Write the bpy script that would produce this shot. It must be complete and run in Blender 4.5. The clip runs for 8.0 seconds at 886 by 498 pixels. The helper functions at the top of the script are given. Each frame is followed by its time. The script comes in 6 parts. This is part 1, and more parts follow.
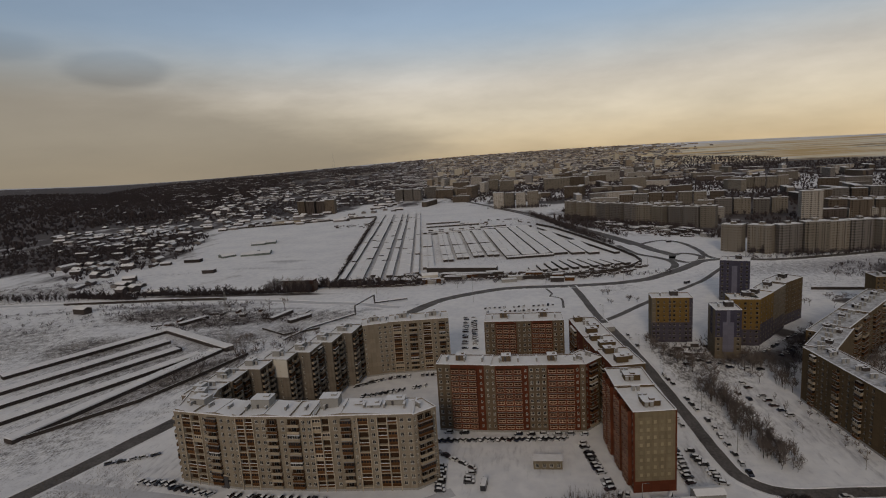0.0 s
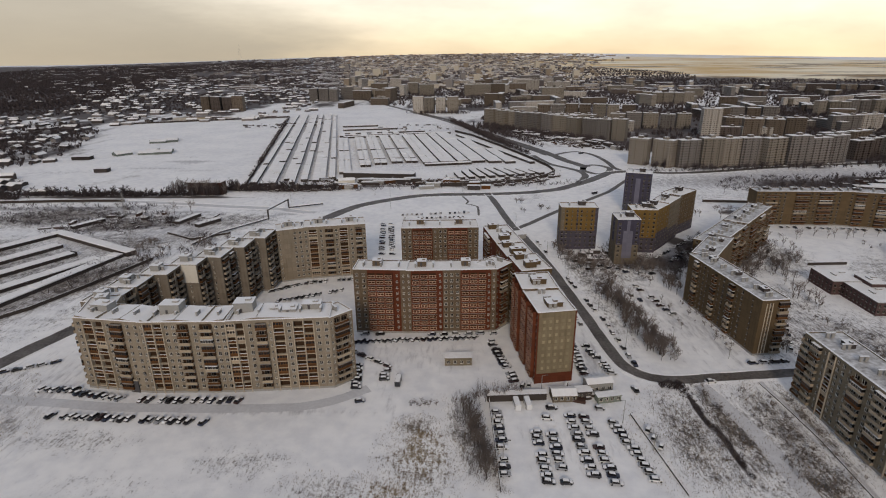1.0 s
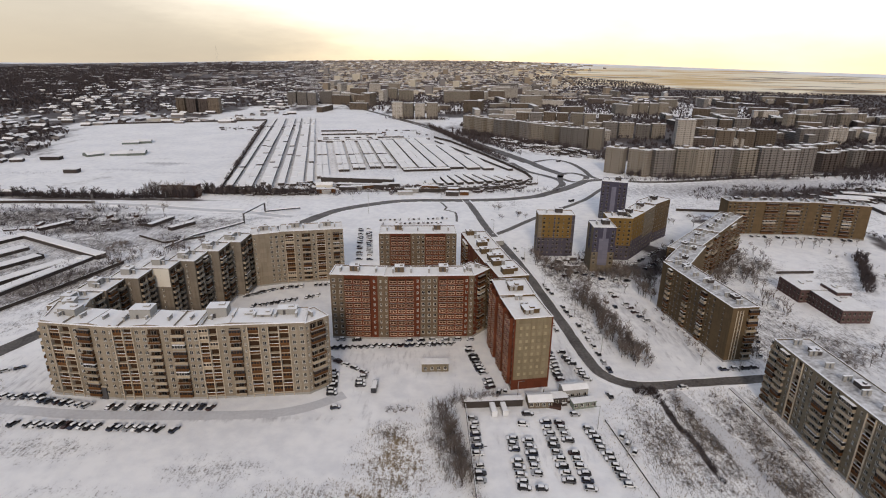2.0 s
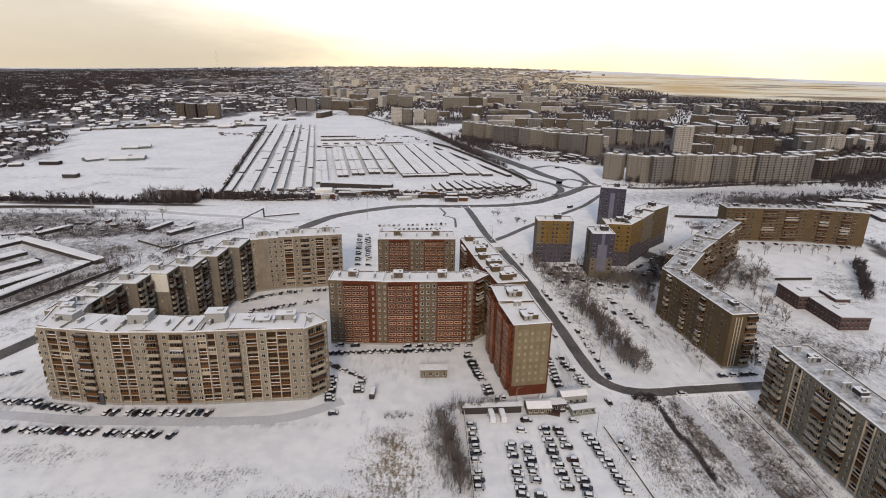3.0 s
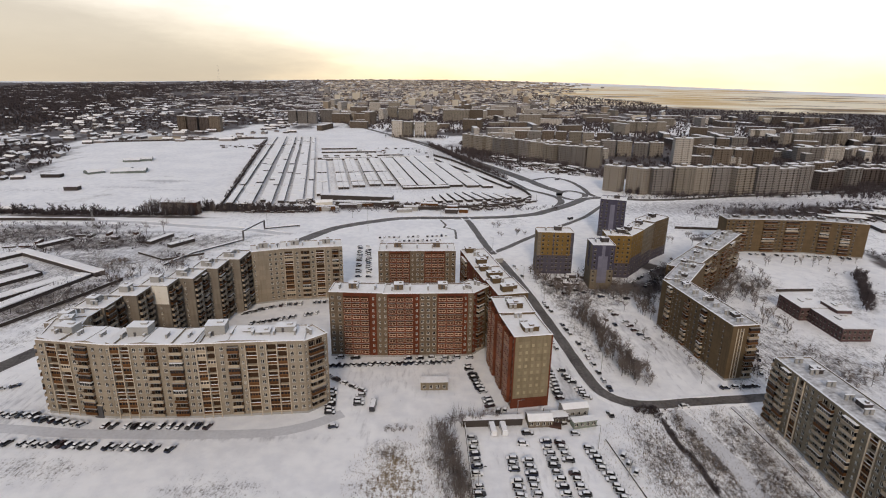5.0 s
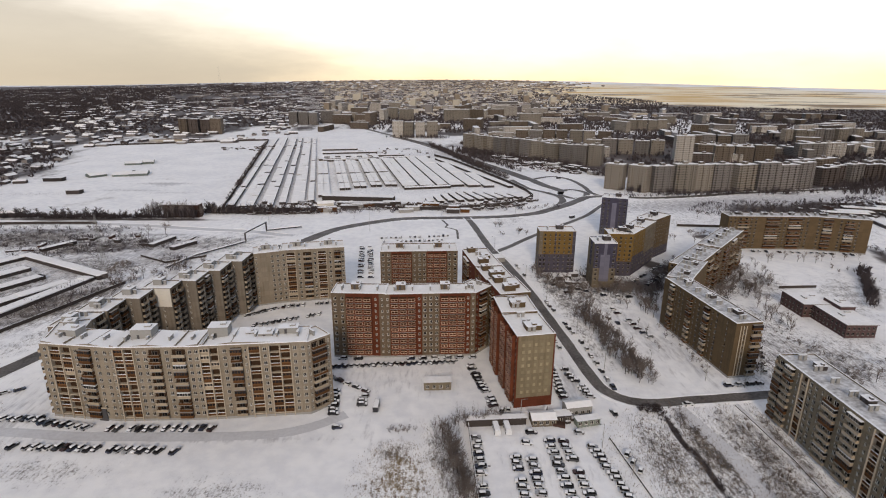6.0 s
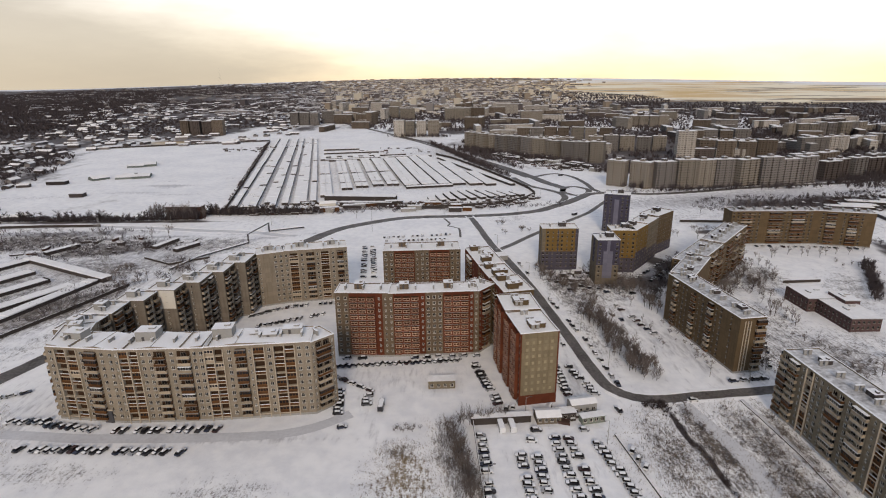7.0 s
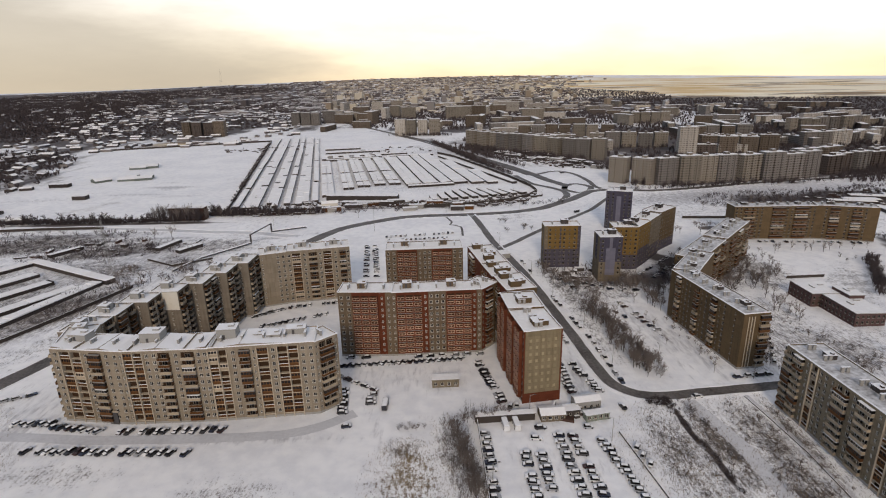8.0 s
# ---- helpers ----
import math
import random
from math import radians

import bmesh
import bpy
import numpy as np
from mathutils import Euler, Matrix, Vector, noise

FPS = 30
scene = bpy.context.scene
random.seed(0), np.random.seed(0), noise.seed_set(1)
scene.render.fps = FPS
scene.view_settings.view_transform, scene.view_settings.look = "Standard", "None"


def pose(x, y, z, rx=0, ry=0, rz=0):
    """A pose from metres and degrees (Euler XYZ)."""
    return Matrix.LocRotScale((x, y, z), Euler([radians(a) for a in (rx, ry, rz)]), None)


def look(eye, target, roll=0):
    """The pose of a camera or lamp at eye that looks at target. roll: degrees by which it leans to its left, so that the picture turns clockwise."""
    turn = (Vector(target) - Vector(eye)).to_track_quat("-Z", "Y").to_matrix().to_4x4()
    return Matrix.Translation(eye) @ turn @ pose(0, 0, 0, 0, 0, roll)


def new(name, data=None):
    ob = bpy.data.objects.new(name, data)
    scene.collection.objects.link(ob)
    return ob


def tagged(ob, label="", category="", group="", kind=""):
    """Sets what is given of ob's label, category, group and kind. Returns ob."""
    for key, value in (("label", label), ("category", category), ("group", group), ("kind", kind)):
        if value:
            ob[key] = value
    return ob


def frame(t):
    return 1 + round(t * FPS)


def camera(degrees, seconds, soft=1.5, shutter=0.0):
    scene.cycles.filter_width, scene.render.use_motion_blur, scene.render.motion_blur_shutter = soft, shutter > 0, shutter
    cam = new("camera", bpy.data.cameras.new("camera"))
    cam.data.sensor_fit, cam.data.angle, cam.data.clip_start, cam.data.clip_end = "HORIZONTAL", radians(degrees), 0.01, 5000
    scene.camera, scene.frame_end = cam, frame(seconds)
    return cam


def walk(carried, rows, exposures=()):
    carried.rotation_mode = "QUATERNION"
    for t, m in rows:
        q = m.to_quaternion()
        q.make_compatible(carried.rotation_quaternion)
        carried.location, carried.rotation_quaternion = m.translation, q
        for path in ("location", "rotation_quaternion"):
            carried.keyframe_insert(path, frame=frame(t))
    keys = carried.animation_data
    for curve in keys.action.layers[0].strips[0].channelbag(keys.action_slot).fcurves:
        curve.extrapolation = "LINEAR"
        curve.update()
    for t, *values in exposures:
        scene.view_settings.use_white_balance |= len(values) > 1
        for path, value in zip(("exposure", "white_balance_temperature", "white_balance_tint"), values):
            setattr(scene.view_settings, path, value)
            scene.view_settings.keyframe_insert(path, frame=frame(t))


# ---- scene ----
# ---- camera and its flight: a drone hovering 122 m up, settling its gaze ----
cam = camera(78.0, 8.0, soft=1.1)
EYE = (0.0, 0.0, 122.0)
GAZE = (  # seconds, pitch, roll, yaw
    (0.0, -9.64, 3.69, 10.04), (0.1, -12.2, 3.2, 8.65), (0.2, -14.75, 2.75, 7.4), (0.3, -16.6, 2.3, 6.45),
    (0.4, -18.1, 1.9, 5.6), (0.5, -19.06, 1.59, 4.81), (0.7, -19.55, 1.1, 3.45), (1.0, -19.7, 0.51, 1.98),
    (1.5, -19.46, -0.36, 0.31), (2.2, -18.95, -0.78, -0.05), (3.0, -18.48, -0.93, -0.10), (3.5, -18.1, -1.0, -0.14),
    (4.0, -17.68, -1.06, -0.13), (4.5, -17.39, -1.03, -0.11), (5.2, -17.24, -0.72, -0.09), (6.0, -17.26, -0.25, -0.06),
    (6.5, -17.31, 0.13, -0.01), (7.0, -17.4, 0.5, 0.0), (7.5, -17.5, 0.84, 0.03), (8.0, -17.54, 1.14, 0.06))
walk(cam, [(t, pose(*EYE, 90 + p, r, w)) for t, p, r, w in GAZE],
     exposures=((0.0, -1.4, 6700, 12), (0.2, -1.22, 6450, 12), (0.5, -0.97, 6350, 12), (1.0, -0.56, 6450, 12), (1.6, -0.27, 6450, 13), (3.0, -0.07, 6450, 13), (4.5, -0.16, 6450, 13), (6.5, -0.17, 6450, 13), (8.0, -0.27, 6450, 13)))

# ---- sky and sun ----
SUN_ELEVATION, SUN_AZIMUTH = 26.0, 183.0      # degrees; a veiled low sun behind the drone

CLOUDLETS = (((-0.622, 0.767, 0.159), 0.08), ((-0.721, 0.667, 0.188), 0.06))


def make_world():
    world = bpy.data.worlds.new("winter_sky")
    world.use_nodes = True
    nt = world.node_tree
    nt.nodes.clear()
    n = lambda kind: nt.nodes.new(kind)
    out, bg = n("ShaderNodeOutputWorld"), n("ShaderNodeBackground")
    sky = n("ShaderNodeTexSky")
    sky.sky_type, sky.sun_disc = "NISHITA", False
    sky.dust_density = 0.3
    sky.sun_elevation, sky.sun_rotation = radians(SUN_ELEVATION), radians(SUN_AZIMUTH)
    blue = n("ShaderNodeMix")
    blue.data_type, blue.blend_type = "RGBA", "MULTIPLY"
    blue.inputs["Factor"].default_value = 1.0
    blue.inputs["B"].default_value = (0.30, 0.30, 0.30, 1)
    nt.links.new(sky.outputs[0], blue.inputs["A"])
    co, sep = n("ShaderNodeTexCoord"), n("ShaderNodeSeparateXYZ")
    nt.links.new(co.outputs["Generated"], sep.inputs[0])
    # cloud deck: cream low down, paler and thinner higher up
    deck = n("ShaderNodeValToRGB")
    cr = deck.color_ramp
    cr.elements[0].position, cr.elements[0].color = 0.0, (1.60, 1.28, 0.80, 1)
    cr.elements[1].position, cr.elements[1].color = 1.0, (0.76, 0.75, 0.775, 1)
    for p, c in ((0.02, (1.7, 1.42, 0.95, 1)), (0.06, (1.8, 1.62, 1.25, 1)), (0.13, (1.5, 1.45, 1.32, 1)), (0.22, (1.0, 1.05, 1.10, 1)), (0.40, (0.80, 0.81, 0.85, 1)), (0.65, (0.76, 0.755, 0.78, 1))):
        e = cr.elements.new(p)
        e.color = c
    nt.links.new(sep.outputs["Z"], deck.inputs[0])
    # a smoky bank to the west, its ragged edge drawn by noise
    tex, mp = n("ShaderNodeTexNoise"), n("ShaderNodeMapping")
    mp.inputs["Scale"].default_value = (2.0, 2.0, 9.0)
    nt.links.new(co.outputs["Generated"], mp.inputs[0])
    nt.links.new(mp.outputs[0], tex.inputs["Vector"])
    tex.inputs["Scale"].default_value, tex.inputs["Detail"].default_value, tex.inputs["Roughness"].default_value = 1.6, 6.0, 0.55
    side = n("ShaderNodeMath")
    side.operation, side.inputs[1].default_value = "MULTIPLY_ADD", -1.5
    nt.links.new(sep.outputs["X"], side.inputs[0])
    low = n("ShaderNodeMath")
    low.operation, low.inputs[1].default_value = "MULTIPLY_ADD", -4.2
    nt.links.new(sep.outputs["Z"], low.inputs[0])
    low.inputs[2].default_value = 0.02
    nt.links.new(low.outputs[0], side.inputs[2])
    bank = n("ShaderNodeMath")
    bank.operation = "MULTIPLY_ADD"
    bank.inputs[1].default_value = 0.8
    nt.links.new(tex.outputs["Fac"], bank.inputs[0])
    nt.links.new(side.outputs[0], bank.inputs[2])
    ramp = n("ShaderNodeMapRange")
    ramp.interpolation_type = "SMOOTHSTEP"
    ramp.inputs["From Min"].default_value, ramp.inputs["From Max"].default_value = 0.22, 1.0
    ramp.inputs["To Max"].default_value = 0.8
    nt.links.new(bank.outputs[0], ramp.inputs["Value"])
    smoke = n("ShaderNodeMix")
    smoke.data_type = "RGBA"
    smoke.inputs["B"].default_value = (0.78, 0.705, 0.57, 1)
    nt.links.new(ramp.outputs[0], smoke.inputs["Factor"])
    glow = n("ShaderNodeMapRange")          # the deck is brighter ahead and dimmed behind the camera to darken house fronts
    glow.interpolation_type = "SMOOTHSTEP"
    glow.inputs["From Min"].default_value, glow.inputs["From Max"].default_value, glow.inputs["To Min"].default_value = -0.2, 0.9, 0.5
    glow.inputs["To Max"].default_value = 1.3
    nt.links.new(sep.outputs["Y"], glow.inputs["Value"])
    lit = n("ShaderNodeVectorMath")
    lit.operation = "SCALE"
    puff, pm = n("ShaderNodeTexNoise"), n("ShaderNodeMapping")
    pm.inputs["Scale"].default_value = (1.8, 1.8, 6.5)
    pm.inputs["Location"].default_value = (3.1, 0.4, 1.7)
    nt.links.new(co.outputs["Generated"], pm.inputs[0])
    nt.links.new(pm.outputs[0], puff.inputs["Vector"])
    puff.inputs["Scale"].default_value, puff.inputs["Detail"].default_value, puff.inputs["Roughness"].default_value = 2.4, 7.0, 0.6
    pr = n("ShaderNodeMapRange")
    pr.inputs["From Min"].default_value, pr.inputs["From Max"].default_value = 0.3, 0.7
    pr.inputs["To Min"].default_value, pr.inputs["To Max"].default_value = 0.86, 1.12
    nt.links.new(puff.outputs["Fac"], pr.inputs["Value"])
    cloud = n("ShaderNodeVectorMath")
    cloud.operation = "SCALE"
    nt.links.new(deck.outputs[0], cloud.inputs[0])
    nt.links.new(pr.outputs[0], cloud.inputs["Scale"])
    nt.links.new(cloud.outputs[0], lit.inputs[0])
    nt.links.new(glow.outputs[0], lit.inputs["Scale"])
    nt.links.new(lit.outputs[0], smoke.inputs["A"])
    # torn openings that let the blue through, mostly high up
    tear = n("ShaderNodeMapRange")
    tear.interpolation_type = "SMOOTHSTEP"
    tear.inputs["From Min"].default_value, tear.inputs["From Max"].default_value, tear.inputs["To Max"].default_value = 0.11, 0.24, 0.75
    nt.links.new(sep.outputs["Z"], tear.inputs["Value"])
    shut = n("ShaderNodeMapRange")
    shut.interpolation_type = "SMOOTHSTEP"
    shut.inputs["From Min"].default_value, shut.inputs["From Max"].default_value = 0.62, 0.36
    nt.links.new(sep.outputs["Z"], shut.inputs["Value"])
    rent = n("ShaderNodeMath")
    rent.operation = "MULTIPLY"
    nt.links.new(tear.outputs[0], rent.inputs[0])
    nt.links.new(shut.outputs[0], rent.inputs[1])
    mix = n("ShaderNodeMix")
    mix.data_type = "RGBA"
    nt.links.new(rent.outputs[0], mix.inputs["Factor"])
    veil = smoke.outputs["Result"]
    for way, size in CLOUDLETS:             # two small dark clouds drifting before the bank
        off = n("ShaderNodeVectorMath")
        off.operation = "SUBTRACT"
        off.inputs[1].default_value = way
        nt.links.new(co.outputs["Generated"], off.inputs[0])
        squash = n("ShaderNodeVectorMath")
        squash.operation = "MULTIPLY"
        squash.inputs[1].default_value = (1, 1, 2.6)
        nt.links.new(off.outputs[0], squash.inputs[0])
        far = n("ShaderNodeVectorMath")
        far.operation = "LENGTH"
        nt.links.new(squash.outputs[0], far.inputs[0])
        rag = n("ShaderNodeMath")
        rag.operation, rag.inputs[1].default_value = "MULTIPLY_ADD", -0.09
        nt.links.new(puff.outputs["Fac"], rag.inputs[0])
        nt.links.new(far.outputs["Value"], rag.inputs[2])
        soft = n("ShaderNodeMapRange")
        soft.interpolation_type = "SMOOTHSTEP"
        soft.inputs["From Min"].default_value, soft.inputs["From Max"].default_value, soft.inputs["To Max"].default_value = size - 0.045, size - 0.085, 0.4
        nt.links.new(rag.outputs[0], soft.inputs["Value"])
        dim = n("ShaderNodeMix")
        dim.data_type = "RGBA"
        dim.inputs["B"].default_value = (0.42, 0.39, 0.37, 1)
        nt.links.new(soft.outputs[0], dim.inputs["Factor"])
        nt.links.new(veil, dim.inputs["A"])
        veil = dim.outputs["Result"]
    nt.links.new(veil, mix.inputs["A"])
    nt.links.new(blue.outputs["Result"], mix.inputs["B"])
    nt.links.new(mix.outputs["Result"], bg.inputs["Color"])
    bg.inputs["Strength"].default_value = 0.75
    nt.links.new(bg.outputs[0], out.inputs[0])
    scene.world = world


make_world()
sun = new("sun", bpy.data.lights.new("sun", "SUN"))
sun.data.energy, sun.data.angle, sun.data.color = 1.9, radians(12), (1.0, 0.84, 0.64)
az, el = radians(SUN_AZIMUTH), radians(SUN_ELEVATION)
sun.matrix_world = look((math.sin(az) * math.cos(el) * 100, math.cos(az) * math.cos(el) * 100, math.sin(el) * 100), (0, 0, 0))


# ---- materials ----
def surface(name, base, other=None, rough=0.85, big=0.15, small=3.0, amount=0.5, bump=0.15, metal=0.0, spread=0.0, joints=None, dirt=None, gloss=0.15):
    """Principled surface: two colours mixed by coarse stains and fine grain, with relief; spread varies it thing by thing;
    joints (width, height, depth) rules panel seams in the thing's own frame; dirt is a third colour in streaks."""
    m = bpy.data.materials.new(name)
    m.use_nodes = True
    nt = m.node_tree
    bsdf = nt.nodes["Principled BSDF"]
    bsdf.inputs["Roughness"].default_value, bsdf.inputs["Metallic"].default_value = rough, metal
    bsdf.inputs["Specular IOR Level"].default_value = gloss
    other = other or tuple(c * 0.7 for c in base)
    n, link = nt.nodes.new, nt.links.new
    geo = n("ShaderNodeNewGeometry")
    a, b = n("ShaderNodeTexNoise"), n("ShaderNodeTexNoise")
    for tex, s in ((a, big), (b, small)):
        tex.inputs["Scale"].default_value, tex.inputs["Detail"].default_value = s, 5.0
        link(geo.outputs["Position"], tex.inputs["Vector"])
    add = n("ShaderNodeMath")
    add.operation = "ADD"
    link(a.outputs["Fac"], add.inputs[0])
    link(b.outputs["Fac"], add.inputs[1])
    fac = n("ShaderNodeMapRange")
    fac.inputs["From Min"].default_value, fac.inputs["From Max"].default_value = 0.7, 1.35
    fac.inputs["To Max"].default_value = amount
    link(add.outputs[0], fac.inputs["Value"])
    mix = n("ShaderNodeMix")
    mix.data_type = "RGBA"
    mix.inputs["A"].default_value, mix.inputs["B"].default_value = (*base, 1), (*other, 1)
    link(fac.outputs[0], mix.inputs["Factor"])
    col = mix.outputs["Result"]
    if dirt:
        tc, mp, st = n("ShaderNodeTexCoord"), n("ShaderNodeMapping"), n("ShaderNodeTexNoise")
        mp.inputs["Scale"].default_value = (0.9, 0.9, 0.06)
        link(tc.outputs["Object"], mp.inputs[0])
        link(mp.outputs[0], st.inputs["Vector"])
        st.inputs["Scale"].default_value, st.inputs["Detail"].default_value = 1.0, 4.0
        r = n("ShaderNodeMapRange")
        r.inputs["From Min"].default_value, r.inputs["From Max"].default_value, r.inputs["To Max"].default_value = 0.5, 0.75, 0.6
        link(st.outputs["Fac"], r.inputs["Value"])
        mx = n("ShaderNodeMix")
        mx.data_type = "RGBA"
        mx.inputs["B"].default_value = (*dirt, 1)
        link(r.outputs[0], mx.inputs["Factor"])
        link(col, mx.inputs["A"])
        col = mx.outputs["Result"]
    height = b.outputs["Fac"]
    if joints:
        w, h, depth = joints
        tc, sp, cx, ad = n("ShaderNodeTexCoord"), n("ShaderNodeSeparateXYZ"), n("ShaderNodeCombineXYZ"), n("ShaderNodeMath")
        ad.operation = "ADD"
        link(tc.outputs["Object"], sp.inputs[0])
        link(sp.outputs["X"], ad.inputs[0])
        link(sp.outputs["Y"], ad.inputs[1])
        link(ad.outputs[0], cx.inputs[0])
        link(sp.outputs["Z"], cx.inputs[1])
        br = n("ShaderNodeTexBrick")
        br.offset = 0.0
        br.inputs["Scale"].default_value, br.inputs["Brick Width"].default_value, br.inputs["Row Height"].default_value = 1.0, w, h
        br.inputs["Mortar Size"].default_value = 0.05
        br.inputs["Color1"].default_value, br.inputs["Color2"].default_value = (0.82, 0.82, 0.82, 1), (1, 1, 1, 1)
        br.inputs["Mortar"].default_value = (1 - depth, 1 - depth, 1 - depth, 1)
        link(cx.outputs[0], br.inputs["Vector"])
        mu = n("ShaderNodeMix")
        mu.data_type, mu.blend_type = "RGBA", "MULTIPLY"
        mu.inputs["Factor"].default_value = 1.0
        link(col, mu.inputs["A"])
        link(br.outputs["Color"], mu.inputs["B"])
        col = mu.outputs["Result"]
    if spread:
        info, hs, r = n("ShaderNodeObjectInfo"), n("ShaderNodeHueSaturation"), n("ShaderNodeMapRange")
        r.inputs["To Min"].default_value, r.inputs["To Max"].default_value = 1 - spread, 1 + spread
        link(info.outputs["Random"], r.inputs["Value"])
        link(r.outputs[0], hs.inputs["Value"])
        link(col, hs.inputs["Color"])
        col = hs.outputs["Color"]
    link(col, bsdf.inputs["Base Color"])
    if bump:
        bp = n("ShaderNodeBump")
        bp.inputs["Strength"].default_value, bp.inputs["Distance"].default_value = bump, 0.1
        link(height, bp.inputs["Height"])
        link(bp.outputs[0], bsdf.inputs["Normal"])
    return m


SNOW = surface("snow", (0.91, 0.915, 0.935), (0.76, 0.77, 0.80), rough=0.7, big=0.08, small=1.3, amount=0.5)
ROOF_SNOW = surface("roof_snow", (0.92, 0.92, 0.93), (0.68, 0.67, 0.67), rough=0.75, big=0.10, small=0.6, amount=0.55)
BEIGE = surface("beige_panel", (0.290, 0.241, 0.182), (0.198, 0.164, 0.121), big=0.08, small=1.5, joints=(3.2, 2.8, 0.3), dirt=(0.165, 0.125, 0.082))
BEIGE_PALE = surface("pale_concrete", (0.46, 0.39, 0.30), (0.36, 0.30, 0.23), big=0.2, small=2.0)
GREY_BEIGE = surface("grey_beige_panel", (0.189, 0.154, 0.110), (0.123, 0.099, 0.072), big=0.08, small=1.5, joints=(3.2, 2.8, 0.3), dirt=(0.125, 0.10, 0.076))
GREY_GABLE = surface("grey_gable_panel", (0.225, 0.19, 0.152), (0.155, 0.131, 0.106), big=0.08, small=1.5, joints=(3.2, 2.8, 0.3), dirt=(0.125, 0.104, 0.084))
OCHRE = surface("ochre_panel", (0.132, 0.090, 0.048), (0.08, 0.054, 0.029), big=0.08, small=1.2, joints=(3.4, 2.75, 0.32), dirt=(0.07, 0.05, 0.032))
GABLE = surface("yellow_grey_gable", (0.225, 0.180, 0.113), (0.153, 0.119, 0.074), big=0.1, small=1.2, joints=(2.45, 2.85, 0.25), dirt=(0.16, 0.12, 0.07))
WEATHERED = surface("weathered_panel", (0.225, 0.185, 0.128), (0.125, 0.102, 0.072), big=0.1, small=1.2, joints=(3.4, 2.75, 0.35), dirt=(0.095, 0.077, 0.055))
TAN = surface("tan_grey_panel", (0.165, 0.122, 0.082), (0.106, 0.078, 0.053), big=0.08, small=1.5, joints=(3.2, 2.85, 0.3), dirt=(0.10, 0.076, 0.056))
RED = surface("red_brick_panel", (0.130, 0.037, 0.018), (0.075, 0.023, 0.012), big=0.1, small=2.0, joints=(3.0, 2.85, 0.25))
YELLOW = surface("yellow_panel", (0.198, 0.122, 0.038), (0.131, 0.081, 0.029), big=0.1, small=1.5, joints=(3.2, 2.8, 0.3))
SLATE = surface("slate_violet_panel", (0.089, 0.079, 0.102), (0.056, 0.051, 0.066), big=0.1, small=1.5, joints=(3.2, 2.8, 0.3))
PALE_VIOLET = surface("pale_violet_panel", (0.175, 0.168, 0.215), (0.125, 0.12, 0.155), big=0.1, small=1.5, joints=(3.2, 2.8, 0.25))
DARK_VIOLET = surface("dark_violet_panel", (0.07, 0.064, 0.092), (0.046, 0.042, 0.062), big=0.1, small=1.5, joints=(3.2, 2.8, 0.3))
DARK_PANEL = surface("dark_blue_panel", (0.085, 0.085, 0.105), (0.06, 0.065, 0.08), joints=(3.2, 2.8, 0.3))
BROWN_WALL = surface("brown_loggia_wall", (0.100, 0.043, 0.014), (0.044, 0.021, 0.009), big=0.5, small=3.0, spread=0.25)
WOOD = surface("varnished_wood", (0.155, 0.075, 0.031), (0.085, 0.044, 0.02), big=0.6, small=5.0, spread=0.3)
WHITE_PAINT = surface("white_paint", (0.66, 0.62, 0.55), (0.48, 0.44, 0.38), small=4.0, spread=0.12)
CREAM_FRAME = surface("cream_frame", (0.52, 0.44, 0.35), (0.31, 0.24, 0.18), small=4.0, spread=0.15)
GREY_FRAME = surface("grey_frame", (0.221, 0.191, 0.153), (0.145, 0.123, 0.098), small=4.0, spread=0.2)
# recess shade put into the colour: loggia backs, walls behind balconies, balcony gaps
RECESS_SHADE = surface("shaded_loggia_back", (0.045, 0.024, 0.012), (0.025, 0.015, 0.009), small=3.0)
PARAPET_RED = surface("rust_parapet", (0.135, 0.040, 0.019), (0.062, 0.021, 0.011), small=3.0, spread=0.2)
PARAPET = surface("balcony_panel", (0.35, 0.285, 0.205), (0.18, 0.135, 0.09), big=0.8, small=3.0, spread=0.25)
GLASS = surface("window_glass", (0.008, 0.008, 0.010), (0.02, 0.016, 0.012), rough=0.12, bump=0.0, spread=0.4, gloss=0.35)
PEACH_FRAME = surface("peach_frame", (0.58, 0.42, 0.30), (0.34, 0.22, 0.15), small=1.5, amount=0.8, spread=0.2)
# orange reflection on the red balconies' glass, put into the pane colour
WARM_PANE = surface("warm_pane", (0.075, 0.026, 0.014), (0.03, 0.014, 0.009), rough=0.2, bump=0.0, spread=0.4, gloss=0.3)
CONCRETE = surface("concrete", (0.306, 0.297, 0.281), (0.221, 0.212, 0.196), small=2.0)
ROOF_PATCHY = surface("roof_snow_over_bitumen", (0.78, 0.79, 0.82), (0.14, 0.13, 0.125), rough=0.75, big=0.3, small=0.7, amount=0.85)
ASPHALT = surface("wet_asphalt", (0.062, 0.054, 0.049), (0.33, 0.305, 0.29), rough=0.6, big=0.11, small=0.8, amount=0.45)
SLUSH = surface("trodden_snow", (0.68, 0.69, 0.72), (0.50, 0.50, 0.53), big=0.12, small=0.8, amount=0.8)
DARK_TWIGS = surface("dark_twigs", (0.08, 0.065, 0.066), (0.046, 0.038, 0.041), big=0.02, small=0.5)
BARK = surface("bark", (0.05, 0.04, 0.036), (0.028, 0.023, 0.021), small=2.0, spread=0.2)
TWIGS = surface("twigs", (0.185, 0.155, 0.14), (0.105, 0.088, 0.08), small=1.0, spread=0.25)
STRAW = surface("dry_grass", (0.27, 0.20, 0.115), (0.17, 0.125, 0.075), small=1.0)
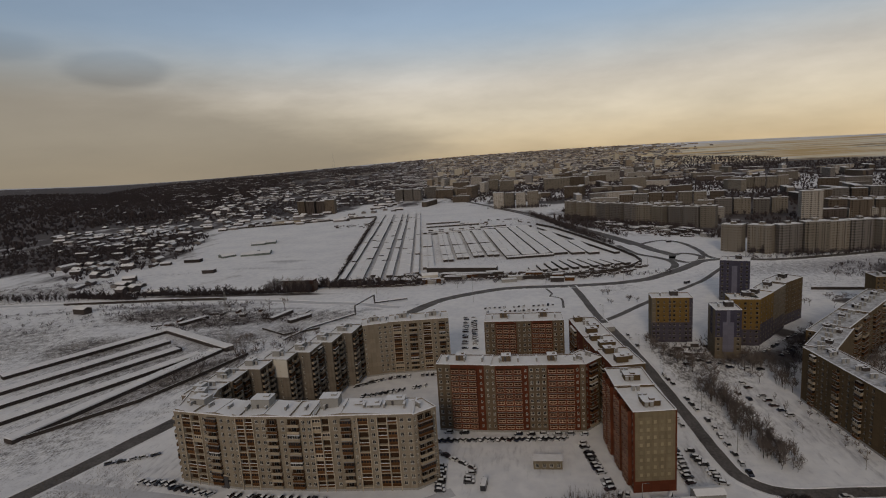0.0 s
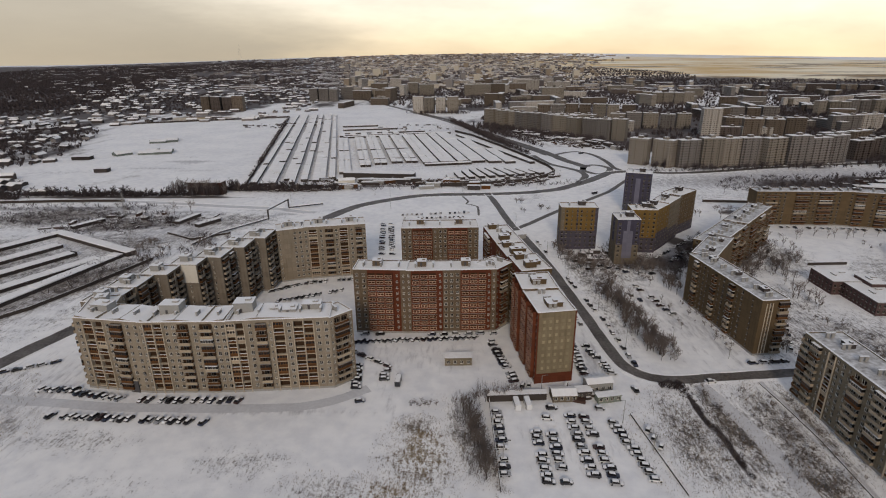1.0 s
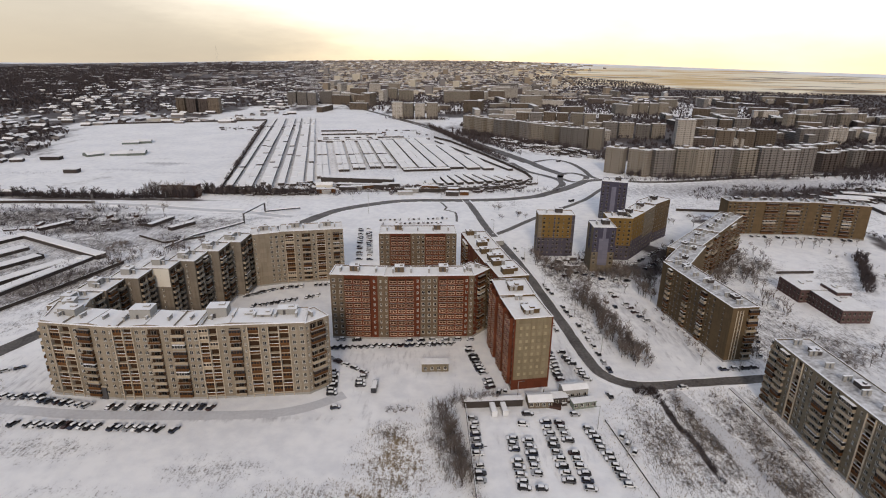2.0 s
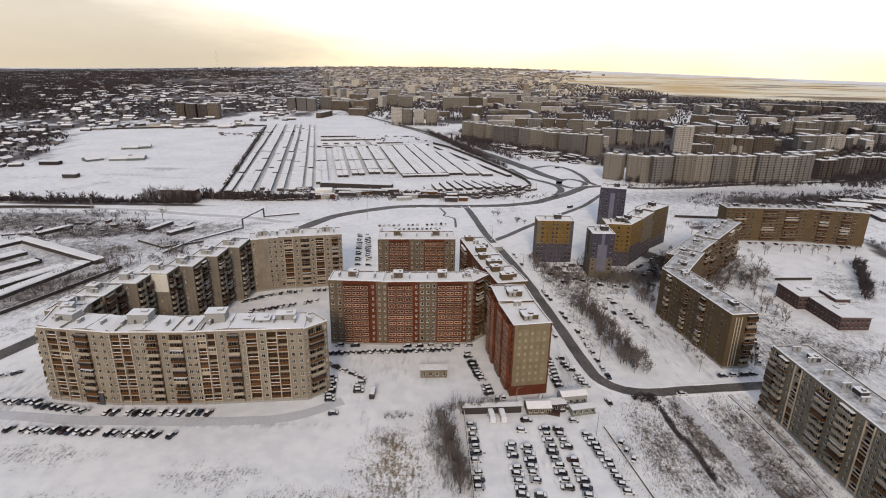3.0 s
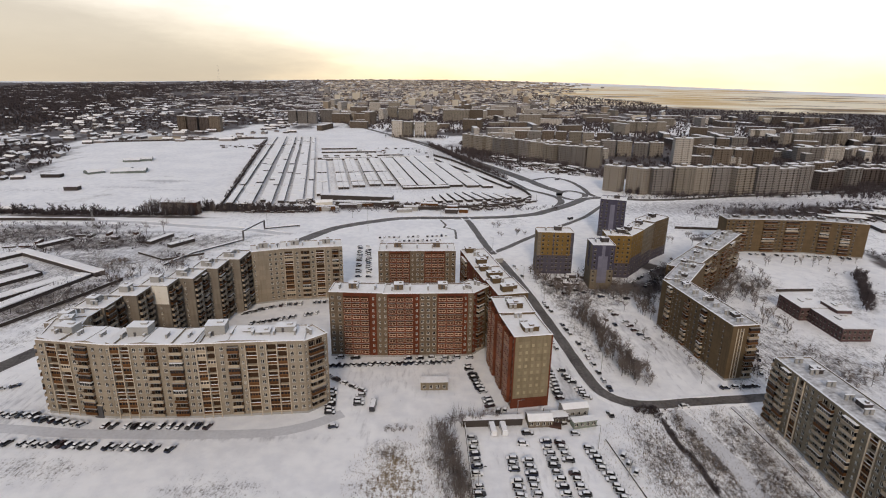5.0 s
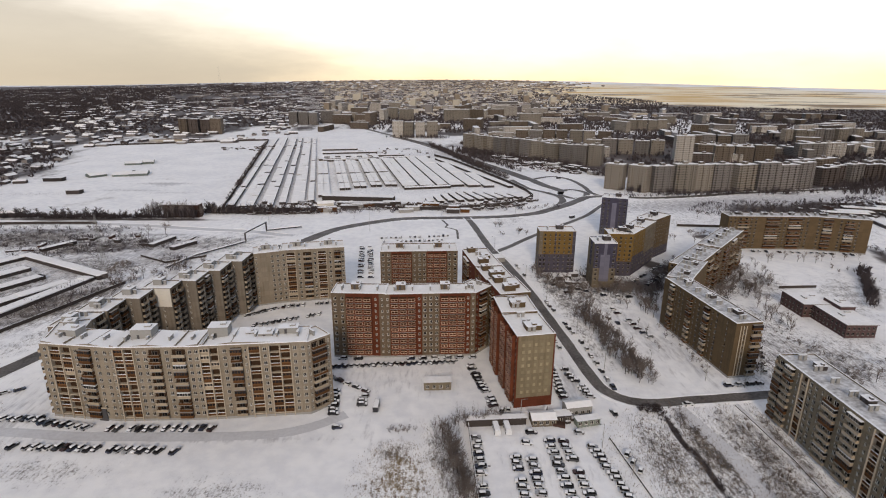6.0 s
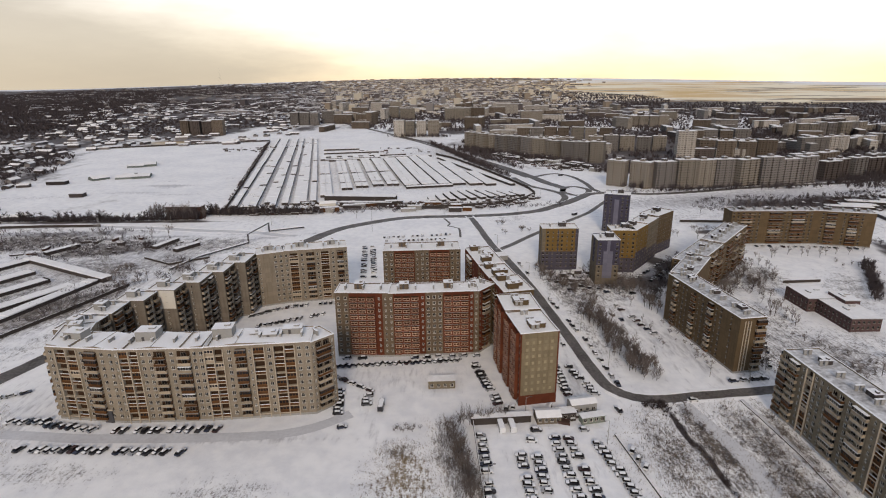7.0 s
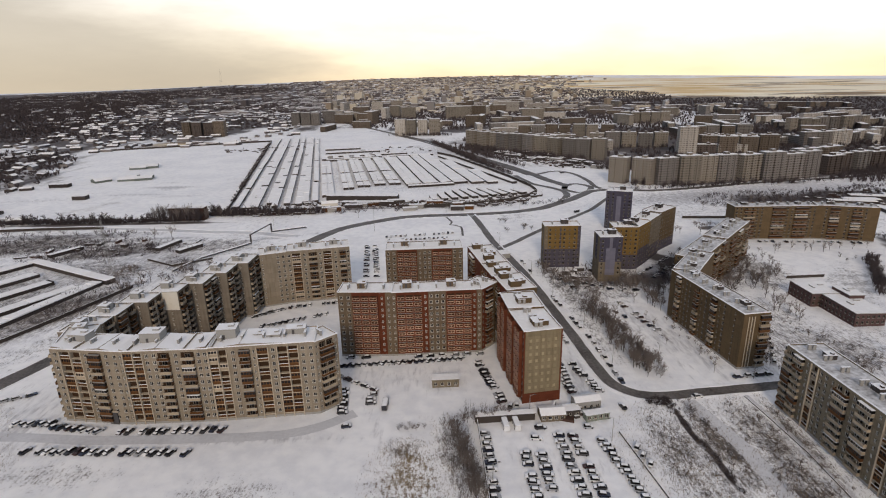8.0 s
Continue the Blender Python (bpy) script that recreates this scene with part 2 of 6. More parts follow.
IRON = surface("dark_iron", (0.06, 0.06, 0.065), (0.10, 0.08, 0.07), rough=0.6)
RUBBER = surface("rubber", (0.02, 0.02, 0.02), (0.03, 0.03, 0.03))
FENCE = surface("dark_fence_board", (0.06, 0.05, 0.045), (0.035, 0.03, 0.027), small=2.0)
GARAGE = surface("garage_wall", (0.060, 0.050, 0.046), (0.032, 0.027, 0.026), small=1.0, spread=0.3)
KINDER = surface("brown_red_brick", (0.106, 0.066, 0.062), (0.072, 0.046, 0.044), small=2.0, joints=(1.2, 0.6, 0.2))
PAINTS = [surface("paint_" + k, c, tuple(v * 0.8 for v in c), rough=0.35, bump=0.0, gloss=0.5) for k, c in
          (("black", (0.025, 0.025, 0.03)), ("silver", (0.35, 0.36, 0.38)), ("white", (0.7, 0.7, 0.7)), ("graphite", (0.06, 0.06, 0.065)),
           ("navy", (0.025, 0.032, 0.06)), ("cherry", (0.045, 0.018, 0.018)))]


# ---- mesh tools ----
class Geo:
    """Collects faces with a material slot each."""

    def __init__(self):
        self.v, self.f, self.m = [], [], []

    def face(self, pts, m=0):
        i = len(self.v)
        self.v.extend(tuple(p) for p in pts)
        self.f.append(tuple(range(i, i + len(pts))))
        self.m.append(m)

    def box(self, x0, y0, z0, x1, y1, z1, m=0, top=None):
        i = len(self.v)
        self.v += [(x0, y0, z0), (x1, y0, z0), (x1, y1, z0), (x0, y1, z0), (x0, y0, z1), (x1, y0, z1), (x1, y1, z1), (x0, y1, z1)]
        for q in ((3, 2, 1, 0), (4, 5, 6, 7), (0, 1, 5, 4), (1, 2, 6, 5), (2, 3, 7, 6), (3, 0, 4, 7)):
            self.f.append(tuple(i + k for k in q))
            self.m.append(top if top is not None and q[0] == 4 else m)

    def prism(self, ring, z0, z1, m=0, top=None):
        n, i = len(ring), len(self.v)
        self.v += [(x, y, z0) for x, y in ring] + [(x, y, z1) for x, y in ring]
        for k in range(n):
            j = (k + 1) % n
            self.f.append((i + k, i + j, i + n + j, i + n + k))
            self.m.append(m)
        self.f.append(tuple(i + n + k for k in range(n)))
        self.m.append(m if top is None else top)
        self.f.append(tuple(i + n - 1 - k for k in range(n)))
        self.m.append(m)

    def tube(self, a, b, r0, r1, n=4, m=0):
        a, b = Vector(a), Vector(b)
        d = (b - a).normalized()
        u = d.orthogonal().normalized()
        w = d.cross(u)
        i = len(self.v)
        for p, r in ((a, r0), (b, r1)):
            for k in range(n):
                t = 2 * math.pi * k / n
                self.v.append(tuple(p + (u * math.cos(t) + w * math.sin(t)) * r))
        for k in range(n):
            j = (k + 1) % n
            self.f.append((i + k, i + j, i + n + j, i + n + k))
            self.m.append(m)
        self.f.append(tuple(i + n + k for k in range(n)))
        self.m.append(m)

    def mesh(self, name, mats):
        me = bpy.data.meshes.new(name)
        at, index = {}, []
        for p in self.v:                    # weld points that meet
            index.append(at.setdefault(tuple(round(c, 3) for c in p), len(at)))
        keep = [k for k, f in enumerate(self.f) if len({index[i] for i in f}) == len(f)]
        me.from_pydata(list(at), [], [[index[i] for i in self.f[k]] for k in keep])
        self.m = [self.m[k] for k in keep]
        for mt in mats:
            me.materials.append(mt)
        me.polygons.foreach_set("material_index", self.m)
        me.update()
        return me


def part(name, geo, mats, parent=None, m=None, label=""):
    """One mesh object under a thing or a part; geo is a Geo or a mesh to share."""
    me = geo.mesh(name, mats) if isinstance(geo, Geo) else geo
    ob = new(name, me)
    if parent is not None:
        ob.parent = parent
    if m is not None:
        ob.matrix_basis = m
    if label:
        ob["label"] = label
    return ob


def thing(name, m, label, category, group="", kind=""):
    ob = new(name)
    ob.matrix_basis = m
    return tagged(ob, label, category, group, kind)


rng = random.Random(7)
MESHES = {}


def shared(key, make, mats):
    """A mesh made once and shared by all alike pieces."""
    if key not in MESHES:
        g = Geo()
        make(g)
        MESHES[key] = g.mesh(key[0], mats)
    return MESHES[key]
# ---- pieces of a facade, each in its own frame: x along the wall, y into it, z up ----
def sheet(g, xs, zs, cell, place=None):
    """A panel of cells, welded together: cell(i, j) gives (slot, depth) or None; steps in depth get their reveals."""
    place = place or (lambda x, y, z: (x, y, z))
    C = {(i, j): cell(i, j) for i in range(len(xs) - 1) for j in range(len(zs) - 1)}
    for (i, j), c in C.items():
        if c is None:
            continue
        m, y = c
        x0, x1, z0, z1 = xs[i], xs[i + 1], zs[j], zs[j + 1]
        g.face([place(x0, y, z0), place(x1, y, z0), place(x1, y, z1), place(x0, y, z1)], m)
        r = C.get((i + 1, j))
        if r and r[1] != y:
            g.face([place(x1, y, z0), place(x1, r[1], z0), place(x1, r[1], z1), place(x1, y, z1)], 0)
        u = C.get((i, j + 1))
        if u and u[1] != y:
            g.face([place(x0, y, z1), place(x1, y, z1), place(x1, u[1], z1), place(x0, u[1], z1)], 0)


def window_mesh(w, h, frame_mat=None):
    def make(g):
        t = 0.11
        xs, zs = [0, t, w * 0.42, w * 0.42 + 0.08, w - t, w], [0, t, h - t, h]
        sheet(g, xs, zs, lambda i, j: (1, 0.09) if i in (1, 3) and j == 1 else (0, 0.0))
        g.face([(0, 0, 0), (0, -0.26, -0.05), (w, -0.26, -0.05), (w, 0, 0)], 2)
        g.face([(0, -0.26, -0.05), (0, -0.26, -0.12), (w, -0.26, -0.12), (w, -0.26, -0.05)], 2)
    fm = frame_mat or WHITE_PAINT
    return shared(("window", round(w, 2), round(h, 2), fm.name), make, (fm, GLASS, CONCRETE))


def balcony_mesh(w, kind):
    """A slab that stands out 1.15 m with a parapet; kinds: open, glazed (white), wood (brown), bare."""
    d = 1.15

    def make(g):
        shut = kind in ("glazed", "wood")
        k = max(2, round(w / 0.95))
        xs = [0.0]
        for i in range(1, k):
            xs += [w * i / k - 0.05, w * i / k + 0.05]
        xs.append(w)
        zs = [-0.1, 0.08, 1.05] + ([1.17, 2.3, 2.42] if shut else [1.13])

        def cell(i, j):
            if j == 0:
                return 3, -d
            if j == 1:
                return 0, -d + 0.03
            if j == 3 and i % 2 == 0:
                return 1, -d + 0.06
            return (4 if j == 4 and kind == "glazed" else 2), -d
        sheet(g, xs, zs, cell)
        for x in (0.0, w):
            for j in range(len(zs) - 1):
                m = (3, 0, 2, 1, 2)[j] if shut else (3, 0, 2)[j]
                q = [(x, -d, zs[j]), (x, 0, zs[j]), (x, 0, zs[j + 1]), (x, -d, zs[j + 1])]
                g.face(q if x else q[::-1], m)
        zt = zs[-1]
        if shut:
            g.face([(0, -d, zt), (w, -d, zt), (w, 0, zt), (0, 0, zt)], 4 if kind == "glazed" else 3)
        g.face([(0, 0, -0.1), (w, 0, -0.1), (w, -d, -0.1), (0, -d, -0.1)], 3)
        if not shut:
            g.face([(0, -d, 0.08), (w, -d, 0.08), (w, 0, 0.08), (0, 0, 0.08)], 3)
    fm = WOOD if kind == "wood" else WHITE_PAINT if kind == "glazed" else CREAM_FRAME
    pm = {"open": PARAPET, "glazed": PARAPET, "wood": BROWN_WALL, "bare": BROWN_WALL}[kind]
    return shared(("balcony", round(w, 2), kind), make, (pm, GLASS, fm, CONCRETE, SNOW))


def loggia_mesh(w, h, kind):
    """The front of a loggia: fills an opening w by h."""
    def make(g):
        if kind == "open":
            sheet(g, [0, w], [0, 0.94, 1.1], lambda i, j: (0, 0.0) if j == 0 else (3, -0.04))
            g.face([(0, -0.04, 1.1), (w, -0.04, 1.1), (w, 0.14, 1.1), (0, 0.14, 1.1)], 3)
            return
        k = max(2, round(w / 1.1))
        xs = [0.0, 0.09]
        for i in range(1, k):
            xs += [w * i / k - 0.1, w * i / k + 0.1]
        xs += [w - 0.09, w]
        sheet(g, xs, [0, 1.0, 1.22, h - 0.3, h], lambda i, j: (0, 0.0) if j == 0 else ((1, 0.08) if j == 2 and i % 2 else (2, -0.02)))
    pm, fm = {"open": (BROWN_WALL, WHITE_PAINT), "pale": (PARAPET, CREAM_FRAME), "wood": (BROWN_WALL, WOOD)}[kind]
    return shared(("loggia_front", round(w, 2), round(h, 2), kind), make, (pm, GLASS, fm, SNOW))


def red_balcony_mesh(w):
    """A bowed balcony as wide as its bay, white-framed panes over a rust-red parapet."""
    def make(g):
        xs = []
        for i in range(3):
            a, b = w * (i / 3 + 0.03), w * ((i + 1) / 3 - 0.03)
            c = (a + b) / 2
            xs += [w * i / 3, a, a + 0.17, c - 0.08, c + 0.08, b - 0.17, b]
        xs.append(w)
        zs = [-0.1, 0.08, 0.8, 1.02, 1.86, 2.08, 2.75]

        def cell(i, j):                     # three framed panes a floor, rust-red between, a gap above in painted shade colour
            c = i % 7
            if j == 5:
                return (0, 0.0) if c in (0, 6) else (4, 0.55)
            if c in (0, 6) or j in (0, 1):
                return (3 if j == 0 else 0), 0.0
            return (1, 0.06) if j == 3 and c in (2, 4) else (2, -0.05)
        bow = lambda x, y, z: (x, y - 1.25 - 0.3 * math.sin(3 * math.pi * x / w) ** 2, z)
        sheet(g, xs, zs, cell, bow)
        for x in (0.0, w):
            q = [(x, -1.25, -0.1), (x, 0, -0.1), (x, 0, 2.75), (x, -1.25, 2.75)]
            g.face(q if x else q[::-1], 0)
        g.face([(0, 0, -0.1), (w, 0, -0.1), (w, -1.25, -0.1), (0, -1.25, -0.1)], 3)
    return shared(("balcony", round(w, 2), "red"), make, (PARAPET_RED, WARM_PANE, PEACH_FRAME, CONCRETE, RECESS_SHADE))


def loggia_kind():
    return rng.choices(("open", "pale", "wood"), (5, 0.8, 4))[0]


def balcony_kind(tone=""):
    return rng.choices(("open", "glazed", "wood", "bare"), (2, 1.5, 4, 6) if tone == "ochre_panel" else (6, 1.5, 1, 1.5) if tone == "weathered_panel" else (7, 0.8, 2.5, 1.5))[0]


def facade(home, g, m, bays, length, floors, fh, z0, top, tone=""):
    """Fills one wall: its faces go to g, its windows, balconies and loggias become parts of home. A bay is (kind, metres, slot):
    w windows, n one narrow window, b balconies, L loggias, R red balconies, . blank."""
    scale = length / sum(b[1] for b in bays)
    P = lambda x, y, z: m @ Vector((x, y, z))
    rect = lambda x0, x1, za, zb, y, s: g.face([P(x0, y, za), P(x1, y, za), P(x1, y, zb), P(x0, y, zb)], s)

    def hole(x0, x1, za, zb, y, s, back=None):
        g.face([P(x0, 0, za), P(x1, 0, za), P(x1, y, za), P(x0, y, za)], s)
        g.face([P(x0, y, zb), P(x1, y, zb), P(x1, 0, zb), P(x0, 0, zb)], s)
        g.face([P(x0, y, za), P(x0, y, zb), P(x0, 0, zb), P(x0, 0, za)], s)
        g.face([P(x1, 0, za), P(x1, 0, zb), P(x1, y, zb), P(x1, y, za)], s)
        if back is not None:
            rect(x0, x1, za, zb, y, back)

    def put(name, me, x, y, z):
        part(name, me, None, home, m @ Matrix.Translation((x, y, z)))

    x = 0.0
    for kind, width, slot in bays:
        w = width * scale
        if z0 > 0:
            rect(x, x + w, 0, z0, 0, slot)
        rect(x, x + w, z0 + floors * fh, top, 0, slot)
        for k in range(floors):
            za, zb = z0 + k * fh, z0 + (k + 1) * fh
            if kind == ".":
                rect(x, x + w, za, zb, 0, slot)
            elif kind == "R":
                rect(x, x + w, za, zb, 0, slot)
                put("balcony", red_balcony_mesh(w - 0.6), x + 0.3, 0, za)
            elif kind in "wnb":
                n = 1 if kind == "n" else max(1, round(w / 3.0))
                if kind == "b":
                    n = max(1, round(w / 4.0))
                ww, wh = (0.85, 1.2) if kind == "n" else ((2.0, 1.75) if kind in "bR" else (1.35, 1.45))
                zs = za + (0.45 if kind in "bR" else 0.85)
                pitch = w / n
                for i in range(n):
                    a, b = x + i * pitch, x + (i + 1) * pitch
                    l = (a + b - ww) / 2
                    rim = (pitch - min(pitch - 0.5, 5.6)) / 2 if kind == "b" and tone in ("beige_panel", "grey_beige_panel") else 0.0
                    back = 4 if rim else slot       # behind a balcony the shade is painted into the wall, dark brown
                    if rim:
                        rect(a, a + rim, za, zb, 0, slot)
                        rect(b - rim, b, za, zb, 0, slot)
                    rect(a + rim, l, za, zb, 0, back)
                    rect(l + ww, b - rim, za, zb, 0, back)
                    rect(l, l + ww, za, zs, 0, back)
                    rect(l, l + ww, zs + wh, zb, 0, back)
                    hole(l, l + ww, zs, zs + wh, 0.2, slot)
                    put("window", window_mesh(ww, wh, GREY_FRAME if rim or tone in ("ochre_panel", "painted") else None), l, 0.11, zs)
                if kind == "b" and not (k == 0 and z0 < 1.0):
                    bw = min(w - 0.5, 5.6) if n == 1 else w - 0.5
                    put("balcony", balcony_mesh(bw, balcony_kind(tone)), x + (w - bw) / 2, 0, za)
            elif kind == "L":
                if k == 0:
                    for px in (x + 0.02, x + w / 2 - 0.14, x + w - 0.3) if w > 5 else (x + 0.02, x + w - 0.3):
                        f = Geo()
                        f.box(0, -0.4, 0, 0.28, -0.01, z0 + floors * fh + 0.2)
                        part("pilaster", f, (BEIGE_PALE,), home, m @ Matrix.Translation((px, 0, 0)))
                n = max(1, round(w / 3.6))
                pitch = w / n
                for i in range(n):
                    a, b = x + i * pitch, x + (i + 1) * pitch
                    rect(a, a + 0.22, za, zb, 0, 3)
                    rect(b - 0.22, b, za, zb, 0, 3)
                    rect(a + 0.22, b - 0.22, za, za + 0.26, 0, 3)
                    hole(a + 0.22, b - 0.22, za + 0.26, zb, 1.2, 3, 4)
                    if rng.random() > 0.12:
                        put("loggia_front", loggia_mesh(pitch - 0.44, fh - 0.26, loggia_kind()), a + 0.22, 0.12, za + 0.26)
        x += w


def roof_kit(home, L, D, H, shafts, houses, slot_mat, parapet=0.7, walls=(), cover=None, house_mat=None):
    """Flat roof: parapet, snow field, ventilation shafts and lift houses."""
    g = Geo()
    g.face([(0.35, 0.35, H - 0.25), (L - 0.35, 0.35, H - 0.25), (L - 0.35, D - 0.35, H - 0.25), (0.35, D - 0.35, H - 0.25)])
    roof = part("roof", g, (cover or ROOF_SNOW,), home, None, "flat roof under patchy snow")
    p = H + parapet - 0.56
    c = Geo()
    rect = lambda o: [(o, o), (L - o, o), (L - o, D - o), (o, D - o)]
    rings = [(rect(0.0), H - 0.3), (rect(-0.06), H - 0.3), (rect(-0.06), p - 0.22), (rect(-0.15), p - 0.2), (rect(-0.12), p), (rect(0.36), p + 0.04), (rect(0.36), H - 0.26)]
    for (ra, za), (rb, zb) in zip(rings, rings[1:]):
        for k in range(4):
            j = (k + 1) % 4
            c.face([(*ra[k], za), (*ra[j], za), (*rb[j], zb), (*rb[k], zb)], 1 if za >= p - 0.23 and ra != rect(0.36) else 0)
    part("parapet", c, (slot_mat, SNOW), roof)
    marks = [0.4, *walls, L - 0.4] if walls else []
    for k, (xa, xb) in enumerate(zip(marks, marks[1:])):      # each bay of the roof slopes, so the skyline is saw-toothed
        d = Geo()
        za, zb = (H - 0.22, H + 0.75) if k % 2 else (H + 0.75, H - 0.22)
        a, b2 = xa + 0.2, xb - 0.2
        ring = [(a, 0.4), (b2, 0.4), (b2, D - 0.4), (a, D - 0.4)]
        low, high = [(x, y, H - 0.25) for x, y in ring], [(x, y, za if x == a else zb) for x, y in ring]
        d.face(high)
        for i in range(4):
            j = (i + 1) % 4
            d.face([low[i], low[j], high[j], high[i]], 1)
        part("snow_drift", d, (SNOW, slot_mat), roof)
    for x in walls:
        f = Geo()
        f.box(x - 0.15, 0.5, H - 0.25, x + 0.15, D - 0.5, H + 0.55, 0, 1)
        part("fire_wall", f, (slot_mat, SNOW), roof)
    for x, y in shafts:
        s = Geo()
        s.box(-1.5, -0.3, 0, -0.35, 0.3, 1.9, 0)
        s.box(0.35, -0.3, 0, 1.5, 0.3, 1.9, 0)
        s.box(-1.65, -0.42, 1.9, 1.65, 0.42, 2.02, 0, 1)
        me = MESHES.setdefault("shaft", s.mesh("vent_shaft", (CONCRETE, SNOW)))
        part("vent_shaft", me, None, roof, pose(x, y, H - 0.25, 0, 0, 90))
    for x, y, w, d, h in houses:
        s = Geo()
        s.box(0, 0, 0, w, d, h, 0)
        s.box(-0.2, -0.2, h, w + 0.2, d + 0.2, h + 0.2, 0, 1)
        s.box(w * 0.3, -0.04, 0.2, w * 0.3 + 0.9, 0, min(2.1, h - 0.2), 2)
        s.box(w * 0.55, d * 0.4, h + 0.2, w * 0.85, d * 0.7, h + 0.75, 0, 1)
        part("lift_house", s, (house_mat or slot_mat, SNOW, IRON), roof, pose(x, y, H - 0.25))
    return roof


def apartment_block(x, y, ang, L, D, floors, front, label, wall_mat, fh=2.8, z0=1.3, left=None, right=None, alt=None, top=1.1, shafts=None, houses=None,
                    group="apartment blocks", plinth=None, walls=()):
    """A straight run of panel flats. The front wall starts at (x, y) and runs L metres at ang degrees; the house lies to its left side."""
    H = z0 + floors * fh + top
    home = thing("apartment_block", pose(x, y, 0, 0, 0, ang), label, "apartment building", group)
    g = Geo()
    facade(home, g, Matrix(), front, L, floors, fh, z0, H, wall_mat.name)
    mr = pose(L, 0, 0, 0, 0, 90)
    ml = pose(0, D, 0, 0, 0, -90)
    facade(home, g, mr, right or [(".", 1, 0)], D, floors, fh, z0, H, wall_mat.name)
    facade(home, g, ml, left or [(".", 1, 0)], D, floors, fh, z0, H, wall_mat.name)
    g.face([(L, D, 0), (0, D, 0), (0, D, H), (L, D, H)], 0)
    part("wall", g, (wall_mat, alt or wall_mat, RED, BEIGE_PALE, RECESS_SHADE), home)
    b = Geo()
    b.prism([(-0.06, D - 0.1), (-0.06, -0.08), (L + 0.06, -0.08), (L + 0.06, D - 0.1), (L - 0.1, D - 0.1), (L - 0.1, 0.1), (0.1, 0.1), (0.1, D - 0.1)], 0, 0.9)
    part("plinth", b, (plinth or CONCRETE,), home)
    if shafts is None:
        shafts = [(L * (i + 0.5) / max(1, round(L / 8)), D * 0.45) for i in range(max(1, round(L / 8)))]
    if houses is None:
        houses = [(L * (i + 0.5) / max(1, round(L / 20)) - 2.2, D * 0.5, 4.4, 4.0, 2.6) for i in range(max(1, round(L / 20)))]
    old = z0 < 1.2                          # the old eastern blocks have patchy roofs with low dark hatches
    if old:
        houses = [(hx, hy, hw * 0.8, hd * 0.7, 1.5) for hx, hy, hw, hd, hh in houses]
    roof_kit(home, L, D, H, shafts, houses, wall_mat, walls=walls, cover=ROOF_PATCHY if old else None, house_mat=GARAGE if old else CONCRETE if wall_mat in (BEIGE, GREY_BEIGE) else None)
    return home, H


# ---- ground: one sheet to the horizon, rising gently far off ----
PATCHES = []


def patch(field, cx, cy, rx, ry, turn=0.0, amount=1.0):
    PATCHES.append((field, cx, cy, rx, ry, radians(turn), amount))


patch("hay", -13, 145, 13, 19, 0, 0.52)
patch("hay", -20, 126, 16, 12, 0, 0.5)
patch("scrub", -14, 140, 15, 24, 10, 0.5)
patch("wood", 86.2, 160, 1.6, 27, 5, 1.0)
patch("track", -240, 850, 50, 380, 12.2, 0.8)
patch("track", -50, 730, 130, 140, 12, 0.6)
patch("scrub", -16, 158, 8, 7, 0, 0.68)
patch("scrub", 6, 150, 5, 26, 15, 0.75)
patch("scrub", -70, 138, 22, 10, 0, 0.45)
patch("scrub", -130, 148, 26, 9, 0, 0.45)
patch("scrub", 79, 158, 10, 24, 0, 0.56)
patch("scrub", 110, 158, 6, 30, 0, 0.6)
patch("scrub", 121, 165, 3, 26, 0, 0.7)
patch("scrub", 106, 130, 9, 16, 0, 0.7)
patch("scrub", -215, 285, 50, 26, 60, 0.75)
patch("scrub", 96, 150, 40, 40, 0, 0.52)
patch("scrub", 88, 300, 28, 36, 0, 0.52)
patch("scrub", 160, 235, 40, 50, 0, 0.5)
patch("track", 100, 250, 14, 45, 8, 0.45)
patch("track", 170, 200, 60, 60, 0, 0.4)
patch("track", 120, 160, 60, 60, 0, 0.3)
patch("track", -170, 160, 30, 50, 0, 0.45)
patch("track", 107, 150, 1.6, 34, 4, 0.8)
patch("track", 116, 150, 1.4, 34, 3, 0.7)
patch("track", -25, 165, 2.0, 30, 20, 0.5)
patch("track", -250, 330, 90, 90, 0, 0.5)
patch("scrub", 190, 230, 40, 34, 0, 0.45)
patch("scrub", 196, 325, 16, 34, -35, 0.6)
patch("scrub", 268, 300, 22, 40, 20, 0.5)
patch("track", 255, 345, 40, 26, 10, 0.15)
patch("scrub", -270, 300, 80, 70, 30, 0.56)
patch("scrub", -250, 400, 90, 30, 10, 0.6)
patch("scrub", -430, 330, 120, 90, 0, 0.56)
patch("scrub", -560, 500, 130, 70, 10, 0.56)
patch("wood", -820, 720, 240, 190, 20, 0.8)
patch("wood", -620, 600, 60, 90, 30, 0.6)
patch("track", -480, 420, 160, 3, 12, 0.8)
patch("track", -560, 540, 120, 4, 30, 0.7)
patch("scrub", -240, 210, 50, 60, 0, 0.5)
patch("scrub", -185, 150, 26, 40, 0, 0.52)
patch("track", -260, 425, 120, 3, 6, 0.8)
patch("track", -240, 372, 70, 2.5, 18, 0.8)
patch("wood", 112, 306, 22, 18, 0, 0.5)
patch("scrub", 130, 232, 12, 40, 5, 0.55)
patch("scrub", 300, 440, 110, 40, 0, 0.48)
patch("scrub", 230, 545, 90, 40, 15, 0.42)
patch("scrub", -180, 405, 50, 30, 0, 0.6)
patch("wood", 100, 318, 22, 12, 0, 0.5)
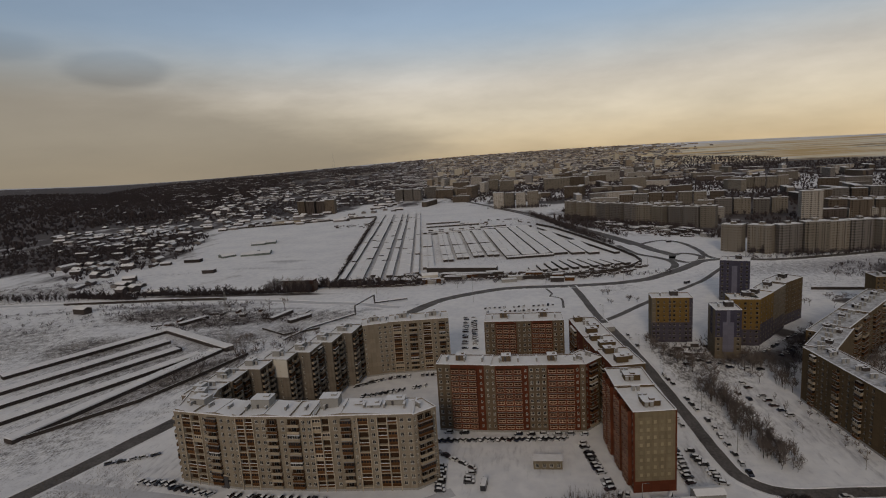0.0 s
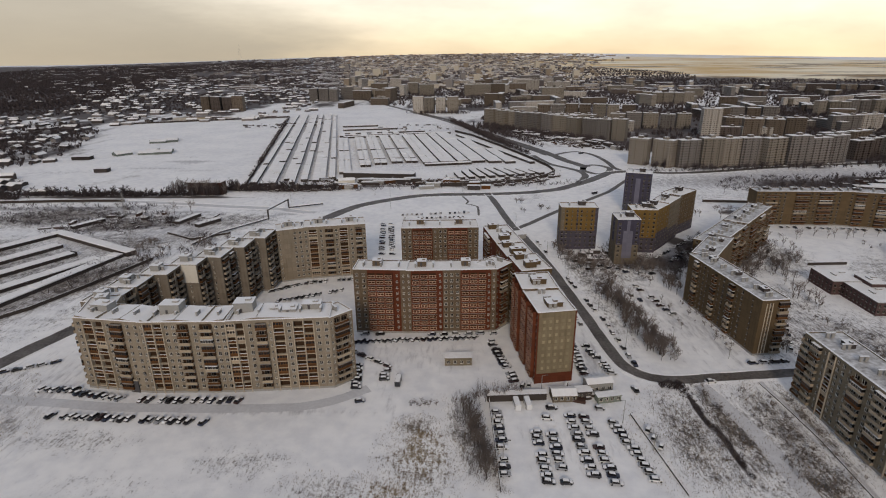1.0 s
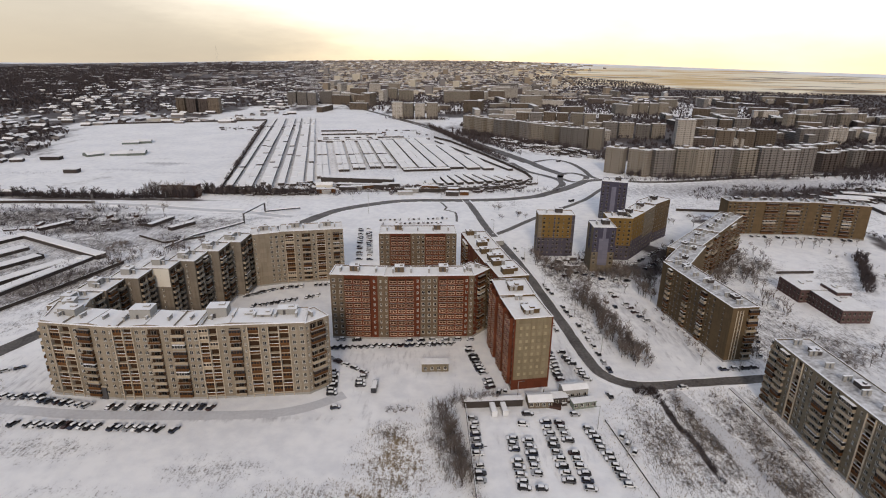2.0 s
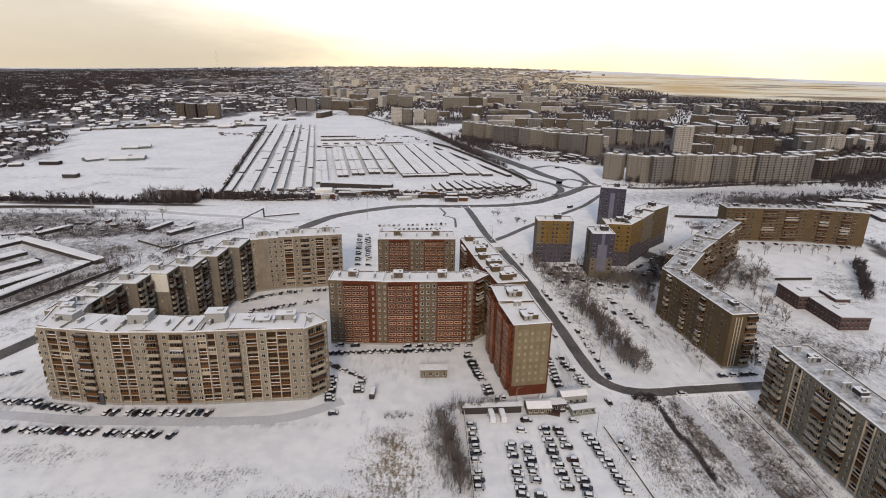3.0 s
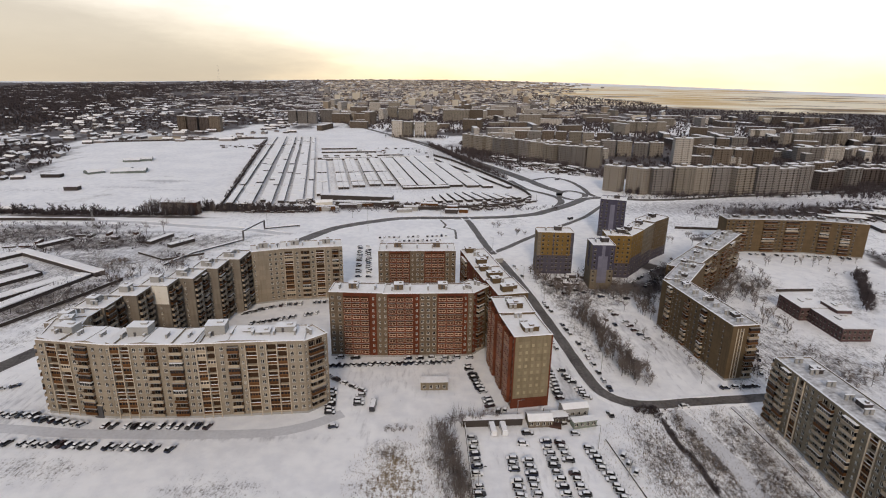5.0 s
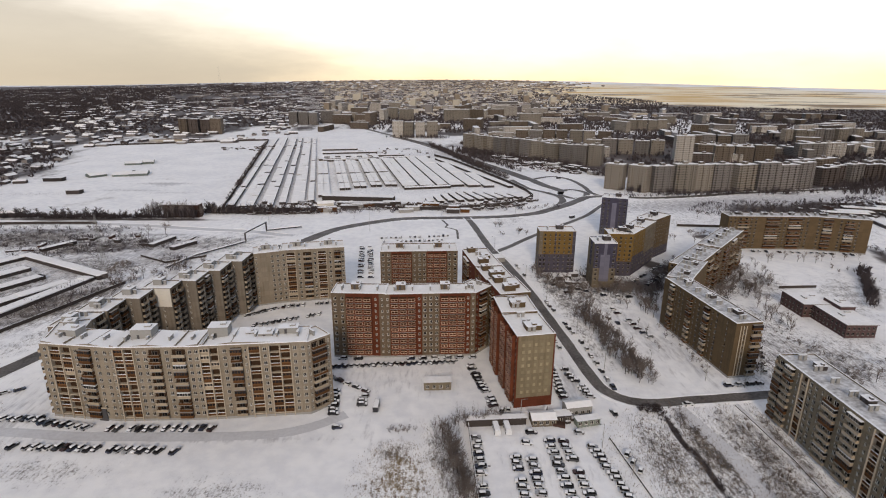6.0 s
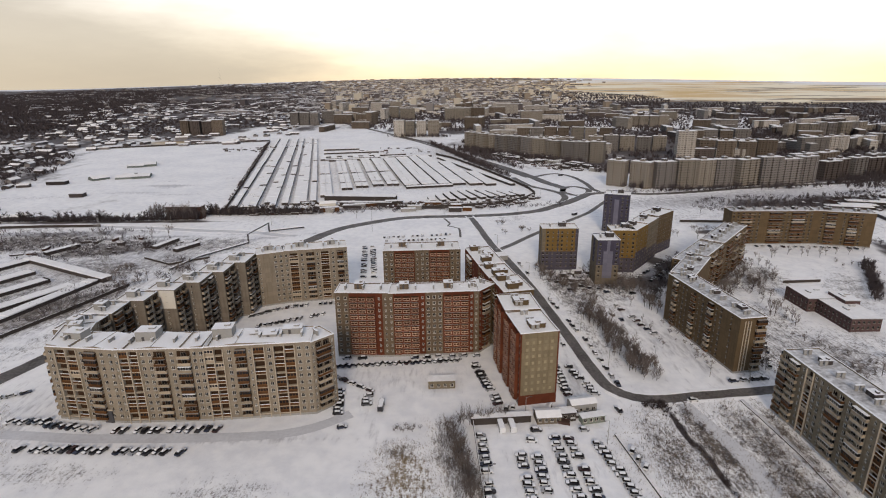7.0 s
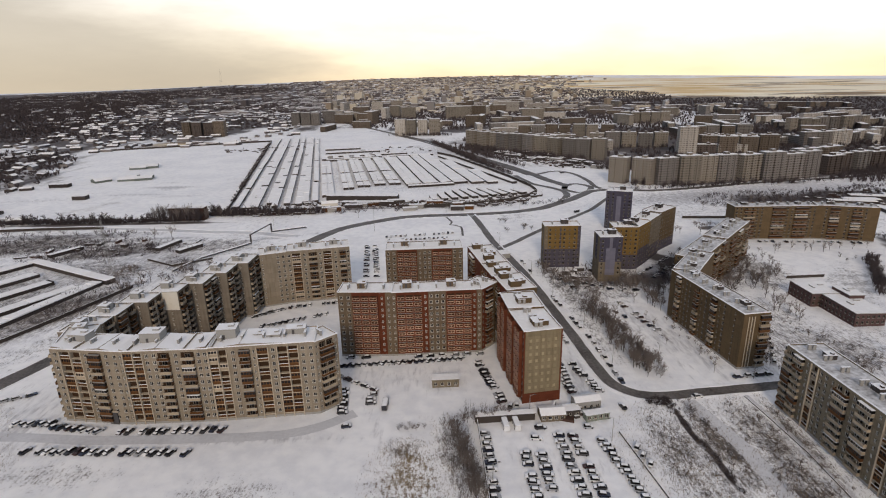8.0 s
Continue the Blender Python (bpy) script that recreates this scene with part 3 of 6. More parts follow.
patch("track", 140, 335, 10, 40, -42, 0.9)
patch("wood", 440, 540, 120, 50, 12, 0.62)
patch("scrub", -330, 330, 60, 40, 0, 0.7)
patch("scrub", -190, 370, 40, 35, 30, 0.5)
patch("scrub", -300, 420, 90, 25, 0, 0.55)
patch("scrub", 72, 255, 9, 60, 5, 0.45)
patch("scrub", 95, 320, 30, 22, 0, 0.55)
patch("scrub", 160, 330, 30, 40, 40, 0.6)
patch("scrub", 170, 260, 20, 40, 0, 0.5)
patch("scrub", 230, 480, 90, 40, 0, 0.4)
patch("scrub", 330, 520, 80, 40, 0, 0.5)
patch("scrub", 60, 480, 30, 25, 0, 0.4)
patch("scrub", -40, 128, 18, 8, 0, 0.5)
patch("scrub", -165, 150, 18, 14, 20, 0.5)
patch("scrub", -110, 128, 30, 8, 0, 0.35)
patch("scrub", -1, 152, 3, 24, 14, 0.6)
patch("scrub", 91, 158, 2.5, 30, 0, 0.7)
patch("scrub", 75, 145, 9, 14, 0, 0.5)
patch("scrub", 111, 130, 8, 30, 0, 0.6)
patch("scrub", -250, 360, 30, 20, 40, 0.55)
patch("scrub", -195, 250, 14, 50, -20, 0.45)
patch("track", -150, 420, 60, 4, 20, 0.7)
patch("track", -320, 435, 120, 3, 2, 0.8)
patch("track", -260, 410, 80, 2.5, 12, 0.7)
patch("track", -225, 345, 3, 60, 30, 0.7)
patch("track", 20, 178, 45, 3, 3, 0.4)
patch("track", 3, 145, 2.5, 30, 14, 0.35)
patch("track", 112, 225, 4, 40, 6, 0.5)
patch("track", 160, 205, 30, 4, 10, 0.5)
patch("track", -100, 166, 75, 3, -1, 0.6)
patch("track", -20, 205, 40, 16, 0, 0.3)
patch("track", 35, 152, 24, 22, 0, 0.25)
patch("track", 100, 160, 3.5, 30, 4, 0.35)
patch("track", 54, 205, 6, 30, -8, 0.5)
patch("wood", -900, 1500, 560, 460, 20, 1.0)
patch("wood", -640, 760, 130, 230, 25, 0.6)
patch("track", -330, 640, 150, 3, 10, 0.45)
patch("track", -330, 690, 130, 4, 12, 0.45)
patch("wood", -40, 524, 120, 12, 3, 0.62)
patch("wood", 60, 560, 50, 20, 30, 0.5)
patch("wood", 30, 880, 8, 210, 16, 0.85)
patch("wood", 430, 660, 230, 22, 17, 0.85)
patch("wood", 215, 428, 16, 12, 0, 0.75)
patch("wood", -170, 345, 20, 40, 20, 0.45)
patch("wood", -260, 385, 60, 18, 15, 0.5)
patch("wood", -300, 480, 160, 7, 0, 0.8)
patch("wood", 160, 330, 12, 34, 41, 0.7)
patch("wood", 150, 354, 9, 30, 35, 0.62)
patch("wood", -800, 900, 300, 330, 30, 0.55)
patch("wood", -420, 1400, 260, 150, 0, 0.35)
patch("track", 330, 560, 200, 45, 12, 0.7)
patch("wood", 560, 1050, 620, 360, 10, 0.9)
patch("wood", 150, 2000, 1100, 800, 0, 0.55)
patch("wood", 0, 3300, 1500, 900, 0, 0.42)
patch("wood", -2300, 3400, 2000, 1500, 0, 0.95)
patch("wood", 120, 1350, 420, 160, 0, 0.6)
patch("track", 90, 960, 150, 120, 20, 0.8)
patch("wood", 1400, 1900, 1150, 620, -25, 1.0)
patch("wood", 480, 700, 260, 90, 15, 0.8)
patch("wood", 900, 1000, 420, 300, 20, 0.95)
patch("wood", -1500, 2400, 1200, 900, 0, 0.9)
# far plains in sun: the sunlight is painted as golden ground colour
patch("straw", 1500, 3300, 1600, 1150, -10, 1.0)
patch("straw", 2700, 2600, 1500, 800, -30, 1.0)
patch("straw", -560, 1130, 120, 60, 0, 0.5)

patch("scrub", 93, 160, 4, 28, 6, 0.78)
patch("scrub", 109, 170, 7, 16, 0, 0.56)
patch("scrub", 76, 150, 8, 30, 5, 0.6)
patch("scrub", -330, 415, 70, 40, 10, 0.72)
patch("track", -235, 255, 30, 60, -25, 0.6)
patch("track", -215, 370, 60, 40, 20, 0.55)
patch("track", -300, 300, 70, 70, 20, 0.55)
patch("scrub", -262, 392, 50, 22, 20, 0.7)
patch("scrub", -225, 350, 40, 26, 0, 0.62)
patch("scrub", -235, 250, 26, 60, -25, 0.6)
patch("track", -330, 440, 120, 6, 4, 0.9)
patch("track", -255, 400, 60, 4, -20, 0.9)
patch("scrub", 70, 300, 10, 60, 8, 0.62)
patch("scrub", 100, 318, 40, 26, 0, 0.66)
patch("scrub", 200, 318, 16, 40, -30, 0.55)
patch("wood", 262, 312, 7, 50, -30, 0.7)
patch("wood", -1420, 2050, 330, 900, 27, 1.0)
patch("wood", -2100, 3300, 800, 1500, 30, 1.0)
patch("wood", -2000, 1860, 480, 1900, 47, 1.0)
patch("wood", -1150, 950, 130, 420, 50, 0.7)
patch("straw", -850, 1300, 130, 90, 30, 0.35)

patch("wood", 400, 530, 140, 45, 8, 0.78)
patch("wood", 720, 900, 420, 200, 15, 1.0)
patch("wood", 420, 800, 240, 120, 20, 0.85)
patch("wood", 322, 378, 12, 40, -20, 0.8)
patch("wood", 126, 318, 24, 22, 0, 0.62)
patch("wood", 152, 350, 12, 44, 38, 0.72)
patch("wood", 82, 312, 16, 12, 0, 0.5)
patch("scrub", 175, 222, 40, 30, 0, 0.6)
patch("scrub", 238, 300, 20, 60, -30, 0.5)
patch("track", -330, 655, 70, 2.5, 3, 0.7)
patch("track", -360, 612, 90, 5, 6, 0.55)
patch("track", -300, 600, 60, 9, 12, 0.45)
patch("scrub", -440, 590, 60, 12, 10, 0.4)
patch("wood", -640, 880, 60, 120, 30, 0.7)

patch("wood", -620, 1150, 330, 150, 25, 0.5)
patch("wood", -350, 1500, 320, 200, 0, 0.5)


def rise(x, y):
    """Height of the land: flat near by, a long swell towards the north and a wooded one in the west."""
    r, b = np.hypot(x, y), np.degrees(np.arctan2(x, np.maximum(y, 1.0)))
    u = np.clip((r - 1700.0) / 3200.0, 0, 1)
    west = 105.0 * np.exp(-((b + 58.0) / 13.0) ** 2)
    return u ** 1.3 * (116.0 * np.exp(-((b - 2.0) / 39.0) ** 2) + west) * (y > 0)


def ground_sheet():
    def axis(lo, hi, fine, far):
        a = list(np.arange(lo, hi + 0.1, fine))
        s, up, down = fine, [], []
        p = hi
        while p < far:
            s *= 1.04
            p += s
            up.append(min(p, far))
        s, p = fine, lo
        while p > -far:
            s *= 1.04
            p -= s
            down.append(max(p, -far))
        return np.array(down[::-1] + a + up)
    X, Y = np.meshgrid(axis(-180, 160, 2.5, 4990.0), axis(115, 340, 2.5, 4990.0))
    x, y = X.ravel(), Y.ravel()
    z = rise(x, y)
    nx, ny = X.shape[1], X.shape[0]
    i = (np.arange(ny - 1)[:, None] * nx + np.arange(nx - 1)[None, :]).ravel()
    me = bpy.data.meshes.new("ground")
    me.from_pydata(np.stack([x, y, z], 1).tolist(), [], np.stack([i, i + 1, i + nx + 1, i + nx], 1).tolist())
    for field in ("scrub", "track", "wood", "straw", "hay"):
        val = np.zeros(len(x))
        for f, cx, cy, rx, ry, a, amt in PATCHES:
            if f == field:
                dx, dy = x - cx, y - cy
                u, v = (dx * math.cos(a) + dy * math.sin(a)) / rx, (-dx * math.sin(a) + dy * math.cos(a)) / ry
                val = np.maximum(val, amt * np.clip(1.35 - 0.95 * np.hypot(u, v), 0, 1))
        at = me.attributes.new(field, "FLOAT", "POINT")
        at.data.foreach_set("value", val.astype(np.float32))
    me.materials.append(ground_material())
    ob = new("ground", me)
    return tagged(ob, "snow-covered open ground with dry grass and scrub showing through", "ground", kind="structure")


def ground_material():
    m = bpy.data.materials.new("snowy_ground")
    m.use_nodes = True
    nt = m.node_tree
    n, link = nt.nodes.new, nt.links.new
    bsdf = nt.nodes["Principled BSDF"]
    bsdf.inputs["Roughness"].default_value, bsdf.inputs["Specular IOR Level"].default_value = 0.8, 0.1
    geo = n("ShaderNodeNewGeometry")

    def noise_at(scale, detail=6.0, rough=0.6, stretch=None):
        t = n("ShaderNodeTexNoise")
        t.inputs["Scale"].default_value, t.inputs["Detail"].default_value, t.inputs["Roughness"].default_value = scale, detail, rough
        src = geo.outputs["Position"]
        if stretch:
            mp = n("ShaderNodeMapping")
            mp.inputs["Scale"].default_value = stretch
            link(src, mp.inputs[0])
            src = mp.outputs[0]
        link(src, t.inputs["Vector"])
        return t.outputs["Fac"]

    def over(below, colour, fac):
        mx = n("ShaderNodeMix")
        mx.data_type = "RGBA"
        link(fac, mx.inputs["Factor"])
        link(below, mx.inputs["A"])
        if isinstance(colour, tuple):
            mx.inputs["B"].default_value = (*colour, 1)
        else:
            link(colour, mx.inputs["B"])
        return mx.outputs["Result"]

    def span(value, lo, hi, to=1.0):
        r = n("ShaderNodeMapRange")
        r.interpolation_type = "SMOOTHSTEP"
        r.inputs["From Min"].default_value, r.inputs["From Max"].default_value, r.inputs["To Max"].default_value = lo, hi, to
        link(value, r.inputs["Value"])
        return r.outputs[0]

    def field(name):
        a = n("ShaderNodeAttribute")
        a.attribute_name = name
        return a.outputs["Fac"]

    def plus(a, b, k=1.0):
        o = n("ShaderNodeMath")
        o.operation = "MULTIPLY_ADD"
        link(a, o.inputs[0])
        o.inputs[1].default_value = k
        link(b, o.inputs[2])
        return o.outputs[0]

    strands = noise_at(0.9, 6.0, 0.7, (1.0, 0.35, 1))
    fine, mid, wide = noise_at(1.3, 8.0, 0.7), noise_at(0.16, 6.0), noise_at(0.02, 5.0)
    base = n("ShaderNodeMix")
    base.data_type = "RGBA"
    base.inputs["A"].default_value, base.inputs["B"].default_value = (0.93, 0.935, 0.95, 1), (0.79, 0.80, 0.835, 1)
    link(span(plus(mid, wide), 0.75, 1.3), base.inputs["Factor"])
    col = base.outputs["Result"]
    col = over(col, (0.42, 0.42, 0.45), span(plus(field("track"), noise_at(0.5, 5.0, 0.6, (1, 0.25, 1)), 0.7), 0.66, 1.05, 0.8))
    grass = over(n_rgb(nt, (0.20, 0.17, 0.145)), (0.085, 0.073, 0.066), span(mid, 0.40, 0.62))
    col = over(col, grass, span(plus(field("scrub"), plus(fine, plus(mid, strands, 0.5), 0.9), 0.75), 1.46, 1.80, 0.95))
    hay = over(n_rgb(nt, (0.36, 0.28, 0.17)), (0.16, 0.12, 0.08), span(strands, 0.45, 0.66))
    col = over(col, hay, span(plus(field("hay"), plus(fine, plus(mid, strands, 0.5), 0.9), 0.75), 1.46, 1.74, 0.95))
    dark = over(n_rgb(nt, (0.06, 0.049, 0.05)), (0.105, 0.085, 0.08), span(noise_at(0.05), 0.4, 0.7))
    far_n = noise_at(0.012, 7.0, 0.65, (1, 0.5, 1))
    col = over(col, dark, span(plus(field("wood"), far_n, 0.75), 0.80, 0.98, 0.95))
    # sunlight put into the far fields' colour, gold and cream, then brown streaks
    gold = over(n_rgb(nt, (0.72, 0.52, 0.25)), (0.92, 0.84, 0.66), span(noise_at(0.004, 5.0, 0.6, (0.3, 1.3, 1)), 0.40, 0.54))
    gold = over(gold, (0.17, 0.11, 0.065), span(noise_at(0.0035, 6.0, 0.65, (0.4, 1.7, 1)), 0.54, 0.60, 0.8))
    col = over(col, gold, span(plus(field("straw"), noise_at(0.003, 5.0, 0.6, (0.5, 2.0, 1)), 0.8), 0.8, 1.0))
    link(col, bsdf.inputs["Base Color"])
    bp = n("ShaderNodeBump")
    bp.inputs["Strength"].default_value, bp.inputs["Distance"].default_value = 0.35, 0.3
    link(fine, bp.inputs["Height"])
    link(bp.outputs[0], bsdf.inputs["Normal"])
    return m


def n_rgb(nt, c):
    r = nt.nodes.new("ShaderNodeRGB")
    r.outputs[0].default_value = (*c, 1)
    return r.outputs[0]


ground_sheet()


def smooth_line(pts, step=4.0):
    """Points of a soft curve through pts."""
    out = []
    P = [pts[0]] + list(pts) + [pts[-1]]
    for a, b, c, d in zip(P, P[1:], P[2:], P[3:]):
        k = max(2, int(math.dist(b, c) / step))
        for i in range(k):
            t = i / k
            out.append(tuple(0.5 * (2 * b[j] + (c[j] - a[j]) * t + (2 * a[j] - 5 * b[j] + 4 * c[j] - d[j]) * t * t + (3 * b[j] - a[j] - 3 * c[j] + d[j]) * t ** 3) for j in (0, 1)))
    out.append(tuple(pts[-1][:2]))
    return out


def strip(name, pts, width, mat, label, z=0.06, banks=0.0, step=4.0, category="road"):
    """A road along a soft curve, with snow banks of that height at both sides."""
    line = smooth_line(pts, step)
    g = Geo()
    rows = []
    for i, p in enumerate(line):
        a, b = line[max(0, i - 1)], line[min(len(line) - 1, i + 1)]
        d = Vector((b[0] - a[0], b[1] - a[1])).normalized()
        rows.append((Vector(p), Vector((-d.y, d.x))))
    h = float(width) / 2
    prof = [(-h, z), (h, z)]
    edge = [tuple(h * (1 + 0.16 * noise.noise((p.x * 0.11, p.y * 0.11, k))) for k in (0.3, 7.7)) for p, u in rows]
    for ((p, u), e0), ((q, v), e1) in zip(zip(rows, edge), zip(rows[1:], edge[1:])):
        zp, zq = float(rise(np.array([p.x]), np.array([p.y]))[0]), float(rise(np.array([q.x]), np.array([q.y]))[0])
        g.face([(*(p + u * e0[0]), z + zp), (*(p - u * e0[1]), z + zp), (*(q - v * e1[1]), z + zq), (*(q + v * e1[0]), z + zq)], 0)
        if banks:
            for s in (1, -1):
                w = rng.uniform(0.8, 1.6)
                tall = banks * rng.uniform(0.3, 1.0)
                for o0, z0, o1, z1 in ((h - 0.1, 0.0, h + 0.5, tall), (h + 0.5, tall, h + 0.5 + w, 0.0)):
                    quad = [(*(p + u * s * o0), z0), (*(p + u * s * o1), z1), (*(q + v * s * o1), z1), (*(q + v * s * o0), z0)]
                    g.face(quad if s < 0 else quad[::-1], 1)
    ob = part(name, g, (mat, SNOW))
    return tagged(ob, label, category, kind="structure")


strip("road", [(-700, 440), (-386, 459), (-289, 461), (-200, 446), (-160, 440), (-128, 428)], 8, SLUSH, "side road of trodden snow along the white field", 0.06, 0.6)
strip("road", [(-142, 372), (-126, 392), (-108, 412), (-99, 431), (-88, 449), (-67, 467), (-43, 482), (-18, 488), (8, 489), (34, 491), (61, 496), (89, 508), (105, 523), (124, 542), (144, 567), (158, 584), (182, 590), (206, 584), (223, 581), (256, 586), (290, 595), (328, 607), (401, 623), (475, 637), (560, 668), (800, 720)], 10.5, ASPHALT,
      "grey slushy asphalt main road between snow banks", 0.08, 0.5)
strip("road", [(139, 616), (123, 654), (113, 690), (91, 757), (57, 844), (16, 961), (-38, 1102), (-106, 1238), (-245, 1520), (-420, 1850)], 12, ASPHALT, "straight dark asphalt road running to the city", 0.10)
strip("road", [(23, 490), (27, 468), (31, 437), (37, 393), (45, 356), (52.5, 309), (60, 247), (64, 212), (68, 196), (80, 188.5), (104, 191), (136, 195), (175, 202)], 5.4, ASPHALT, "asphalt street curving between the apartment blocks", 0.12, 0.4)
strip("road", [(-215, 140), (-197, 190), (-186, 222), (-176, 250), (-160, 290), (-152, 335), (-142, 372), (-126, 392)], 9, ASPHALT, "dark wet asphalt road behind the beige blocks", 0.12, 0.4)
strip("road", [(135, 612), (132, 595), (141, 578), (151, 581), (159, 593), (162, 610), (152, 626), (140, 622), (135, 612), (132, 600)], 6.5, ASPHALT, "asphalt roundabout round a snowy oval island", 0.14)
strip("road", [(116, 694), (136, 712), (149, 715), (163, 693), (169, 646), (168, 612), (172, 596)], 6, ASPHALT, "asphalt slip road curving round a snowy field", 0.16)
strip("road", [(40, 386), (50, 397), (65, 417), (82, 438), (107, 466), (135, 499), (154, 530), (171, 558), (184, 584)], 4.5, ASPHALT, "narrow asphalt lane leading to the towers", 0.14, 0.3)
strip("road", [(88, 690), (95, 655), (102, 630), (119, 606), (128, 584), (126, 561), (113, 534), (97, 515)], 7, ASPHALT, "asphalt slip road curving down to the main road", 0.15)
strip("road", [(106, 690), (84, 752), (47, 846), (5, 963), (-50, 1104), (-118, 1240)], 6, ASPHALT, "second carriageway of the straight road", 0.12)
strip("path", [(0, 482), (5, 463), (3, 455), (12, 448), (13, 420)], 1.8, ASPHALT, "narrow trodden footpath to the main road", 0.05, category="path")
strip("road", [(91.5, 189), (93.5, 180), (98.5, 160), (100.5, 140), (102, 95)], 6, SLUSH, "trodden snow track beside the scrub", 0.05)
strip("path", [(116.5, 189), (117.8, 175.5), (119.8, 153.4), (119.8, 136), (120, 110)], 1.4, SLUSH, "narrow snowy footpath below the weathered block", 0.05, category="path")
strip("road", [(-200, 172), (-150, 168), (-120, 166), (-60, 168), (-36, 180)], 5, SLUSH, "trodden snow drive along the beige block", 0.05)
# ---- the beige U-shaped range ----
w, L, b, n, o = (lambda m, s=0: ("w", m, s)), (lambda m, s=0: ("L", m, s)), (lambda m, s=0: ("b", m, s)), (lambda m, s=0: ("n", m, s)), (lambda m, s=0: (".", m, s))
BEIGE_LABEL = "ten-storey beige panel apartment block with brown loggias and snowy roof"
home, H = apartment_block(-145.5, 178.6, -7, 27, 13, 10, [w(3), L(7.5), w(2.3), b(4.3), w(5.5)], BEIGE_LABEL, BEIGE, walls=(9.5, 19.5), houses=[(3, 6, 7, 5, 2.8)], left=[b(6), w(4)])
arch = Geo()
arch.box(18.6, -0.5, 0, 22.0, -0.1, 5.2, 0)
arch.box(18.2, -0.6, 5.2, 22.4, -0.1, 5.6, 1)
part("archway", arch, (IRON, BEIGE_PALE), home, None, "dark gated passage through the block")
home, H = apartment_block(-118.9, 175.4, 2, 32, 13.2, 10, [n(1.5), L(7), w(5), b(4.5), w(3.5), b(5), w(4.5)], BEIGE_LABEL, BEIGE, top=1.0, walls=(3.5, 13.5, 23.5), houses=[(5.5, 6, 7.5, 5.5, 4.0)])
home, H = apartment_block(-87.0, 176.5, 6, 38, 13.4, 10, [L(7), w(4), b(4.5), n(2), L(4.5), w(3), L(8), w(6)], BEIGE_LABEL, BEIGE, top=1.2, walls=(1.5, 11.5), houses=[(2, 6, 7.0, 5.5, 4.2), (15, 7, 3, 3, 1.2), (20, 5, 5, 4.5, 1.4), (27, 7, 7, 4, 2.4)])
home, H = apartment_block(-49.2, 180.5, 44, 10, 10, 10, [n(1.5), b(6), n(2)], BEIGE_LABEL, BEIGE, top=0.9, right=[w(4), w(4)], houses=[])
home, H = apartment_block(-150.5, 197, -74, 19, 11.5, 10, [b(5), w(4), b(5)], BEIGE_LABEL, BEIGE, top=0.8, left=[w(6)], houses=[(3, 4, 4, 4, 2.6)])

# rear range: sections stepping back from the road, each showing its gable
REAR = "ten-storey grey-beige panel block with stepped sections and open balconies"
for i, (x, y, a, ln, t) in enumerate(((-140, 193, 86, 14.6, 0.4), (-138, 208, 88, 12.7, 0.7), (-131.5, 221, 88, 11.2, 1.0), (-123.5, 232.5, 88, 10.2, 1.3), (-116.5, 243, 88, 13.7, 1.0),
                                      (-110.5, 257, 88, 13.7, 1.2), (-104.5, 271, 88, 15.6, 1.4))):
    home, H = apartment_block(x, y, a, ln, 13, 10, [o(0.6), b(5.5), n(2), b(4.5), o(0.6)], REAR, GREY_BEIGE, top=t, alt=GREY_GABLE, left=[o(7.5, 1), n(2.4, 1), o(3, 1)], houses=[(4, 6, 4.4, 4, 2.6)])
    if i == 3:
        g = Geo()
        g.box(-0.12, 0.3, H - 9.2, -0.02, 12.6, H - 0.4)
        part("insulation_panel", g, (WHITE_PAINT,), home, None, "pale new insulation on the upper gable")
home, H = apartment_block(-102.5, 283.5, 22, 14, 13, 10, [n(2), o(5), w(5)], REAR, BEIGE, top=1.5)
home, H = apartment_block(-89.5, 288.7, 12, 35, 14, 10, [w(3), L(5), w(4), b(5), w(3), L(5), w(4), b(4), w(2)], REAR, BEIGE, top=1.8, right=[w(6), w(6)])

# ---- the red and ochre range ----
RED_LABEL = "ten-storey apartment block with rust-red balcony bays and snowy roof"
Rb = lambda m: ("R", m, 2)
home, H = apartment_block(-49, 225.5, -2, 24, 12, 10, [w(6.3), Rb(12), n(3, 2), n(2.8)], RED_LABEL, TAN, z0=1.6, fh=2.85, top=1.4, left=[w(4), w(4)], houses=[(8, 5, 4, 4, 2.4)])
home, H = apartment_block(-25, 224.7, 3.5, 40.5, 12, 10, [n(2), Rb(12), n(2.5, 2), w(8), Rb(12), n(2, 2), n(2.5)], RED_LABEL, TAN, z0=1.6, fh=2.85, top=1.1, houses=[(5, 5, 4, 4, 2.4), (25, 5, 4, 4, 2.4)])
home, H = apartment_block(15.2, 227.3, 50, 13, 12, 10, [n(2.5, 2), b(5, 2), w(5)], RED_LABEL, OCHRE, z0=1.6, fh=2.85, top=0.8, houses=[])
RB2 = [n(1.5, 2), ("R", 6.4, 2), n(1.6, 2), ("R", 6.4, 2), n(1.5, 2)]
home, H = apartment_block(22.7, 222, -84, 17, 15, 10, RB2, RED_LABEL, OCHRE, z0=1.6, fh=2.85, top=1.3, houses=[(8, 5, 4.5, 6, 2.2)])
home, H = apartment_block(24.7, 205, -80, 20.5, 15, 10, RB2, RED_LABEL, OCHRE, z0=1.6, fh=2.85, top=0.6, alt=GABLE, right=[(".", 13, 1)], houses=[(12, 5, 4.5, 6, 1.8)])
band = Geo()
band.box(20.5, -0.15, 0, 20.68, 15.1, 4.2)
band.box(20.5, -0.15, 4.2, 20.62, 0.5, H)
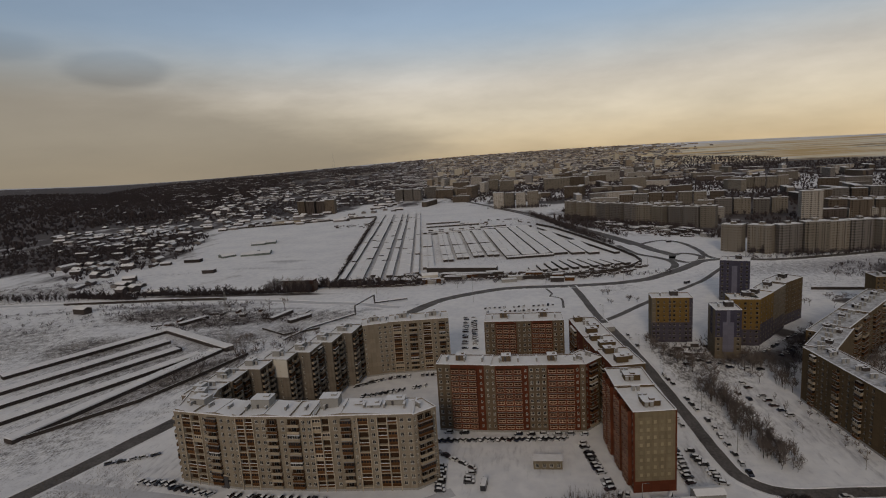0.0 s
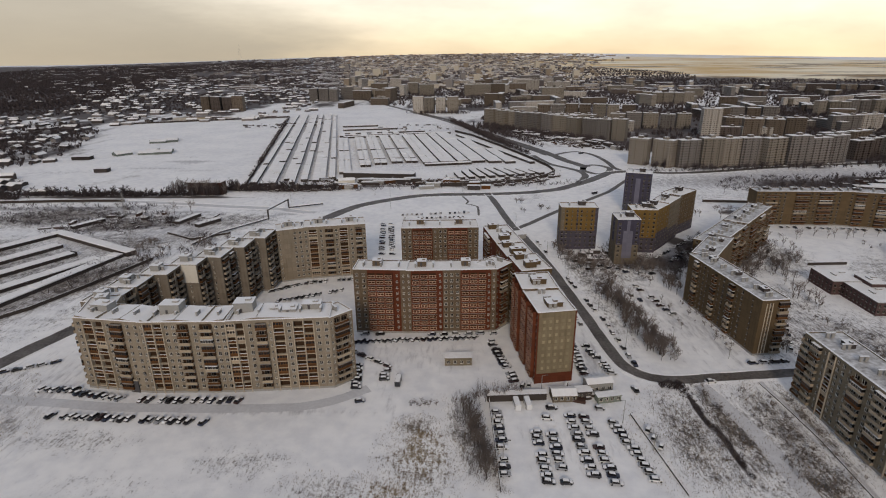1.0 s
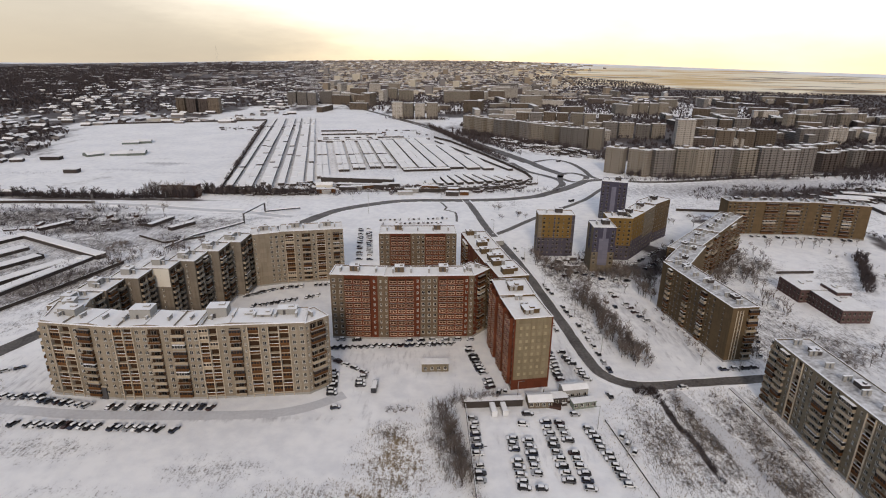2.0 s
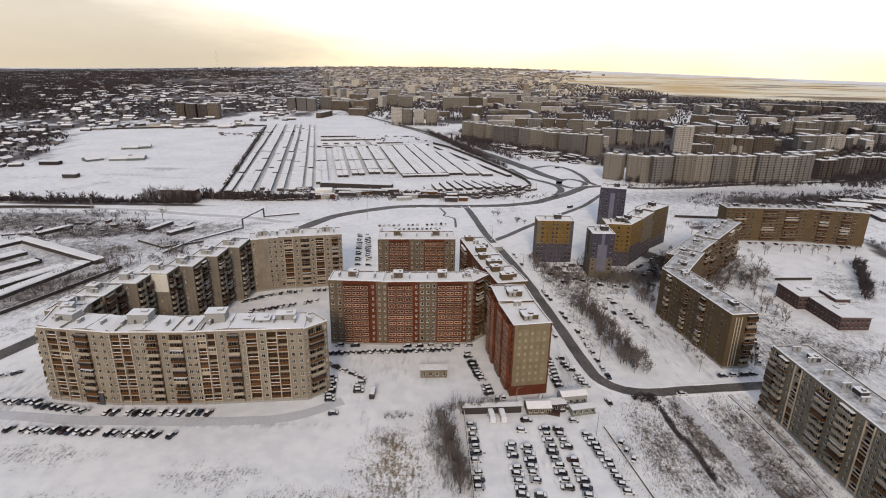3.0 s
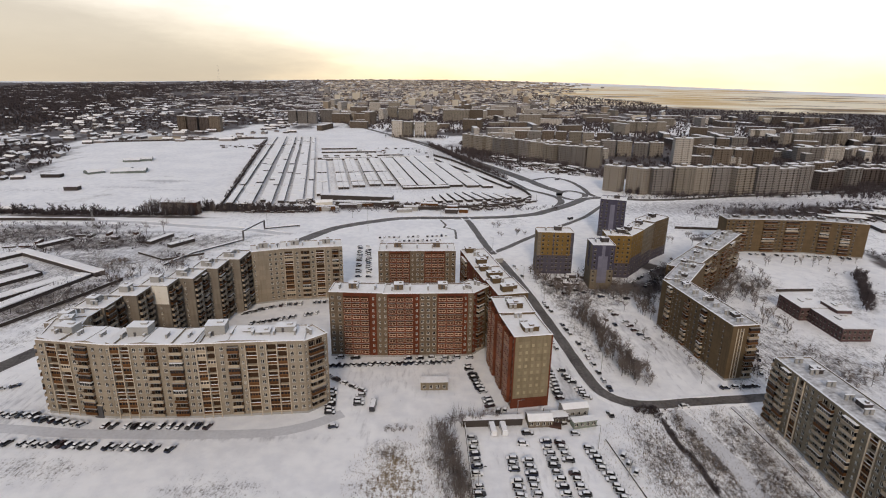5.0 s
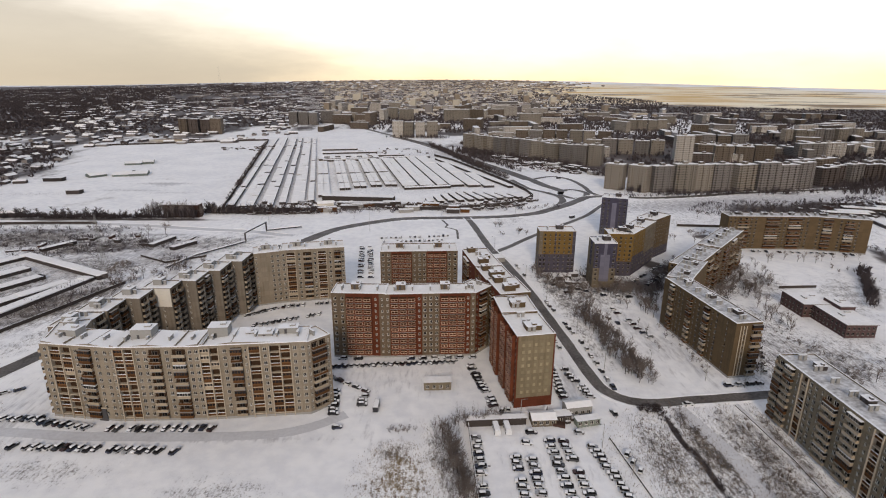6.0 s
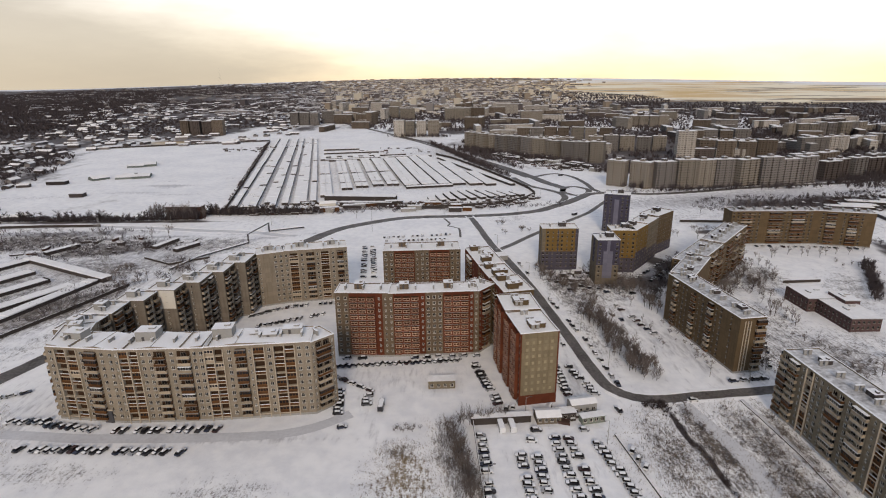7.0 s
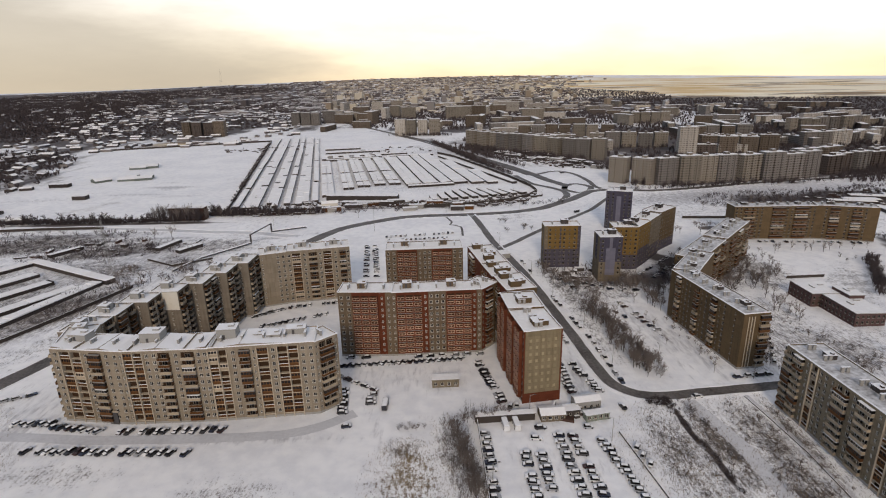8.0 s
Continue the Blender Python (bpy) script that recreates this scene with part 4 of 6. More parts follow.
band.box(20.5, 14.6, 4.2, 20.62, 15.15, H)
part("brick_band", band, (RED,), home)
tile = Geo()
tile.box(0, 0, 0, 0.05, 1.0, 1.25)
tile = tile.mesh("wall_panel", (surface("pale_yellow_panel", (0.27, 0.222, 0.138), (0.20, 0.16, 0.10), spread=0.22),))
for row in range(8):
    for col in range(5):
        part("wall_panel", tile, None, home, Matrix.Translation((20.5, 2.2 + col * 2.45, 6.0 + row * 2.85)))
for x, y, a, ln, t in ((21.5, 243, -77, 20, 1.8), (17.3, 262, -78, 19, 1.0), (11.5, 291, -79, 29, 1.3)):
    home, H = apartment_block(x, y, a, ln, 14, 10, [n(3, 2), b(5, 2), n(3, 2), o(3, 2)], RED_LABEL, OCHRE, z0=1.6, fh=2.85, top=t, houses=[(2, 2, 4, 4, 2.4), (ln * 0.45, 7, 5, 4, 1.6), (ln - 7, 3, 4, 5, 2.6)])
home, H = apartment_block(-34, 287.5, 3, 43, 15, 10, [w(6), Rb(11), n(3), w(5), Rb(11), w(6)], RED_LABEL, TAN, z0=1.6, fh=2.85, top=1.0, left=[o(4), n(3), o(4)])

# ---- yellow and slate towers ----


def painted_tower(x, y, a, ln, d, label, lower, upper, split, fl=9, front=None, bands=(), side=None):
    z0, fh = 1.3, 2.85
    H = z0 + fl * fh + 1.4
    home = thing("apartment_tower", pose(x, y, 0, 0, 0, a), label, "apartment building", "painted towers")
    for name, za, k, mt in (("lower_wall", z0, split, lower), ("upper_wall", z0 + split * fh, fl - split, upper)):
        g = Geo()
        for m, ln2, bays in ((Matrix(), ln, front or [w(3.6), n(3), w(3.6), n(3), w(3.6)]), (pose(ln, 0, 0, 0, 0, 90), d, [o(4), n(3), o(4)]), (pose(0, d, 0, 0, 0, -90), d, [o(4), n(3), o(4)])):
            lift = m @ Matrix.Translation((0, 0, za))
            facade(home, g, lift, bays, ln2, k, fh, 0, k * fh + (1.4 if mt is upper and name == "upper_wall" else 0), "painted")
        if name == "lower_wall":
            g.box(0, 0, 0, ln, d, z0)
        g.face([(ln, d, za), (0, d, za), (0, d, za + k * fh), (ln, d, za + k * fh)], 0)
        part(name, g, (mt, mt, mt, BEIGE_PALE, BROWN_WALL), home)
    for xa, xb, fa, fb, mt in bands:        # painted fields between the window columns
        g = Geo()
        g.box(xa, -0.07, z0 + fa * fh, xb, 0.02, z0 + fb * fh + (1.0 if fb == fl else 0))
        part("painted_panel", g, (mt,), home)
    if side:                                # render on the side wall, between the windows
        for ya, yb in ((0.3, d * 0.36), (d * 0.66, d - 0.3)):
            g = Geo()
            g.box(-0.07, ya, 0.3, 0.02, yb, H - 0.4)
            part("painted_panel", g, (side,), home)
    roof_kit(home, ln, d, H, [(ln * 0.25, d * 0.5)], [(ln * 0.5, d * 0.45, 4.5, 4, 2.6)], upper, house_mat=GARAGE)
    return home


painted_tower(63.5, 341.5, -1, 23.5, 12, "nine-storey tower painted yellow above violet slate", SLATE, YELLOW, 4, bands=((0.0, 2.4, 4, 9, GREY_BEIGE), (21.6, 23.5, 3, 9, SLATE), (10.2, 10.7, 0, 9, SLATE)), side=GREY_BEIGE)
painted_tower(92, 314, -1, 13.5, 15, "nine-storey tower in violet and grey paint", GREY_BEIGE, DARK_VIOLET, 4, front=[w(3.4), o(6.6), w(3.4)], bands=((3.9, 9.6, 1, 7, PALE_VIOLET), (5.8, 7.6, 7, 9, PALE_VIOLET), (0.2, 13.3, 0, 1, GREY_BEIGE)), side=GREY_BEIGE)
painted_tower(106.5, 336, -4, 16, 13, "nine-storey tower painted yellow above violet slate", SLATE, YELLOW, 3)
painted_tower(122.5, 335.5, 50, 20, 13, "nine-storey tower painted yellow above violet slate", SLATE, YELLOW, 4)
painted_tower(136, 352, 52, 21, 13, "nine-storey tower painted ochre above slate", SLATE, GREY_BEIGE, 3)
painted_tower(150, 372, 44, 24, 14, "nine-storey tower painted ochre above slate", SLATE, OCHRE, 2)
painted_tower(130, 436, -20, 20, 16, "nine-storey grey tower with a dark blue front", DARK_PANEL, DARK_VIOLET, 2, fl=10, front=[w(4), o(3), w(4)], bands=((8.2, 11.8, 1, 9, PALE_VIOLET),), side=BEIGE)

# ---- ochre nine-storey range to the east ----
OL = "nine-storey ochre panel apartment block with weathered balconies and snowy roof"
kw = dict(fh=2.65, z0=1.0, top=0.8)
home, H = apartment_block(114.5, 263, -81.5, 56, 12, 9, [o(3), n(3), b(3.5), n(2.5), w(3), n(2.5), o(3), b(3.5), n(3), w(3), n(3), b(3.5), n(3), w(3), o(4), n(2.5), o(4)], OL, OCHRE, right=[o(3), ("n", 2, 0), o(2), b(5)], **kw)
stripes = Geo()
for i in range(3):
    stripes.box(56.0, 2.2 + i * 1.3, 0.9, 56.12, 2.55 + i * 1.3, H - 1.5)
part("pilaster_strips", stripes, (BEIGE_PALE,), home, None, "three pale vertical strips")
home, H = apartment_block(138, 295, -126, 37, 12, 9, [w(4), o(5), w(4), o(5), w(4)], OL, OCHRE, fh=2.65, z0=1.0, top=1.0)
home, H = apartment_block(137, 279, 49, 46, 14, 9, [o(3), w(4), b(5), w(4), b(5), w(4), b(5)], OL, OCHRE, fh=2.65, z0=1.0, top=0.5, left=[w(4), w(4)])
home, H = apartment_block(168, 314, 49, 52, 14, 9, [w(4), b(5), w(4), b(5), w(4), b(5)], OL, OCHRE, fh=2.65, z0=1.0, top=1.2)
REAR_BAYS = [w(3), b(4), w(3), o(2.5), b(4.5), w(3), b(4.5), w(3)]
home, H = apartment_block(214, 395.5, -1.5, 60, 13, 9, REAR_BAYS, OL, OCHRE, fh=2.65, z0=1.0, top=0.8)
home, H = apartment_block(274, 393.9, -17, 39, 13, 9, [o(2.5), w(3), b(4.5), o(2), w(3), b(4.5), w(3), o(4)], OL, OCHRE, fh=2.65, z0=1.0, top=1.1, right=[o(4), n(3), o(4)])
home, H = apartment_block(124.5, 181, -87, 64, 13.5, 9, [b(4), b(4), n(2.5), L(3), w(4), n(2.5), b(5), w(3), b(5), n(3), L(3), w(4), b(5), w(4)], "nine-storey weathered grey-ochre panel block with patched balconies and snowy roof", WEATHERED, left=[w(4), b(4)], **kw)


# ---- brick nursery school ----
def nursery():
    home = thing("nursery_school", pose(191, 258, 0, 0, 0, 0), "low two-storey brown-red brick school with snowy roofs", "school building")
    for x, y, ln, d, h, a in ((3.5, 13, 17, 19, 7.4, 2), (9, -12, 15.5, 25, 7.0, 2), (18, 6, 8, 13, 9.0, 2)):
        g = Geo()
        m = pose(x, y, 0, 0, 0, a)
        for mm, l2 in ((Matrix(), ln), (pose(ln, 0, 0, 0, 0, 90), d), (pose(0, d, 0, 0, 0, -90), d)):
            facade(home, g, m @ mm, [w(4), w(4), w(4)], l2, 2, 2.9, 0.6, h, "painted")
        g.face([m @ Vector(p) for p in ((ln, d, 0), (0, d, 0), (0, d, h), (ln, d, h))])
        part("wall", g, (KINDER, KINDER, KINDER, KINDER, BROWN_WALL), home)
        r = Geo()
        r.box(x - 0.3, y - 0.3, h, x + ln + 0.3, y + d + 0.3, h + 0.3, 0, 1)
        r.box(x + ln * 0.3, y + d * 0.4, h + 0.3, x + ln * 0.3 + 1.2, y + d * 0.4 + 4, h + 0.9, 0, 1)
        r.box(x + ln * 0.6, y + d * 0.6, h + 0.3, x + ln * 0.6 + 3, y + d * 0.6 + 1, h + 0.8, 0, 1)
        part("roof", r, (CONCRETE, ROOF_SNOW), home)


nursery()
YARD_GREEN = surface("weathered_green_sheet", (0.15, 0.17, 0.155), (0.07, 0.078, 0.072), big=0.3, small=1.0, spread=0.25)
RUSTY = surface("rusty_sheet", (0.075, 0.042, 0.032), (0.045, 0.03, 0.026))
# ---- bare winter trees ----
def tree_meshes(seed, height, spread):
    r = random.Random(seed)
    trunk, crown = Geo(), Geo()

    def grow(p, d, ln, rad, depth):
        bend = Vector((r.uniform(-1, 1), r.uniform(-1, 1), 0.2)) * 0.12
        mid, q = p + d * ln * 0.5 + bend * ln * 0.3, p + d * ln
        g = trunk if depth == 0 else crown
        if depth < 2:
            g.tube(p, mid, rad, rad * 0.85, 5 if depth == 0 else 4)
            g.tube(mid, q, rad * 0.85, rad * 0.6, 5 if depth == 0 else 4)
        else:
            g.tube(p, q, rad, rad * 0.6, 3)
        if depth >= 4:
            return
        for k in range((6, 4, 4, 3)[depth]):
            f = r.uniform(0.25, 1.0) if depth == 0 else r.uniform(0.25, 1.0)
            az = r.uniform(0, 2 * math.pi)
            side = Vector((math.cos(az), math.sin(az), 0))
            e = (d * r.uniform(0.5, 1.0) + side * spread * r.uniform(0.6, 1.2) + Vector((0, 0, 0.18))).normalized()
            grow(p + d * ln * f, e, ln * r.uniform(0.5, 0.72) * (0.9 if depth else 1.0), max(rad * 0.45, 0.024), depth + 1)
    grow(Vector((0, 0, -0.2)), Vector((r.uniform(-.08, .08), r.uniform(-.08, .08), 1)).normalized(), height * 0.42, height * 0.014, 0)
    return trunk.mesh("trunk", (BARK,)), crown.mesh("crown", (TWIGS,))


TREES = [tree_meshes(s, h, k) for s, h, k in ((1, 10, 0.8), (2, 11, 0.6), (3, 9, 1.0), (4, 12, 0.45), (5, 5, 1.1))]
tree_rng = random.Random(21)


def light_tree(seed, height, spread, boughs=(7, 5, 4), least=0.042):
    """A bare tree with fewer twigs, for groves: points, faces and where the trunk's faces end."""
    r = random.Random(seed)
    g = Geo()

    def grow(p, d, ln, rad, depth):
        q = p + d * ln + Vector((r.uniform(-1, 1), r.uniform(-1, 1), 0)) * ln * 0.08
        g.tube(p, q, rad, rad * 0.55, 4 if depth == 0 else 3, 0 if depth == 0 else 1)
        if depth == len(boughs):
            return
        for k in range(boughs[depth]):
            az = r.uniform(0, 2 * math.pi)
            side = Vector((math.cos(az), math.sin(az), 0))
            e = (d * r.uniform(0.5, 1.0) + side * spread * r.uniform(0.5, 1.2) + Vector((0, 0, 0.25))).normalized()
            grow(p + (q - p) * r.uniform(0.25, 1.0), e, ln * r.uniform(0.45, 0.7), max(rad * 0.42, least), depth + 1)
    grow(Vector((0, 0, -0.2)), Vector((r.uniform(-.08, .08), r.uniform(-.08, .08), 1)).normalized(), height * 0.45, height * 0.013, 0)
    return np.array(g.v), np.array([f if len(f) == 4 else (*f, -1) for f in g.f]), np.array(g.m)


GROVE = [light_tree(70 + k, 10.0, (0.55, 0.7, 0.9, 0.45, 1.1)[k]) for k in range(5)]
GROVE += [light_tree(80 + k, 10.0, (0.6, 0.9, 1.2)[k], (9, 6), 0.11) for k in range(3)]     # far trees and low brush


def grove(name, label, spots, count, seed, h=(4, 9), kinds=(0, 1, 2, 4), mats=None):
    """Many bare trees past counting: spots are (x, y, half width, half length, turn)."""
    r = random.Random(seed)
    pts, faces, slots, base = [], [], [], 0
    for k in range(count):
        cx, cy, rx, ry, a = r.choices(spots, [q[2] * q[3] for q in spots])[0]
        q, t = math.sqrt(r.random()), r.uniform(0, 2 * math.pi)
        u, v = rx * q * math.cos(t), ry * q * math.sin(t)
        x, y = cx + u * math.cos(a) - v * math.sin(a), cy + u * math.sin(a) + v * math.cos(a)
        p, f, m = GROVE[r.choice(kinds)]
        b, z = r.uniform(0, 2 * math.pi), r.uniform(*h) / 10.0
        w2 = z * r.uniform(0.85, 1.25)
        pts.append(np.stack([x + (p[:, 0] * math.cos(b) - p[:, 1] * math.sin(b)) * w2, y + (p[:, 0] * math.sin(b) + p[:, 1] * math.cos(b)) * w2, float(rise(np.array([x]), np.array([y]))[0]) + p[:, 2] * z], 1))
        faces.append(np.where(f < 0, -1, f + base))
        slots.append(m)
        base += len(p)
    me = bpy.data.meshes.new(name)
    me.from_pydata(np.concatenate(pts).tolist(), [], [[i for i in f if i >= 0] for f in np.concatenate(faces).tolist()])
    for mt in mats or (BARK, TWIGS):
        me.materials.append(mt)
    me.polygons.foreach_set("material_index", np.concatenate(slots).astype(np.int32))
    me.update()
    return tagged(new(name, me), label, "trees", kind="stuff")


def bare_tree(x, y, kind=None, size=1.0, label="bare leafless winter tree standing in snow", group="bare trees"):
    k = tree_rng.randrange(4) if kind is None else kind
    s = size * tree_rng.uniform(0.8, 1.2)
    m = pose(x, y, 0, 0, 0, tree_rng.uniform(0, 360)) @ Matrix.Scale(s, 4)
    top = tagged(part("tree", TREES[k][0], None, None, m), label, "tree", group)
    part("crown", TREES[k][1], None, top)


def tree_row(x0, y0, x1, y1, count, jitter=2.0, kind=None, size=1.0, group="bare trees", label="bare leafless winter tree standing in snow"):
    for i in range(count):
        t = (i + 0.5) / count
        bare_tree(x0 + (x1 - x0) * t + tree_rng.uniform(-jitter, jitter), y0 + (y1 - y0) * t + tree_rng.uniform(-jitter, jitter), kind, size, label, group)


tree_row(80, 277, 82, 203, 14, 2.5, 0, 1.15, "row of trees along the street")
tree_row(80, 275, 83, 205, 12, 3.0, 1, 1.25, "row of trees along the street")
tree_row(84, 270, 86, 205, 8, 2.0, None, 0.9, "row of trees along the street")
tree_row(64, 330, 80, 288, 18, 5.0, None, 0.85)
tree_row(100, 300, 112, 275, 8, 5.0)
tree_row(113, 258, 117, 212, 9, 1.5, 4, 0.9, "shrubs below the ochre block")
tree_row(100, 262, 106, 225, 4, 3.0, None, 0.6)
tree_row(118, 300, 112, 270, 7, 4.0)
tree_row(150, 285, 165, 300, 8, 4.0)
tree_row(170, 305, 205, 345, 14, 5.0)
tree_row(205, 365, 300, 368, 12, 4.0, None, 0.8)
tree_row(175, 250, 183, 300, 10, 5.0)
tree_row(186, 296, 212, 345, 10, 5.0, None, 0.8)
tree_row(140, 205, 146, 235, 8, 3.0)
tree_row(150, 190, 210, 215, 9, 6.0, None, 0.8)
tree_row(105, 120, 112, 175, 12, 4.0, 4, 0.9, "scrub bushes", "bare brown scrub bush in dry grass")
tree_row(85, 130, 90, 185, 14, 2.5, 4, 0.75, "scrub bushes", "bare brown scrub bush in dry grass")
tree_row(118, 130, 120, 178, 8, 2.0, 4, 0.8, "scrub bushes", "bare brown scrub bush in dry grass")
tree_row(2, 168, 8, 132, 18, 2.0, 1, 0.75, "thicket beside the car park")
tree_row(2, 168, 8.5, 132, 22, 2.0, 3, 0.7, "thicket beside the car park")
tree_row(3, 172, 24, 177, 14, 1.5, 3, 0.55, "thicket beside the car park")
tree_row(-18, 170, -10, 168, 5, 2.5, 4, 0.6, "scrub bushes", "bare brown scrub bush in dry grass")
tree_row(-205, 325, -160, 330, 7, 8.0)
tree_row(-172, 335, -163, 360, 5, 4.0)
tree_row(-235, 400, -225, 450, 4, 6.0)
tree_row(46, 460, 50, 456, 3, 2.0, 2, 0.9)
tree_row(49, 436, 52, 428, 2, 2.0, 2, 0.8)
tree_row(63, 440, 69, 434, 4, 2.5, 2, 1.0)
tree_row(203, 434, 218, 428, 6, 4.0, 2, 1.0)
tree_row(180, 420, 195, 410, 3, 5.0)
tree_row(230, 500, 330, 520, 8, 18.0)
tree_row(-268, 484, -218, 486, 20, 3.0, 3, 1.5, "belt of trees along the road")
tree_row(-233, 500, -120, 505, 14, 5.0, None, 0.9, "belt of trees along the road")


# ---- cars ----
def car_meshes(length, width, height, seed):
    """Body with wheel arches, glasshouse, snow on top and a wheel."""
    hl, hw = length / 2, width / 2
    body, glass, snow, wheel = Geo(), Geo(), Geo(), Geo()

    def loft(g, rows, m=0):
        for (xa, wa, za), (xb, wb, zb) in zip(rows, rows[1:]):
            for s in (1, -1):
                q = [(xa, s * wa, za[0]), (xb, s * wb, zb[0]), (xb, s * wb, zb[1]), (xa, s * wa, za[1])]
                g.face(q if s < 0 else q[::-1], m)
            g.face([(xa, -wa, za[1]), (xb, -wb, zb[1]), (xb, wb, zb[1]), (xa, wa, za[1])], m)
        for (x, w, z), s in ((rows[0], 1), (rows[-1], -1)):
            q = [(x, w, z[0]), (x, -w, z[0]), (x, -w, z[1]), (x, w, z[1])]
            g.face(q if s > 0 else q[::-1], m)
    belt = height * 0.58
    loft(body, [(-hl, hw * 0.86, (0.35, belt * 0.85)), (-hl + 0.15, hw * 0.96, (0.25, belt * 0.98)), (-hl * 0.45, hw, (0.2, belt)), (hl * 0.35, hw, (0.2, belt)), (hl - 0.3, hw * 0.94, (0.22, belt * 0.86)), (hl, hw * 0.8, (0.35, belt * 0.72))])
    c0, c1, c2, c3 = -hl * 0.86, -hl * 0.55, hl * 0.12, hl * 0.46
    for s in (1, -1):
        q = [(c0, s * hw * 0.92, belt), (c3, s * hw * 0.92, belt), (c2, s * hw * 0.76, height - 0.06), (c1, s * hw * 0.76, height - 0.06)]
        glass.face(q if s < 0 else q[::-1])
    glass.face([(c3, -hw * 0.92, belt), (c3, hw * 0.92, belt), (c2, hw * 0.76, height - 0.06), (c2, -hw * 0.76, height - 0.06)])
    glass.face([(c0, hw * 0.92, belt), (c0, -hw * 0.92, belt), (c1, -hw * 0.76, height - 0.06), (c1, hw * 0.76, height - 0.06)])
    loft(body, [(c1, hw * 0.76, (height - 0.08, height)), (c2, hw * 0.76, (height - 0.08, height))])
    loft(snow, [(c1 - 0.12, hw * 0.66, (height - 0.06, height + 0.02)), (c1 * 0.5, hw * 0.72, (height - 0.02, height + 0.07)), (c2 + 0.1, hw * 0.66, (height - 0.08, height + 0.03)), (c2 + 0.4, hw * 0.66, (height - 0.25, height - 0.16))])
    hood = Geo()
    loft(hood, [(c3 + 0.05, hw * 0.85, (belt * 0.9, belt + 0.05)), (hl - 0.3, hw * 0.85, (belt * 0.8, belt * 0.86 + 0.07)), (hl - 0.12, hw * 0.7, (belt * 0.6, belt * 0.80))])
    wheel.prism([(0.31 * math.cos(a * math.pi / 5), 0.31 * math.sin(a * math.pi / 5)) for a in range(10)], -0.1, 0.1)
    return dict(body=body, glass=glass, snow=snow, hood=hood, wheel=wheel, hl=hl, hw=hw)


def make_cars():
    protos = []
    for length, width, height, kind in ((4.3, 1.7, 1.38, "saloon car"), (3.9, 1.66, 1.42, "hatchback car"), (4.4, 1.75, 1.55, "estate car")):
        k = car_meshes(length, width, height, 0)
        glass, wheel = k["glass"].mesh("glasshouse", (GLASS,)), k["wheel"].mesh("wheel", (RUBBER,))
        roof_snow = k["snow"].mesh("snow_cover", (SNOW,))
        both = Geo()
        for g in (k["snow"], k["hood"]):
            i = len(both.v)
            both.v += g.v
            both.f += [tuple(i + q for q in f) for f in g.f]
            both.m += g.m
        full_snow = both.mesh("snow_cover", (SNOW,))
        for p in PAINTS:
            tone = p.name.split("_")[1]
            body = Geo()
            body.v, body.f, body.m = k["body"].v, k["body"].f, k["body"].m
            me = body.mesh("car", (p,))
            for how, snow in (("swept clean", None), ("with snow on its roof", roof_snow), ("with snow on roof and bonnet", full_snow)):
                protos.append((f"parked {tone} {kind} {how}", me, glass, wheel, snow, k["hl"], k["hw"]))
    return protos


CARS = make_cars()
car_rng = random.Random(5)


def car(x, y, heading, group, tone=None):
    pool = [c for c in CARS if (tone is None or tone in c[0]) and ("guarded" not in group or "bonnet" in c[0] or "its roof" in c[0])]
    label, body, glass, wheel, snow, hl, hw = car_rng.choices(pool, [(7 if "bonnet" in c[0] else 2 if "its roof" in c[0] else 1) * (2.0 if "black" in c[0] or "silver" in c[0] or "white" in c[0] else 1) * (3.0 if "guarded" in group and ("silver" in c[0] or "white" in c[0]) else 1) for c in pool])[0]
    m = pose(x, y, 0.03, 0, 0, heading + (180 if car_rng.random() < 0.4 else 0))
    top = tagged(part("car", body, None, None, m), label, "car", group)
    part("glasshouse", glass, None, top)
    if snow:
        part("snow_cover", snow, None, top)
    for sx in (0.62, -0.62) if math.hypot(x, y) < 345 else ():
        for sy in (1, -1):
            part("wheel", wheel, None, top, pose(hl * sx, sy * (hw - 0.08), 0.31, 90))


def car_row(x0, y0, x1, y1, count, heading, group, gaps=0.1, jitter=0.25):
    for i in range(count):
        if car_rng.random() < gaps:
            continue
        t = i / max(1, count - 1)
        car(x0 + (x1 - x0) * t + car_rng.uniform(-jitter, jitter), y0 + (y1 - y0) * t + car_rng.uniform(-jitter, jitter), heading + car_rng.uniform(-4, 4), group)


car_row(-148, 160, -91, 158, 22, 68, "cars in the outer row", 0.05)
car_row(-163, 176, -150, 176, 6, 60, "cars by the beige block", 0.0)
car_row(-147, 174, -129, 171, 7, 55, "cars by the beige block", 0.1)
car_row(-120, 170.5, -104, 170.3, 7, 75, "cars by the beige block", 0.15)
car_row(-100, 170.3, -80, 170.8, 7, 75, "cars by the beige block", 0.35)
car_row(-47, 216, 6, 220.5, 22, 60, "cars in the courtyard row", 0.03)
car_row(-45, 223, -30, 223, 3, 5, "cars below the red block", 0.2)
car_row(-14, 223, 14, 224.5, 6, 8, "cars below the red block", 0.1)
car_row(13, 217, 20.5, 186, 13, 20, "cars along the red wing", 0.05)
car(23.5, 183, 75, "cars along the red wing")
car(26, 183.5, 80, "cars along the red wing")
car_row(48, 216, 49, 192, 9, 15, "cars east of the red wing", 0.05)
car_row(54, 214, 60.5, 190, 11, -8, "cars east of the red wing", 0.1)
car_row(50, 270, 56, 235, 7, 100, "cars at the kerb", 0.3)
